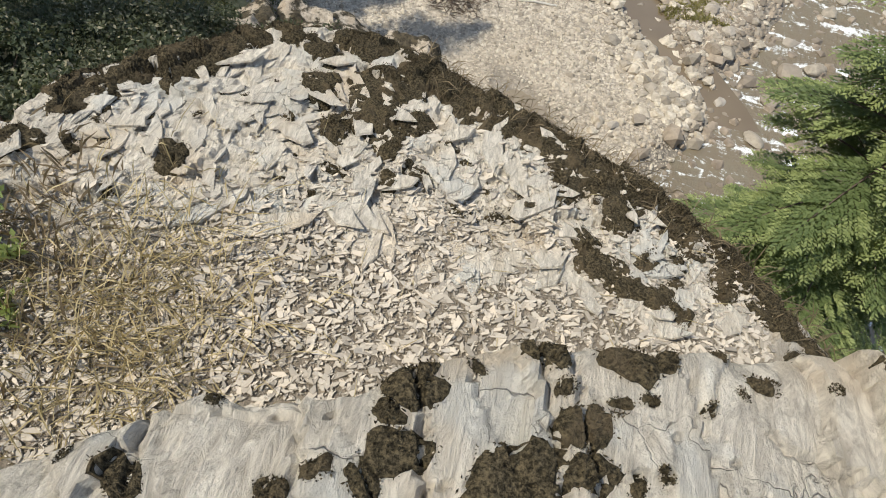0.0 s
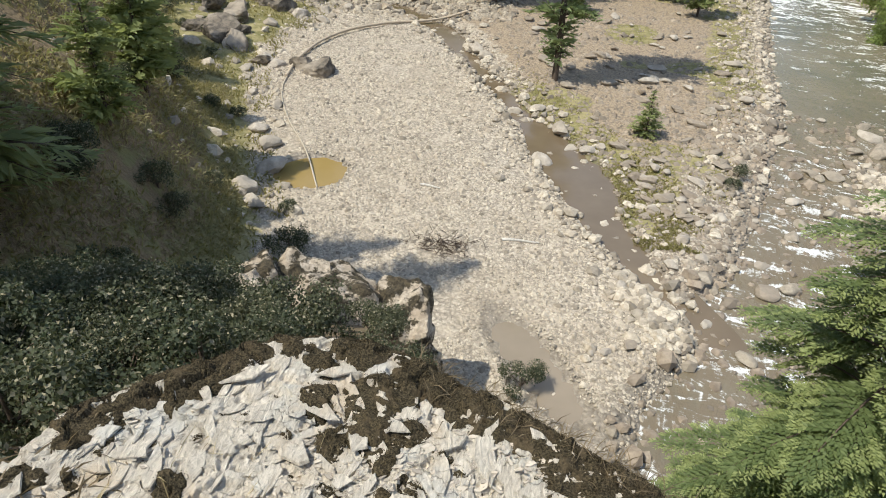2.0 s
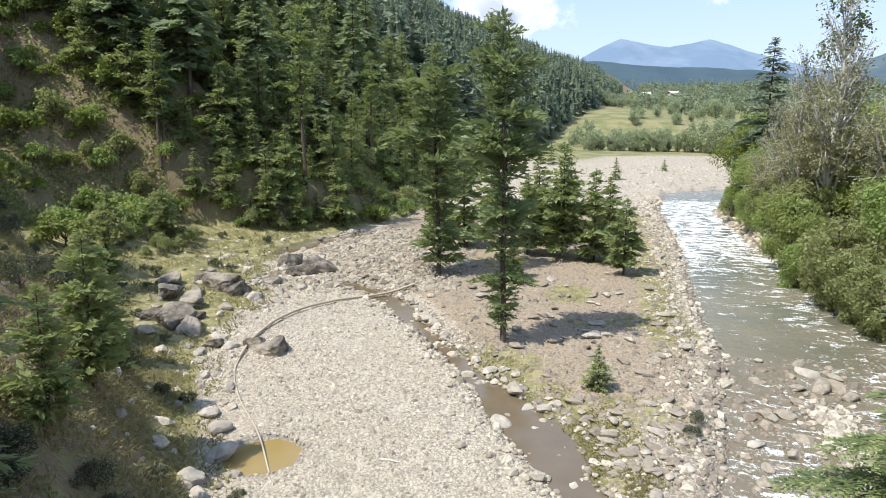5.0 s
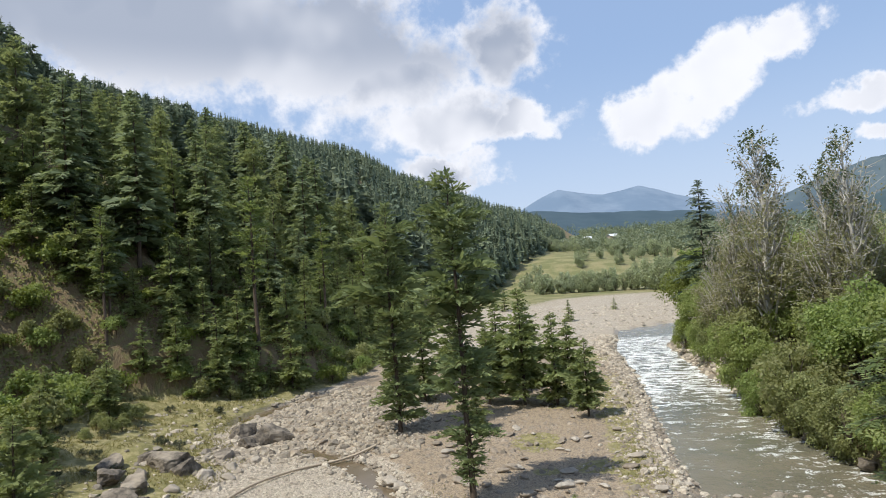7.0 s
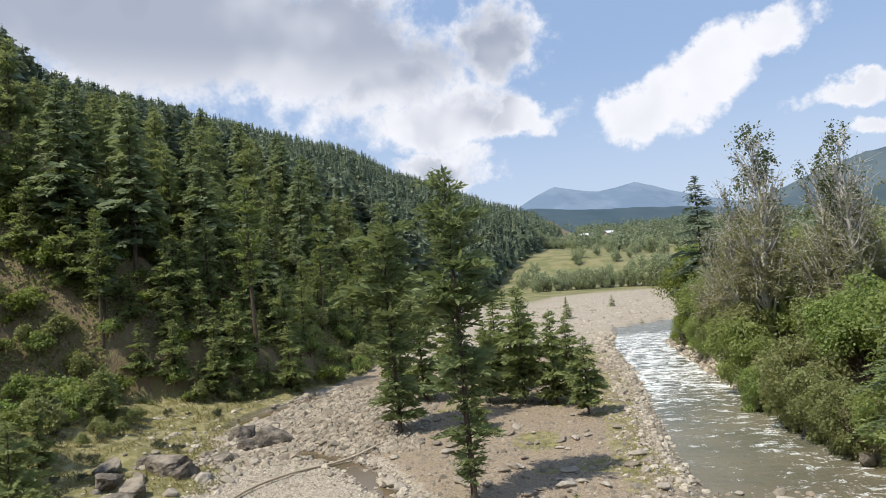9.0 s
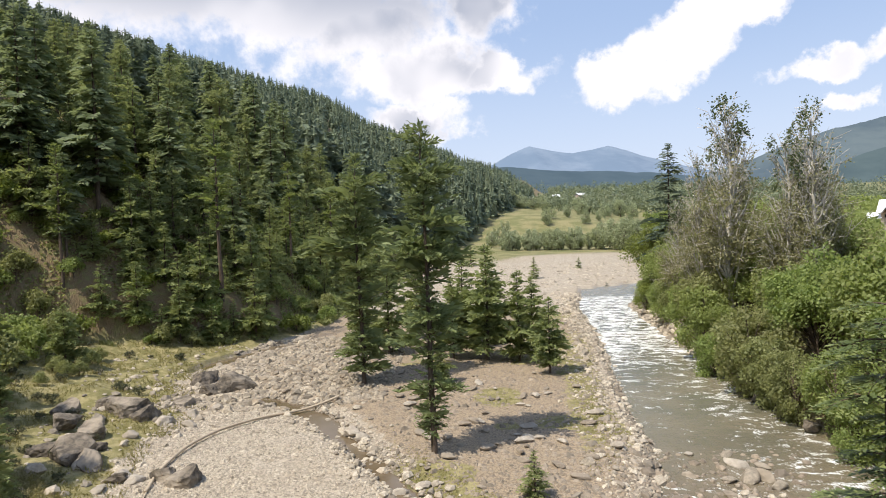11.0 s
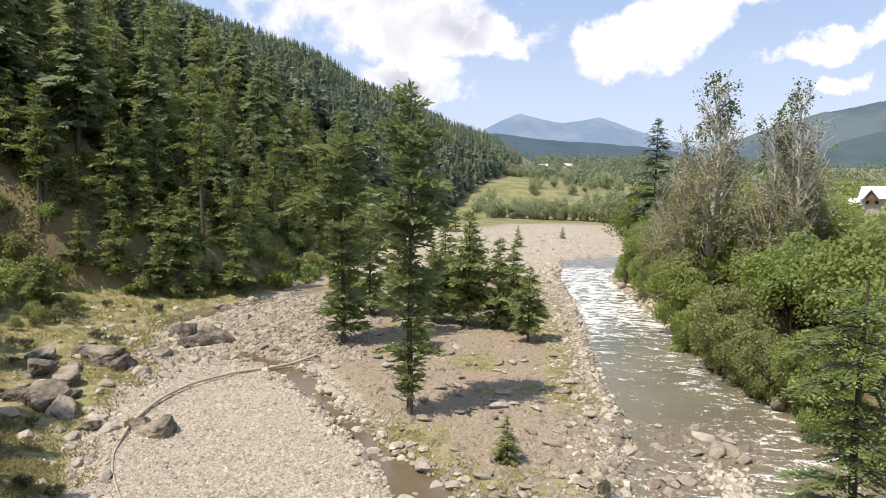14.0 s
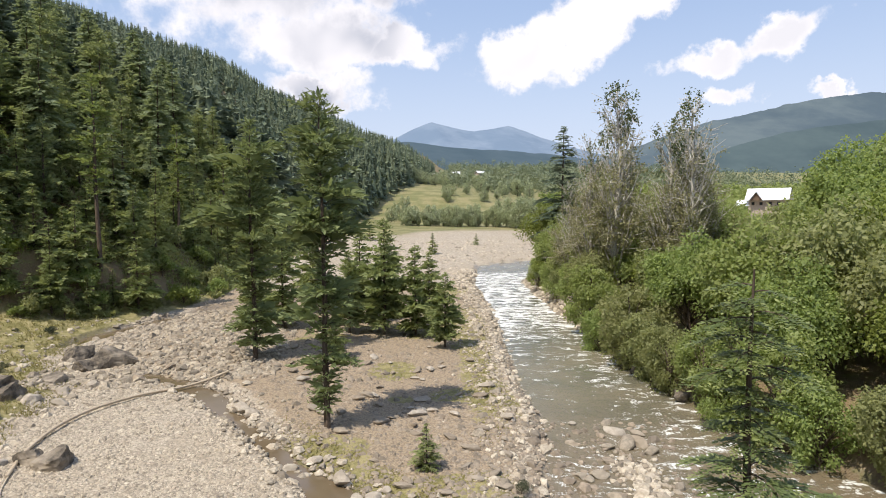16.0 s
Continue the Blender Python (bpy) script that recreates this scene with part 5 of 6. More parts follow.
def make_crest():
    xs = np.concatenate([np.arange(-3.4, -1.4, .03), np.arange(-1.4, 1.45, .0095), np.arange(1.45, 2.3, .03)])
    ys = np.concatenate([np.arange(-2.2, -.6, .03), np.arange(-.6, 1.4, .0095), np.arange(1.4, 3.0, .03)])
    gx, gy = np.meshgrid(xs, ys)
    rock = solid("rock_outcrop", np.stack([gx, gy, rock_top(gx, gy)], -1).reshape(-1, 3), grid_faces(*gx.shape), M_CREST)
    fx, fy = gx.ravel(), gy.ravel()
    grit = smooth(.62, .34, fy + .12 * fbm(fx * 4, fy * 4, 54) + .25 * smooth(.1, -.9, fx)) * smooth(.0, .06, fy - rib_edge(fx))
    rock.data.attributes.new("grit", "FLOAT", "POINT").data.foreach_set("value", grit.astype(np.float32))
    tagged(rock, "pale layered slate outcrop dotted with dark moss", "rock")
    rng = np.random.default_rng(71)

    def chip_shape(size, thick, sides):
        a = np.sort(rng.uniform(0, 6.283, sides)) * .45 + np.linspace(0, 6.283, sides, endpoint=False) * .55
        rr = size * rng.uniform(.6, 1.1, sides)
        stretch = rng.uniform(1.0, 2.1)
        top = np.stack([rr * np.cos(a) * stretch, rr * np.sin(a) * rng.uniform(.45, .85) + rr * np.cos(a) * rng.uniform(-.5, .5), np.full(sides, thick)], -1)
        low = top * np.array([1.06, 1.06, -0.2])
        v = np.concatenate([top, low])
        i = np.arange(sides)
        q = np.stack([i, (i + sides), (i + 1) % sides + sides, (i + 1) % sides], -1)
        return v, [i[None], q]

    shapes = []
    for i in range(24):
        v, f = chip_shape(rng.uniform(.008, .018), rng.uniform(.002, .005), int(rng.integers(4, 7)))
        shapes.append(mesh_data("slate_chip", v, f, M_CHIP))
    slabs = []
    for i in range(14):
        v, f = chip_shape(rng.uniform(.030, .060), rng.uniform(.003, .007), int(rng.integers(5, 9)))
        slabs.append(mesh_data("slate_slab", v, f, M_CREST))

    def lay_ob(name, me, x, y, tilt, s):
        ob = new(name, me)
        ob.parent = rock
        ob.matrix_basis = Matrix.LocRotScale((x, y, float(rock_top(x, y)) + .004), Euler((rng.normal(0, tilt), rng.normal(0, tilt), rng.uniform(0, 6.283))), (s, s, s))

    n = 0
    while n < 270:
        x, y = rng.uniform(-1.15, .85), rng.uniform(.34, 1.12)
        if y < float(outer_edge(x)) - .1:
            lay_ob("slate_slab", slabs[n % 14], x, y, .09, rng.uniform(.3, 1.15))
            n += 1
    for x, y, s in [(-.48, .72, 1.5), (-.60, .74, 1.1), (-.50, .40, 1.0), (-.19, .42, 1.2), (-.14, .44, 1.0), (-.56, .36, 1.1), (.10, .36, 1.3)]:
        lay_ob("slate_slab", slabs[int(rng.integers(14))], x, y, .08, s)
    # chips nearest the rib are single pieces, the rest are joined
    n = 0
    while n < 290:
        x, y = rng.uniform(-.55, .75), rng.uniform(-.12, .34)
        if y > float(rib_edge(x)) + .06:
            lay_ob("slate_chip", shapes[n % 24], x, y, .20, rng.uniform(.4, 1.0))
            n += 1
    n = 32000
    x, y = rng.uniform(-1.25, .95, n), rng.uniform(-.35, .9, n)
    dens = 1 - .72 * smooth(.42, .80, y + .25 * smooth(.1, -.9, x) + .1 * fbm(x * 5, y * 5, 67, 2))
    dens = dens * (.12 + .88 * smooth(-.95, -.62, x - .35 * smooth(.25, .5, y)))
    ok = (rng.random(n) < dens) & (y > rib_edge(x) + .05) & (y < outer_edge(x) - .03)
    x, y = x[ok], y[ok]
    z = rock_top(x, y) + .004
    soup = Soup()
    count = rng.integers(4, 7, len(x))
    for sides in (4, 5, 6):
        pick = count == sides
        m = int(pick.sum())
        size, thick = .0024 + .0135 * rng.random(m) ** 3.4, rng.uniform(.0012, .0035, m)
        a = np.sort(rng.uniform(0, 6.283, (m, sides)), 1) * .45 + np.linspace(0, 6.283, sides, endpoint=False) * .55
        rr = size[:, None] * rng.uniform(.6, 1.1, (m, sides))
        cx = rr * np.cos(a) * rng.uniform(1.0, 2.1, (m, 1))
        cy = rr * np.sin(a) * rng.uniform(.45, .85, (m, 1)) + rr * np.cos(a) * rng.uniform(-.5, .5, (m, 1))
        turn = rng.normal(.4, .9, (m, 1))
        tx, ty = rng.normal(0, .20, (m, 1)), rng.normal(0, .20, (m, 1))
        rx, ry = cx * np.cos(turn) - cy * np.sin(turn), cx * np.sin(turn) + cy * np.cos(turn)
        rz = rx * tx + ry * ty
        centre = np.stack([x[pick], y[pick], z[pick]], -1)[:, None]
        top = np.stack([rx, ry, rz + thick[:, None]], -1) + centre
        low = np.stack([rx * 1.06, ry * 1.06, rz - thick[:, None] * .2], -1) + centre
        base = np.arange(m)[:, None] * sides * 2
        i = np.arange(sides)
        ring = np.stack([i, i + sides, (i + 1) % sides + sides, (i + 1) % sides], -1)
        start = soup.n
        soup.put(np.concatenate([top, low], 1).reshape(-1, 3), (base[:, :, None] + ring[None]).reshape(-1, 4))
        soup.f.setdefault(sides, []).append(base + i[None] + start)
    rest = solid("chip_gravel", *soup.arrays(), M_CHIP, rock)
    tagged(rest, kind="stuff")


def moss_patch(x, y, r, rng, lift=.02):
    """A cushion of dark moss that follows the rock, with a ragged edge and a furry top."""
    na, nr = 26, 8
    a = np.linspace(0, 2 * np.pi, na, endpoint=False)
    sd = rng.uniform(0, 99)
    edge = r * (1 + .75 * fbm(np.cos(a) * 1.7 + sd, np.sin(a) * 1.7 + sd, 61, 3)) * (1 + .25 * np.cos(2 * (a - rng.uniform(0, 6))))
    t = np.linspace(0, 1, nr)
    px, py = x + np.outer(t, edge * np.cos(a)), y + np.outer(t, edge * np.sin(a))
    dome = np.sqrt(np.clip(1 - t ** 2.4, 0, 1))[:, None]
    pz = rock_top(px, py) + dome * (min(lift, r * .5) * (1 + 1.2 * fbm(px * 45, py * 45, 62, 3))) - .006
    v = np.stack([px, py, pz], -1).reshape(-1, 3)
    i, j = np.meshgrid(np.arange(nr - 1), np.arange(na), indexing="ij")
    q = np.stack([i * na + j, (i + 1) * na + j, (i + 1) * na + (j + 1) % na, i * na + (j + 1) % na], -1).reshape(-1, 4)
    n = int(120 + 26000 * r * r)
    n = min(n, 420)
    ta, tr = rng.uniform(0, 6.283, n), np.sqrt(rng.random(n))
    rr = tr * np.interp(ta, a, edge, period=2 * np.pi)
    fx, fy = x + rr * np.cos(ta), y + rr * np.sin(ta)
    fz = rock_top(fx, fy) + np.sqrt(np.clip(1 - tr ** 2.4, 0, 1)) * min(lift, r * .5) - .004
    bv, bq = blades(np.stack([fx, fy, fz], -1), rng.normal(0, .6, (n, 3)) + np.array([0, 0, .8]), rng.uniform(.004, .009, n) * min(1, .35 + r * 18), .0014, rng)
    ob = solid("moss_patch", np.concatenate([v, bv]), np.concatenate([q, bq + len(v)]), M_MOSS)
    return tagged(ob, "cushion of dark brown-black moss on pale slate", "moss", "moss patches")


MOSS_CREST = [(-0.73, 0.48, 0.045), (-0.19, 0.73, 0.046), (-0.37, 0.76, 0.050), (-0.27, 0.84, 0.085), (-0.14, 0.85, 0.048), (-0.45, 0.89, 0.062), (-0.24, 0.99, 0.089), (-0.15, 1.08, 0.091), (0.02, 1.05, 0.091), (-0.42, 0.49, 0.017), (-0.45, 0.52, 0.014), (-0.33, 0.59, 0.022), (-0.16, 0.59, 0.034), (-0.09, 0.65, 0.038), (0.15, 0.58, 0.031), (0.22, 0.62, 0.035), (0.11, 0.68, 0.018), (-0.02, 0.78, 0.032), (0.04, 0.74, 0.023), (-1.11, 0.39, 0.051), (-0.99, 0.45, 0.027), (-0.91, 0.48, 0.024), (-0.95, 0.41, 0.022), (-1.09, 0.60, 0.044), (-1.02, 0.68, 0.058), (-0.97, 0.78, 0.046), (-0.83, 0.88, 0.075)]
MOSS_EDGE = [(-0.77, 0.95, 0.045), (-0.65, 0.79, 0.023), (-0.87, 0.62, 0.022), (0.41, 0.58, 0.044), (0.45, 0.51, 0.046), (0.51, 0.48, 0.052), (0.59, 0.46, 0.054), (0.66, 0.46, 0.042), (0.69, 0.42, 0.036), (0.50, 0.71, 0.056), (0.73, 0.66, 0.021), (0.64, 0.77, 0.043), (0.33, 0.74, 0.056), (0.25, 0.90, 0.062), (0.43, 0.85, 0.058), (0.55, 0.80, 0.057), (0.67, 0.71, 0.039), (0.13, 0.95, 0.070), (0.34, 0.86, 0.058), (-0.43, 1.14, 0.044), (-0.56, 1.12, 0.026), (-0.46, 1.04, 0.029), (-0.37, 1.20, 0.057), (-0.82, 0.32, 0.025)]
MOSS_RIB = [(0.09, -0.25, 0.027), (0.09, -0.21, 0.018), (0.09, -0.33, 0.027), (0.07, -0.29, 0.015), (0.06, -0.37, 0.017), (0.01, -0.37, 0.013), (0.23, -0.33, 0.042), (0.30, -0.25, 0.028), (0.31, -0.30, 0.023), (0.24, -0.16, 0.025), (0.35, -0.14, 0.031), (0.40, -0.13, 0.016), (0.34, -0.21, 0.012), (0.38, -0.19, 0.010), (0.54, -0.12, 0.015), (0.48, -0.09, 0.008), (0.57, -0.03, 0.019), (0.60, -0.04, 0.018), (0.46, -0.18, 0.009), (0.51, -0.14, 0.008), (0.62, -0.12, 0.008), (-0.20, -0.42, 0.021), (-0.27, -0.41, 0.008), (-0.14, -0.31, 0.009), (-0.03, -0.27, 0.007), (0.37, -0.30, 0.011), (0.40, -0.28, 0.008), (0.67, -0.09, 0.010), (-0.03, -0.40, 0.015), (0.27, -0.21, 0.010), (0.16, -0.20, 0.011)]


def make_crest_plants():
    rng = np.random.default_rng(73)
    for x, y, r in MOSS_CREST + MOSS_EDGE:
        moss_patch(x, y, r * (1.25 if r > .04 else 1.05), rng, .022)
    for x, y, r in MOSS_RIB:
        moss_patch(x, y, r * 1.4, rng, .014)
    for _ in range(120):
        x = rng.uniform(-.45, 1.05) if rng.random() < .8 else rng.uniform(-1.2, -.4)
        y = float(outer_edge(x)) - abs(rng.normal(0, .10)) + .08
        moss_patch(x, y, rng.uniform(.02, .075), rng, .02)
    for _ in range(45):
        x = rng.uniform(.2, 1.15)
        moss_patch(x, float(outer_edge(x)) - rng.uniform(-.25, .28), rng.uniform(.02, .05), rng, .02)
    for _ in range(60):
        x = rng.uniform(-1.0, .95)
        y = rng.uniform(.42, float(outer_edge(x)) - .05)
        moss_patch(x, y, .008 + .02 * rng.random() ** 2, rng, .012)
    # dry grass in the hollow behind the rib
    n = 1900
    x = -.62 + rng.normal(0, .15, n)
    y = .0 + rng.normal(0, .19, n)
    ok = (y > rib_edge(x) + .02) & (x < -.22)
    x, y = x[ok], y[ok]
    base = np.stack([x, y, rock_top(x, y)], -1)
    way = rng.normal(0, .8, (len(x), 3)) + np.array([.35, -.1, .55])
    v, q = blades(base, way, rng.uniform(.05, .19, len(x)), .0018, rng, .15)
    tagged(solid("dry_grass", v, q, M_STRAW), "matted straw-coloured dry grass on the rock", "grass", kind="stuff")
    # dark blades put in for the shadowed foliage at the hollow's left
    n = 1500
    x, y = -.98 + rng.normal(0, .14, n), .02 + rng.normal(0, .2, n)
    ok = y > rib_edge(x) + .02
    x, y = x[ok], y[ok]
    v, q = blades(np.stack([x, y, rock_top(x, y)], -1), rng.normal(0, .9, (len(x), 3)) + np.array([0, 0, .35]), rng.uniform(.03, .12, len(x)), .0035, rng, .2)
    tagged(solid("dead_weeds", v, q, M_DEADGRASS), "dark weed tangle standing in for shadowed foliage in the hollow", "grass", kind="stuff")
    n = 260
    x = rng.uniform(-.7, .8, n)
    y = rng.uniform(-.1, .75, n)
    ok = y > rib_edge(x) + .05
    x, y = x[ok], y[ok]
    v, q = blades(np.stack([x, y, rock_top(x, y) + .01], -1), rng.normal(0, 1, (len(x), 3)) * np.array([1, 1, .25]), rng.uniform(.03, .13, len(x)), .0012, rng, .05)
    tagged(solid("dry_stalks", v, q, M_STRAW), "loose dry grass stalks lying over slate chips", "grass", kind="stuff")
    # dead grass hanging over the outer edge
    n = 1500
    x = rng.uniform(-.2, 1.32, n)
    y = outer_edge(x) + rng.normal(.05, .10, n)
    base = np.stack([x, y, rock_top(x, y)], -1)
    v, q = blades(base, rng.normal(0, .55, (n, 3)) + np.array([.45, .5, .1]), rng.uniform(.05, .16, n), .0018, rng, .35)
    tagged(solid("dead_grass", v, q, M_DEADGRASS), "brown dead grass fringing the rock edge", "grass", kind="stuff")
    # green weeds in the hollow
    for x, y, s in [(-.98, .12, .9), (-.95, -.04, .8), (-.88, -.13, .7), (-.93, .0, .6), (-1.06, .2, .8), (-.84, -.05, .5), (-1.02, -.1, .9), (-.90, .07, .7), (-1.1, .05, .9), (-1.0, -.2, .8)]:
        root = new("weed")
        root.location = (x, y, float(rock_top(x, y)))
        B, W = [], []
        for j in range(6):
            d = rng.normal(0, .5, 3) + np.array([0, 0, .9])
            d = d / np.linalg.norm(d) * s * rng.uniform(.09, .16)
            t = np.linspace(0, 1, 4)
            pts = d[None] * t[:, None]
            st = Soup()
            tube(st, pts, .0016 * (1.2 - t), 3)
            solid("stem", *st.arrays(), M_BARK, root)
            for u in rng.uniform(.3, 1, 11):
                B.append(d * u)
                W.append(rng.normal(0, 1, 3) + np.array([0, 0, .3]))
        v, q = blades(np.array(B), np.array(W), rng.uniform(.014, .030, len(B)), .007, rng, .1)
        solid("foliage", v, q, M_LEAF, root)
        tagged(root, "small green leafy weed in dry grass", "weed", "weeds")


M_DEADGRASS = foliage("dead_grass", (0.10, 0.075, 0.045), (0.26, 0.20, 0.12), (0.17, 0.13, 0.08), 0.2, 0.25)
make_crest()
make_crest_plants()


# ---- below the rock ----
def make_ledge():
    rng = np.random.default_rng(81)
    kinds = [rock_mesh("crag", M_CLIFF, 160 + i, 5, f, 8, .16, .75) for i, f in enumerate((1.0, 1.1, .9))]
    for i, (x, y, z, a, b, c) in enumerate([(-3.5, 10.6, 2.2, 1.2, 1.3, 1.25), (-2.4, 10.5, 1.6, 1.0, 1.2, 1.5), (-1.9, 10.6, .5, .9, 1.0, 1.4), (-4.7, 10.5, 2.3, 1.1, 1.1, 1.1), (-5.7, 10.0, 2.9, .9, .9, .8), (-5.2, 8.8, 3.4, .9, .9, .9), (-4.3, 9.4, 2.9, .8, .8, .9), (-1.6, 9.9, .0, .9, .9, 1.2),
                                            (-6.4, 7.2, 4.6, .7, .6, .5), (.9, 2.6, 6.2, .8, 1.2, 1.6), (1.6, 1.2, 7.0, .7, 1.4, 1.9), (.2, 4.0, 4.9, .8, 1.0, 1.5), (-.8, 6.0, 3.4, 1.0, 1.2, 1.8), (2.2, -.6, 6.0, .8, 1.6, 2.6)]):
        ob = new("crag", kinds[i % 3])
        ob.matrix_world = Matrix.LocRotScale((x, y, z), Euler((rng.uniform(-.2, .2), rng.uniform(-.2, .2), rng.uniform(0, 6.28))), (a, b, c))
        tagged(ob, "weathered pale crag with dark lichen on the cliff", "rock", "crags")


def bush(seed, h, r, leaves, mat, leaf, name="bush"):
    return broadleaf(seed, h, r, 14, leaves, mat, leaf, name, M_BARK, .05)


def make_scrub():
    rng = np.random.default_rng(83)
    kinds = [bush(300 + i, 1.5, 1.0, 3400, m, .062, "shrub") for i, m in enumerate((M_SCRUB, M_SCRUB, M_SCRUB))]
    lab = "dense dark green scrub bush below the rock"
    for _ in range(95):
        y = rng.uniform(2.6, 10.2)
        x = rng.uniform(-10, float(np.interp(y, [2.6, 6, 10], [-1.0, -2.6, -5.8])))
        z = height(x, y)
        s = rng.uniform(.55, 1.0)
        plant(kinds[int(rng.integers(3))], x, y, s, rng.uniform(0, 6.28), lab, "shrub", "scrub below the rock", .25)
    for x, y, s in [(-.9, 4.2, .5), (-1.3, 5.2, .6), (-.4, 4.8, .45), (-.2, 3.4, .5), (-1.6, 6.4, .6), (-.9, 6.8, .5), (-2.2, 7.6, .6), (-1.4, 8.0, .5), (.1, 2.4, .45), (-.5, 2.6, .5)]:
        plant(kinds[1], x, y, s, x * 3, lab, "shrub", "scrub below the rock", .25)
    lab = "grey-green scrub bush on the shaded slope"
    for _ in range(46):
        y = rng.uniform(9, 40)
        x = float(hill_foot(y)) - rng.uniform(-.6, 10)
        plant(kinds[int(rng.integers(3))], x, y, rng.uniform(.4, 1.0), rng.uniform(0, 6.28), lab, "shrub", "scrub on the slope", .25)
    lab = "sunlit green bush at the forest edge"
    bright = [bush(310 + i, 2.4, 1.6, 1300, m, .22) for i, m in enumerate((M_LEAF, M_LEAF_BRIGHT, M_LEAF_OLIVE))]
    for _ in range(150):
        y = 56 + 64 * rng.random() ** 1.4
        x = float(hill_foot(y)) - 36 * rng.random() ** 1.5 + .6
        plant(bright[int(rng.choice(3, p=[.55, .15, .30]))], x, y, rng.uniform(.45, 1.35), rng.uniform(0, 6.28), lab, "bush", "forest edge bushes", .2)
    for _ in range(120):
        x, y = rng.uniform(-62, -29), rng.uniform(44, 76)
        plant(bright[int(rng.choice(3, p=[.5, .42, .08]))], x, y, rng.uniform(.7, 1.5), rng.uniform(0, 6.28), "broad sunlit leafy bush on the open slope", "bush", "slope bushes", .2)
    for _ in range(26):
        x, y = rng.uniform(-34, -25), rng.uniform(38, 60)
        plant(bright[2], x, y, rng.uniform(.25, .6), rng.uniform(0, 6.28), "low olive scrub on the grassy slope", "bush", "slope bushes", .2)
    for t in np.linspace(0, 1, 13):
        x, y = -34.5 + 8.5 * t + rng.normal(0, .5), 74 - 1.5 * t + rng.normal(0, .6)
        plant(bright[1], x, y, rng.uniform(.6, 1.1), rng.uniform(0, 6.28), "yellow-green sunlit bush in a fold of the slope", "bush", "slope bushes", .2)
    lab = "low heathery clump on the sunny bank"
    for _ in range(70):
        y = rng.uniform(30, 62)
        x = float(bank_foot(y)) - rng.uniform(3, 18)
        plant(kinds[2], x, y, rng.uniform(.25, .6), rng.uniform(0, 6.28), lab, "shrub", "bank clumps", .25)
    plant(kinds[1], .6, 11.6, .7, 0, "small green bush beside the wet hollow", "shrub", "", .1)
    plant(kinds[0], 8.4, 24.1, .42, 0, "dark leafy shrub on the river margin", "shrub", "", .1)
    plant(kinds[0], 8.8, 25.2, .45, 2, "dark leafy shrub on the river margin", "shrub", "", .1)
    for src in kinds + bright:
        drop_thing(src)
    # undergrowth on the forest floor, one mesh
    n = 110000
    y = 46 + 84 * rng.random(n) ** 1.3
    x = hill_foot(y) + .5 - 44 * rng.random(n) ** 1.5
    ok = fbm(x * .35, y * .35, 93) > -.10
    x, y = x[ok], y[ok]
    base = np.stack([x, y, land(x, y) + rng.uniform(-.05, .45, len(x))], -1)
    v, q = blades(base, rng.normal(0, .9, (len(x), 3)) + np.array([0, 0, .5]), rng.uniform(.2, .6, len(x)), .12, rng, .2)
    tagged(solid("undergrowth", v, q, M_LEAF_OLIVE), "low leafy undergrowth covering the forest floor", "undergrowth", kind="stuff")
    # weeds and dry grass on the steep near slope, one mesh
    n = 70000
    y = rng.uniform(7, 34, n)
    x = hill_foot(y) + 1.2 - 15 * rng.random(n) ** 1.2
    ok = (fbm(x * .7, y * .7, 96) > -.12) & (land(x, y) > valley(x, y) + .3)
    x, y = x[ok], y[ok]
    v, q = blades(np.stack([x, y, land(x, y) - .02], -1), rng.normal(0, .6, (len(x), 3)) + np.array([.2, 0, .8]), rng.uniform(.12, .45, len(x)), .03, rng, .3)
    tagged(solid("slope_weeds", v, q, M_SLOPEWEED), "shaded grass and weeds covering the steep slope", "grass", kind="stuff")
    # short grass on the island, along the stream and the river margin, one mesh
    n = 60000
    y = 19 + 46 * rng.random(n) ** 1.2
    lo, hi = stream_mid(y) + stream_half(y), river_left(y) - .6
    x = lo + (hi - lo) * rng.random(n)
    edge = smooth(2.2, .4, np.abs(x - lo - 1.0)) * smooth(40, 32, y) + .75 * smooth(1.6, .4, np.abs(hi - x - 1.6)) * smooth(28, 34, y) + .5 * smooth(.04, .16, fbm(x * .16, y * .16, 61, 3))
    ok = (rng.random(n) < edge * .8) & (fbm(x * .9, y * .9, 94) > -.04)
    x, y = x[ok], y[ok]
    v, q = blades(np.stack([x, y, land(x, y)], -1), rng.normal(0, .6, (len(x), 3)) + np.array([0, 0, .8]), rng.uniform(.06, .2, len(x)), .022, rng, .2)
    tagged(solid("island_grass", v, q, M_BANKGRASS), "short olive grass between stones of the island", "grass", kind="stuff")
    # dry grass tufts on the banks, one mesh
    n = 40000
    y = 6 + 60 * rng.random(n) ** 1.2
    x = bank_foot(y) - rng.uniform(-.3, 15, n)
    ok = fbm(x * .8, y * .8, 91) > -.05
    x, y = x[ok], y[ok]
    base = np.stack([x, y, land(x, y)], -1)
    v, q = blades(base, rng.normal(0, .5, (len(x), 3)) + np.array([0, 0, 1]), rng.uniform(.12, .4, len(x)), .03, rng, .2)
    tagged(solid("bank_grass", v, q, M_BANKGRASS), "yellow-green dry grass tufts covering the bank", "grass", kind="stuff")


M_SLOPEWEED = foliage("slope_weed", (0.140, 0.150, 0.068), (0.350, 0.325, 0.175), (0.30, 0.25, 0.14), 0.2, 0.4)
M_BANKGRASS = foliage("bank_grass", (0.16, 0.16, 0.05), (0.33, 0.28, 0.12), (0.24, 0.22, 0.09), 0.2, 0.35)
make_ledge()
make_scrub()


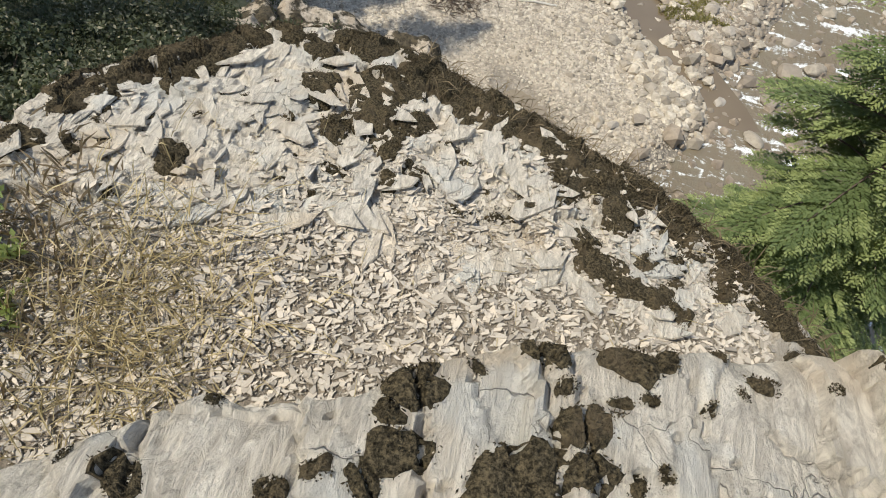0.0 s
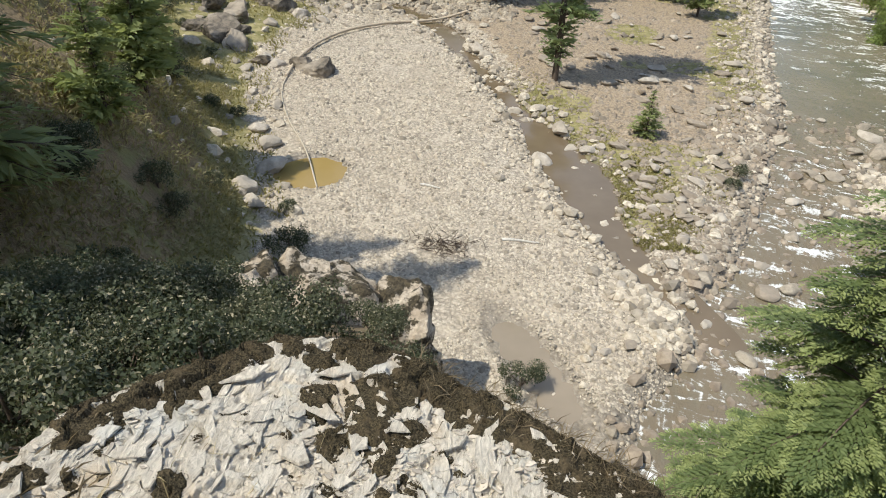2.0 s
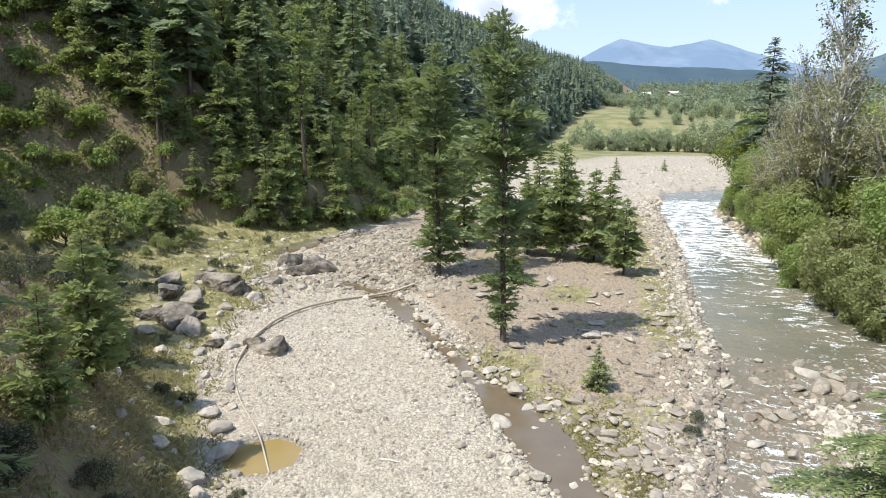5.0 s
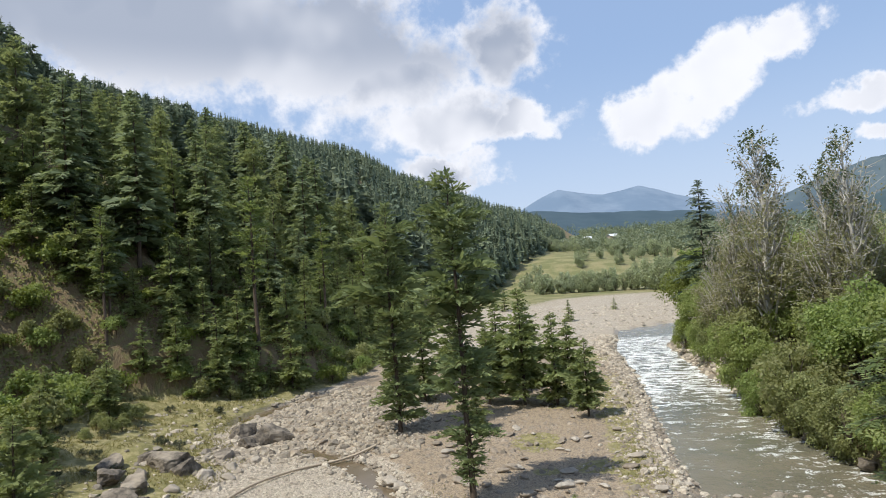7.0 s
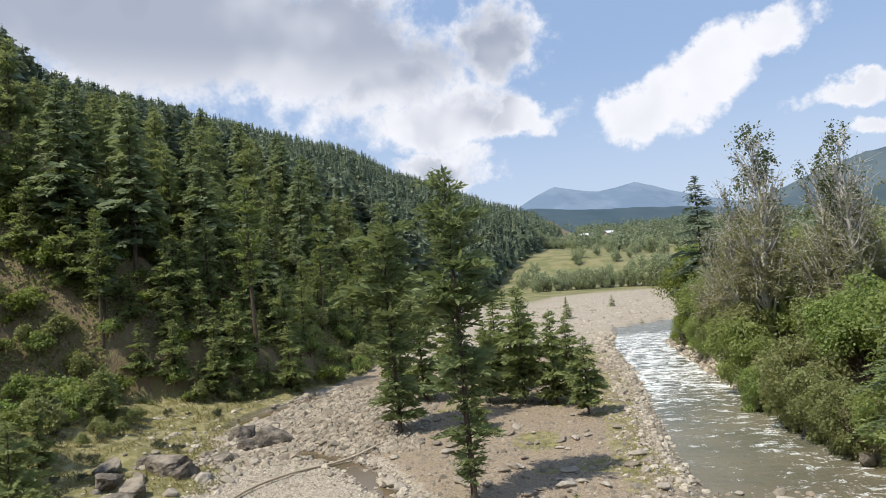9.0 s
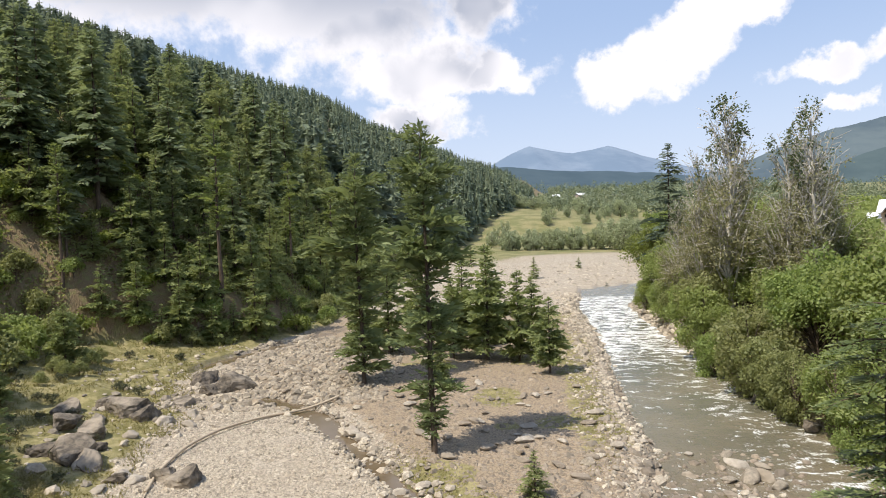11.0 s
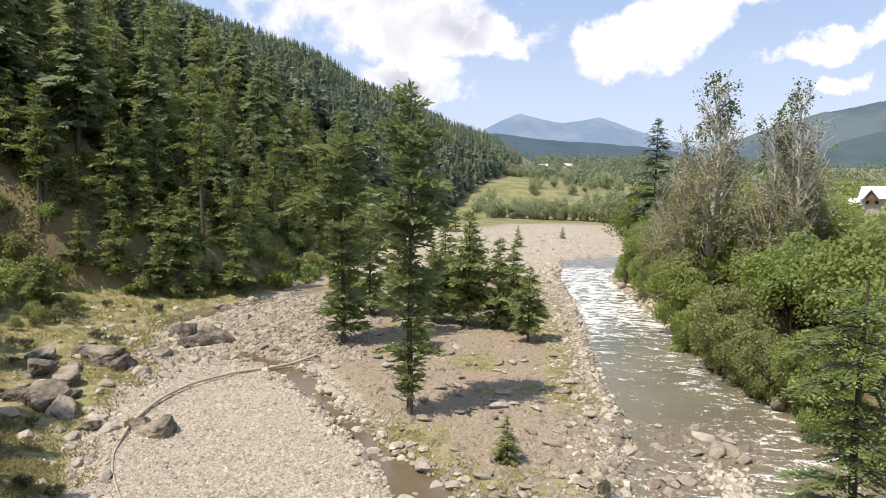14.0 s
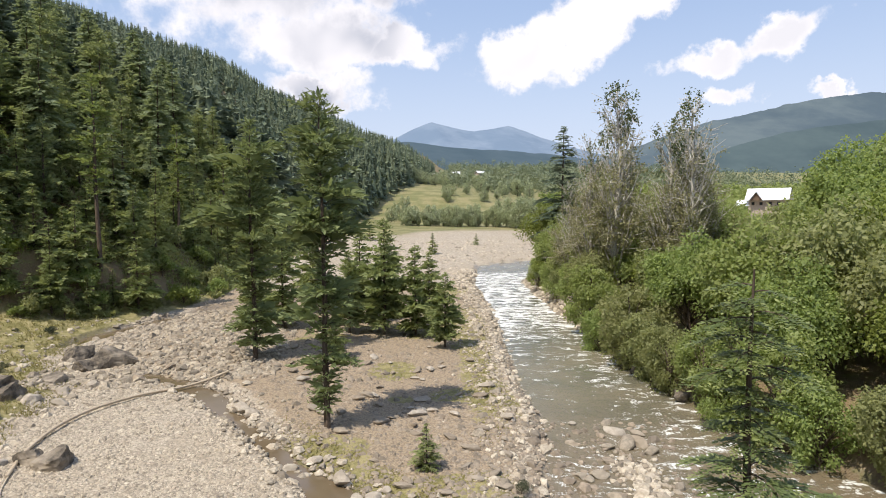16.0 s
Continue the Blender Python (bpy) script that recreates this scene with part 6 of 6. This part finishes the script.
def make_spruce():
    """The spruce that grows up beside the rock, seen from its own height."""
    rng = np.random.default_rng(87)
    h, r = 12.2, 2.9
    wood, B, W, L = Soup(), [], [], []
    zs = np.linspace(0, h, 12)
    tube(wood, np.column_stack([.03 * np.sin(zs), .03 * np.cos(zs * 1.3), zs]), .15 * (1 - zs / h) ** .9 + .012, 9)
    tips = []
    for w in range(112):
        f = .12 + .87 * (w / 112) ** .9
        a = w * 2.4 + rng.uniform(-.4, .4)
        n = (r * (1 - f) ** .72 + .12) * rng.uniform(.75, 1.2)
        if .79 < f < .885:
            n *= .4
        elif f >= .885:
            n *= 1.2
        d = np.array([math.cos(a), math.sin(a), 0])
        t = np.linspace(0, 1, 7)
        rise = .34 * t - .50 * t ** 2
        pts = d[None] * (n * t)[:, None] + np.array([0, 0, 1.0]) * (f * h + n * rise)[:, None]
        tube(wood, pts, np.linspace(.022 * (1.25 - f) + .006, .003, 7), 4)
        side = np.array([-d[1], d[0], 0])
        for u in np.append(np.arange(.14, 1.0, .085 / max(n, .3)), 1.0):
            p0 = np.array([np.interp(u, t, pts[:, i]) for i in range(3)])
            for sg in (-1, 1) if u < 1 else (0,):
                m = n * .44 * (1.06 - u) + .16
                w2 = d * (.75 if sg else 1.0) + side * sg * rng.uniform(.6, .95) + np.array([0, 0, rng.uniform(-.28, .12)])
                w2 /= np.linalg.norm(w2)
                k = max(5, int(m / .020))
                s = np.linspace(.04, 1, k)
                q = p0[None] + w2[None] * (m * s)[:, None] - np.array([0, 0, 1.0]) * (m * .30 * s ** 2)[:, None]
                across = np.cross(w2, (0, 0, 1.0))
                comb = np.where(np.arange(k) % 2, 1.0, -1.0)[:, None] * across[None]
                B.append(q)
                W.append(w2[None] * .75 + comb * rng.uniform(.5, .9, (k, 1)) + rng.normal(0, .12, (k, 3)))
                L.append(rng.uniform(.055, .095, k) * (1.15 - .35 * s))
                tips.append(s > .62)
    B, W, L, tips = np.concatenate(B), np.concatenate(W), np.concatenate(L), np.concatenate(tips)
    face = np.array([0, 0, 1.0]) + rng.normal(0, .22, B.shape)
    root = new("spruce_tree")
    for name, mask, mat in (("crown", ~tips, M_SPRUCE), ("new_growth", tips, M_SPRUCE_TIP)):
        v, q = pads(B[mask], W[mask], face[mask], L[mask] * 1.3, L[mask] * .27, rng, .05)
        solid(name, v, q, mat, root)
    x, y = 5.55, 7.0
    root.matrix_basis = pose(x, y, -1.0)
    solid("trunk", *wood.arrays(), M_BARK, root, True)
    tagged(root, "bright green spruce growing up beside the cliff", "spruce")


make_spruce()


# ---- the far bank ----
def make_right_bank():
    rng = np.random.default_rng(95)
    big = [broadleaf(320 + i, 10, 4.0, 46, 8200, m, .28, stem=.10) for i, m in enumerate((M_LEAF, M_LEAF_OLIVE, M_LEAF, M_LEAF_BRIGHT))]
    low = [broadleaf(330 + i, 7.6, 2.6, 34, 7600, m, .20, "riverside_tree", stem=.02) for i, m in enumerate((M_LEAF, M_LEAF_OLIVE, M_LEAF, M_LEAF_BRIGHT))]

    def fit(x, y, s, h):
        """Trees before the house stay low enough to leave it in sight."""
        return min(s, (13.4 - height(x, y)) / h) if .66 < x / y < .93 and y < 165 else s
    lab, lab2 = "leafy broadleaf tree on the far river bank", "dense green riverside tree overhanging the water"
    for y in np.arange(17, 88, 3.0):
        x = float(river_right(y)) + rng.uniform(-1.3, .7) + 1.4 * smooth(50, 62, y)
        plant(low[int(rng.choice(4, p=[.36, .34, .18, .12]))], x, y, rng.uniform(.6, 1.2) * (1 - .3 * smooth(60, 75, y)), rng.uniform(0, 6.28), lab2, "riverside tree", "river edge trees", .8)
    for y in np.arange(18, 92, 3.9):
        for row, s0 in ((4.6, .88), (9.0, 1.02), (14.0, 1.05), (20.5, 1.1)):
            x = float(river_right(y)) + row + rng.uniform(-1.4, 1.4)
            yy = y + rng.uniform(-1.6, 1.6)
            s = s0 * rng.uniform(.8, 1.2) * (1.2 if yy < 40 and row > 12 else 1)
            if 45 < yy < 76 and row < 12:
                s = rng.uniform(.6, .92)
            if yy > 84 and row > 16:
                continue
            s = fit(x, yy, s, 10)
            if s < .3:
                continue
            plant(big[int(rng.choice(4, p=[.34, .26, .24, .16]))], x, yy, s, rng.uniform(0, 6.28), lab, "broadleaf tree", "far bank trees", .3)
    for x, y, s in [(33, 66, 1.0), (32, 71, .9), (37, 74, .9), (39.5, 57, .9), (38, 62, 1.1), (35.5, 63, 1.1), (36.5, 60.5, 1.0)]:
        plant(big[0 if int(x) % 3 == 0 else 1], x, y, s, x, lab, "broadleaf tree", "far bank trees", .3)
    pops = [poplar(340 + i, 21, 4.6, M_POPLAR) for i in range(3)]
    lab = "tall half-bare poplar with pale trunk and sparse leaves"
    for i, (x, y, s, lean) in enumerate([(30.0, 57.8, 1.02, 0), (28.6, 60.6, .80, -.04), (33.9, 51.6, .90, .05), (32.6, 52.8, .82, .0), (35.8, 53.6, .82, .06), (33.0, 64.5, .88, 0), (29.3, 67, .60, -.05), (38.5, 56.5, .62, .05)]):
        plant(pops[i % 3], x, y, s, i * 1.9, lab, "poplar", "poplars", .3, (0, lean))
    pale = bush(338, 2.4, 1.8, 1600, M_WILLOW, .2)
    for x, y, s in [(31.0, 80, .9), (31.5, 83, 1.0), (30.6, 76.5, .8), (32.6, 86.5, .9), (30.2, 73.6, .6)]:
        plant(pale, x, y, s, y, "pale grey-green bush on the stony bend", "bush", "bend bushes", .2)
    drop_thing(pale)
    ced = conifer(350, 19, 4.4, 30, 7, M_FARFOREST, bare=.10, droop=.22, rise=.2, step=.5, taper=.62, name="cedar_tree")
    plant(ced, 35.2, 84, 1.1, .3, "dark conical cedar behind the poplars", "cedar", "", .3)
    plant(ced, 66, 52, .8, .9, "dark conical cedar among broadleaf trees", "cedar", "", .3)
    plant(ced, 46, 38, .72, 2.2, "dark conical cedar among broadleaf trees", "cedar", "", .3)
    for x, y, s in [(62, 58, 1.5), (68, 60, 1.65), (66, 66, 1.6), (73, 64, 1.75), (60, 52, 1.3), (78, 70, 1.8), (56, 46, 1.15), (72, 56, 1.6), (80, 62, 1.8)]:
        plant(big[int(x) % 3], x, y, s, x, lab, "broadleaf tree", "far bank trees", .3)
    tall = [broadleaf(355 + i, 15, 3.0, 34, 2600, M_LEAF, .5, "row_tree") for i in range(2)]
    for i in range(10):
        plant(tall[i % 2], 66 + i * 3.6 + rng.uniform(-1, 1), 168 + i * 4 + rng.uniform(-3, 3), rng.uniform(.9, 1.15), i, "dark green row tree at the field end", "row tree", "field row trees", .3)
    for src in big + low + pops + [ced] + tall:
        drop_thing(src)


def make_far_fields():
    rng = np.random.default_rng(97)
    wil = [broadleaf(360 + i, 12, 4.2, 34, 2300, M_WILLOW, .5, "willow_tree", stem=.0) for i in range(3)]
    lab = "pale grey-green willow along the field edge"
    for i in range(28):
        t = i / 27
        plant(wil[i % 3], 37 + 36 * t + rng.uniform(-1.5, 1.5), 246 - 12 * t + rng.uniform(-3, 3), rng.uniform(.5, .85), i * 1.1, lab, "willow", "field willows", .3)
    for i in range(7):
        plant(wil[i % 3], 79 + rng.uniform(-6, 9), 224 + rng.uniform(-8, 8), rng.uniform(.8, 1.15), i * 1.7, lab, "willow", "field willows", .3)
    for i in range(26):
        plant(wil[i % 3], rng.uniform(24, 112), rng.uniform(268, 345), rng.uniform(.4, .8), i * 2.1, lab, "willow", "field willows", .3)
    for i in range(26):
        plant(wil[i % 3], rng.uniform(5, 150), rng.uniform(330, 420) + 30, rng.uniform(.7, 1.2), i * 1.7, lab, "willow", "field willows", .3)
    for src in wil:
        drop_thing(src)
    for name, mat, n, x0, x1, y0, y1, hh, lab in [("far_orchard_trees", M_ORCHARD, 1500, -40, 420, 400, 900, 11, "pale far orchard trees on the rising valley side"),
                                                  ("far_bank_forest", M_LEAF, 1900, 62, 420, 96, 420, 10, "broad green tree belt beyond the far bank"),
                                                  ("far_dark_trees", M_FARFOREST, 620, -160, 560, 560, 1080, 15, "dark far conifers scattered over the valley side")]:
        B, W, L, F = [], [], [], []
        for _ in range(n):
            x, y = rng.uniform(x0, x1), rng.uniform(y0, y1)
            z, s = height(x, y), rng.uniform(.6, 1.25)
            if name == "far_bank_forest":
                if x < y * .30 + 28 or (.66 < x / y < .93 and y < 185) or not .48 < x / y < 1.35:
                    continue
            if x < float(hill_foot(y)) + 8:
                continue
            k = 60 if y > 300 else 130
            e = rng.normal(size=(k, 3)) + np.array([0, 0, .3])
            e /= np.linalg.norm(e, axis=1)[:, None]
            lump = 1 + .3 * np.sin(e[:, 0] * 4 + x) * np.cos(e[:, 1] * 4 + y)
            B.append(np.array([x, y, z + hh * s * .5]) + e * np.array([.36, .36, .48]) * (hh * s * lump * rng.uniform(.6, 1.05, k))[:, None])
            W.append(rng.normal(0, 1, (k, 3)) - np.array([0, 0, .3]))
            F.append(e + np.array([0, 0, .3]) + rng.normal(0, .35, (k, 3)))
            L.append(rng.uniform(1.2, 2.2, k) * s * (1 if y > 300 else .7))
        B, W, L, F = (np.concatenate(q) for q in (B, W, L, F))
        v, q = pads(B, W, F, L, L * .4, rng, .1)
        tagged(solid(name, v, q, mat), lab, "trees", kind="stuff")
    # the far end of the forest hill, one mesh
    crown = Soup()
    for _ in range(3000):
        y = rng.uniform(240, 660)
        e = 330 * rng.random() ** 1.5 + 1
        x = float(hill_foot(y)) - e
        z, s = height(x, y), rng.uniform(.7, 1.2)
        s = under(x, y, s, 17, .3, rng)
        v, q, tri = far_conifer(rng, 17 * s, rng.uniform(2.8, 4.2) * s, 62)
        start = crown.n
        crown.put(v + np.array([x, y, z - .3]), q)
        crown.f.setdefault(3, []).append(tri + start)
    tagged(solid("far_hill_forest", *crown.arrays(), M_FARFOREST), "dark conifer forest on the far hillside", "forest", kind="stuff")


# Aerial haze painted in: bluish tones, most of them shown by a glow.
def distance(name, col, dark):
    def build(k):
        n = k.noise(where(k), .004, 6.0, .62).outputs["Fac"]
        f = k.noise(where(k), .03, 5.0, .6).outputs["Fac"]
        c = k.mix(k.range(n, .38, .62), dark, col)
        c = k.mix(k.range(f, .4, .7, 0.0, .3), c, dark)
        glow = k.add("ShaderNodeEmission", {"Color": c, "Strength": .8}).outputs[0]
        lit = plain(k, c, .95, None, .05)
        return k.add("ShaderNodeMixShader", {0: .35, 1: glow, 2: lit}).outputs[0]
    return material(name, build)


def make_mountains():
    def ridge(name, y0, xs, hs, mat, lab, depth, rough):
        x = np.linspace(xs[0], xs[-1], 260)
        t = np.linspace(0, 1, 26)
        top = np.interp(x, xs, hs) + rough * fbm(x * .012, x * 0, len(name), 5) + rough * .25 * fbm(x * .09, x * 0, 5, 3)
        gx = np.repeat(x[None], 26, 0)
        gy = y0 - depth * (1 - t)[:, None] + np.zeros_like(gx) + depth * .12 * fbm(gx * .006, t[:, None] * 3, 13, 4)
        gz = top[None] * (t[:, None] ** .9) - 30 * (1 - t[:, None]) + rough * 2.0 * fbm(gx * .008, t[:, None] * 4 + gx * .002, 17, 4) * (t * (1 - t) * 4)[:, None]
        tagged(solid(name, np.stack([gx, gy, gz], -1).reshape(-1, 3), grid_faces(*gx.shape), mat, soft=True), lab, "mountain", kind="structure")
    # painted haze, paler and bluer the farther the ridge stands
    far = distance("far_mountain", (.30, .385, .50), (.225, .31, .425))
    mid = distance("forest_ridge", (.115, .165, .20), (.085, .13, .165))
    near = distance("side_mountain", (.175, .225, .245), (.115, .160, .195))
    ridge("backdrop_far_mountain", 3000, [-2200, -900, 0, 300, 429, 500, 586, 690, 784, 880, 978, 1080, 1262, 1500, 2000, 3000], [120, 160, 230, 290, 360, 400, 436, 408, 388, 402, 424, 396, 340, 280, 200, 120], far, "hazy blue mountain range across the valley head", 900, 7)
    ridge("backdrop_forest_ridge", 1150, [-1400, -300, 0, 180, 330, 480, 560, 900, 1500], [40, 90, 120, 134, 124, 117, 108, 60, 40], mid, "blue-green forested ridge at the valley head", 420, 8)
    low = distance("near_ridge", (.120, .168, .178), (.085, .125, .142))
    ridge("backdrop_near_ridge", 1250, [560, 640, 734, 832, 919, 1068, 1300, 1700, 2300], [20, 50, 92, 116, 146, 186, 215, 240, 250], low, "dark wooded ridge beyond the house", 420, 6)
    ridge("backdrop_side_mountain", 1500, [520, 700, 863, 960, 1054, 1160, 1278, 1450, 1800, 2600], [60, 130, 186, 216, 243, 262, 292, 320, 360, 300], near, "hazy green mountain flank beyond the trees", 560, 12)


def paint(name, col, rough, grain):
    def build(k):
        n = k.noise(where(k), grain, 5.0, .6).outputs["Fac"]
        return plain(k, k.mix(k.range(n, .3, .7), (col[0] * .8, col[1] * .8, col[2] * .8), col), rough, k.bump(n, .15, .01), .3)
    return material(name, build)


def make_house():
    roof_m, wall_m, dark_m, wood_m = paint("white_roof", (.78, .80, .82), .45, 2.0), paint("house_wall", (.42, .36, .29), .85, 3.0), paint("window_glass", (.03, .035, .04), .2, 1.0), paint("house_timber", (.16, .11, .075), .8, 5.0)
    root = new("house")
    z0 = height(134, 172)
    root.matrix_basis = pose(138.5, 170, z0 + (13.2 - z0) * .26 + 1.4, 0, 0, -48) @ Matrix.Scale(.74, 4)

    def box(bm, x0, x1, y0, y1, a, b):
        m = bmesh.ops.create_cube(bm, size=1)
        bmesh.ops.scale(bm, vec=(x1 - x0, y1 - y0, b - a), verts=m["verts"])
        bmesh.ops.translate(bm, vec=((x0 + x1) / 2, (y0 + y1) / 2, (a + b) / 2), verts=m["verts"])
    top = 13.2 - z0
    bm = bmesh.new()
    box(bm, -7, 7, -4.5, 4.5, -7, top)
    part("wall", bm, wall_m, root)

    def gable(name, x0, x1, y0, y1, e, p, t=.22):
        v, f = [], []
        for off in (0, t):
            v += [(x0, y0, e + off), (x1, y0, e + off), (x1, (y0 + y1) / 2, p + off), (x0, (y0 + y1) / 2, p + off), (x0, y1, e + off), (x1, y1, e + off)]
        q = [(6, 7, 8, 9), (9, 8, 11, 10), (0, 3, 2, 1), (3, 4, 5, 2), (0, 1, 7, 6), (4, 10, 11, 5), (0, 6, 9, 3), (3, 9, 10, 4), (1, 2, 8, 7), (2, 5, 11, 8)]
        return solid(name, np.array(v), np.array(q), roof_m, root)
    gable("roof", -8.2, 8.2, -6.0, 6.0, top - .2, top + 4.6)
    # cross gable over the porch
    v = np.array([(-6.4, -7.4, top - .4), (-1.0, -7.4, top - .4), (-3.7, -7.4, top + 3.2), (-6.4, -1, top - .4), (-1.0, -1, top - .4), (-3.7, -1, top + 3.2)])
    v2 = np.concatenate([v, v + np.array([0, 0, .2])])
    solid("porch_roof", v2, np.array([(6, 8, 11, 9), (8, 7, 10, 11), (0, 3, 5, 2), (2, 5, 4, 1), (0, 2, 8, 6), (2, 1, 7, 8), (0, 6, 9, 3), (1, 4, 10, 7)]), roof_m, root)
    solid("gable_board", np.array([(-6.0, -6.6, top - .3), (-1.4, -6.6, top - .3), (-3.7, -6.6, top + 2.7), (-6.0, -6.4, top - .3), (-1.4, -6.4, top - .3), (-3.7, -6.4, top + 2.7)]), [np.array([(0, 1, 2), (5, 4, 3)]), np.array([(0, 3, 4, 1), (1, 4, 5, 2), (2, 5, 3, 0)])], wood_m, root)
    gable("lean_roof", -12.0, -6.6, -5.0, 3.0, top - 2.4, top - .2)
    for x in (-5.2, -2.2, 1.2, 4.2):
        bm = bmesh.new()
        box(bm, x - .6, x + .6, -4.58, -4.46, top - 2.2, top - .9)
        w = part("window", bm, wood_m, root)
        bm = bmesh.new()
        box(bm, x - .5, x + .5, -4.62, -4.585, top - 2.1, top - 1.0)
        part("pane", bm, dark_m, w)
    tagged(root, "white-roofed timber house among the far trees", "house")
    for i, (x, y, s) in enumerate([(150, 640, 4), (182, 660, 5), (215, 640, 4), (120, 600, 3.6), (235, 600, 4), (262, 560, 3.6)]):
        h = new("far_house")
        h.matrix_basis = pose(x, y, height(x, y), 0, 0, 20 * i)
        bm = bmesh.new()
        box(bm, -s, s, -s * .6, s * .6, -2, 7)
        part("wall", bm, wall_m, h)
        v = np.array([(-s - .7, -s * .8, 6.8), (s + .7, -s * .8, 6.8), (s + .7, 0, 9.2), (-s - .7, 0, 9.2), (-s - .7, s * .8, 6.8), (s + .7, s * .8, 6.8)])
        solid("roof", np.concatenate([v, v + np.array([0, 0, .3])]), np.array([(6, 7, 8, 9), (9, 8, 11, 10), (0, 3, 2, 1), (3, 4, 5, 2), (0, 1, 7, 6), (4, 10, 11, 5)]), roof_m, h)
        tagged(h, "tiny pale-roofed village house among far trees", "house", "village houses")


make_right_bank()
make_far_fields()
make_mountains()
make_house()


# ---- small things ----
def make_pipe():
    def pipe(name, pts, r, mat, lab):
        cu = bpy.data.curves.new(name, "CURVE")
        cu.dimensions, cu.bevel_depth, cu.bevel_resolution, cu.use_fill_caps = "3D", r, 3, True
        sp = cu.splines.new("BEZIER")
        sp.bezier_points.add(len(pts) - 1)
        for b, (x, y, lift) in zip(sp.bezier_points, pts):
            b.co = (x, y, max(height(x, y), float(valley(x, y)) - .15) + lift)
            b.handle_left_type = b.handle_right_type = "AUTO"
        ob = new(name, cu)
        cu.materials.append(mat)
        me = bpy.data.meshes.new_from_object(ob)
        bpy.data.objects.remove(ob)
        tagged(new(name, me), lab, "pipe")
    pipe("water_pipe", [(-13.2, 31.0, .1), (-13.5, 34.1, .14), (-12.7, 38.6, .2), (-10.7, 41.4, .2), (-7.2, 44.0, .3), (-5.4, 45.0, .3)], .085, paint("grey_pipe", (.46, .38, .28), .7, 9.0), "long grey-brown water pipe lying over gravel")
    pipe("hose", [(-7.9, 20.4, .03), (-9.3, 23.1, .05), (-11.3, 26.2, .06), (-12.8, 29.4, .06), (-13.2, 31.2, .08)], .035, paint("pale_hose", (.46, .40, .31), .6, 9.0), "thin pale hose leading into the pool")
    for x, y, a, n, r in [(-.5, 18.35, .08, 1.3, .06), (-4.0, 21.4, -.1, .8, .06)]:
        s = Soup()
        t = np.linspace(0, 1, 6)
        p = np.stack([x + n * t * math.cos(a), y + n * t * math.sin(a) + .04 * np.sin(t * 5), np.full(6, height(x, y) + r * .7)], -1)
        tube(s, p, r * (1 - .5 * t), 6)
        tagged(solid("driftwood", *s.arrays(), M_PALE_BARK, soft=True), "weathered driftwood log lying on the gravel", "driftwood", "driftwood logs")
    rng = np.random.default_rng(99)
    B = np.column_stack([rng.normal(-2.4, .55, 220), rng.normal(17.5, .28, 220)])
    B = np.column_stack([B, land(B[:, 0], B[:, 1]) + .02])
    v, q = blades(B, rng.normal(0, 1, (220, 3)) * np.array([1, .7, .25]) + np.array([0, 0, .15]), rng.uniform(.2, .7, 220), .018, rng)
    tagged(solid("brushwood", v, q, M_BARK), "dark heap of dead brushwood on gravel", "brushwood", kind="stuff")


make_pipe()
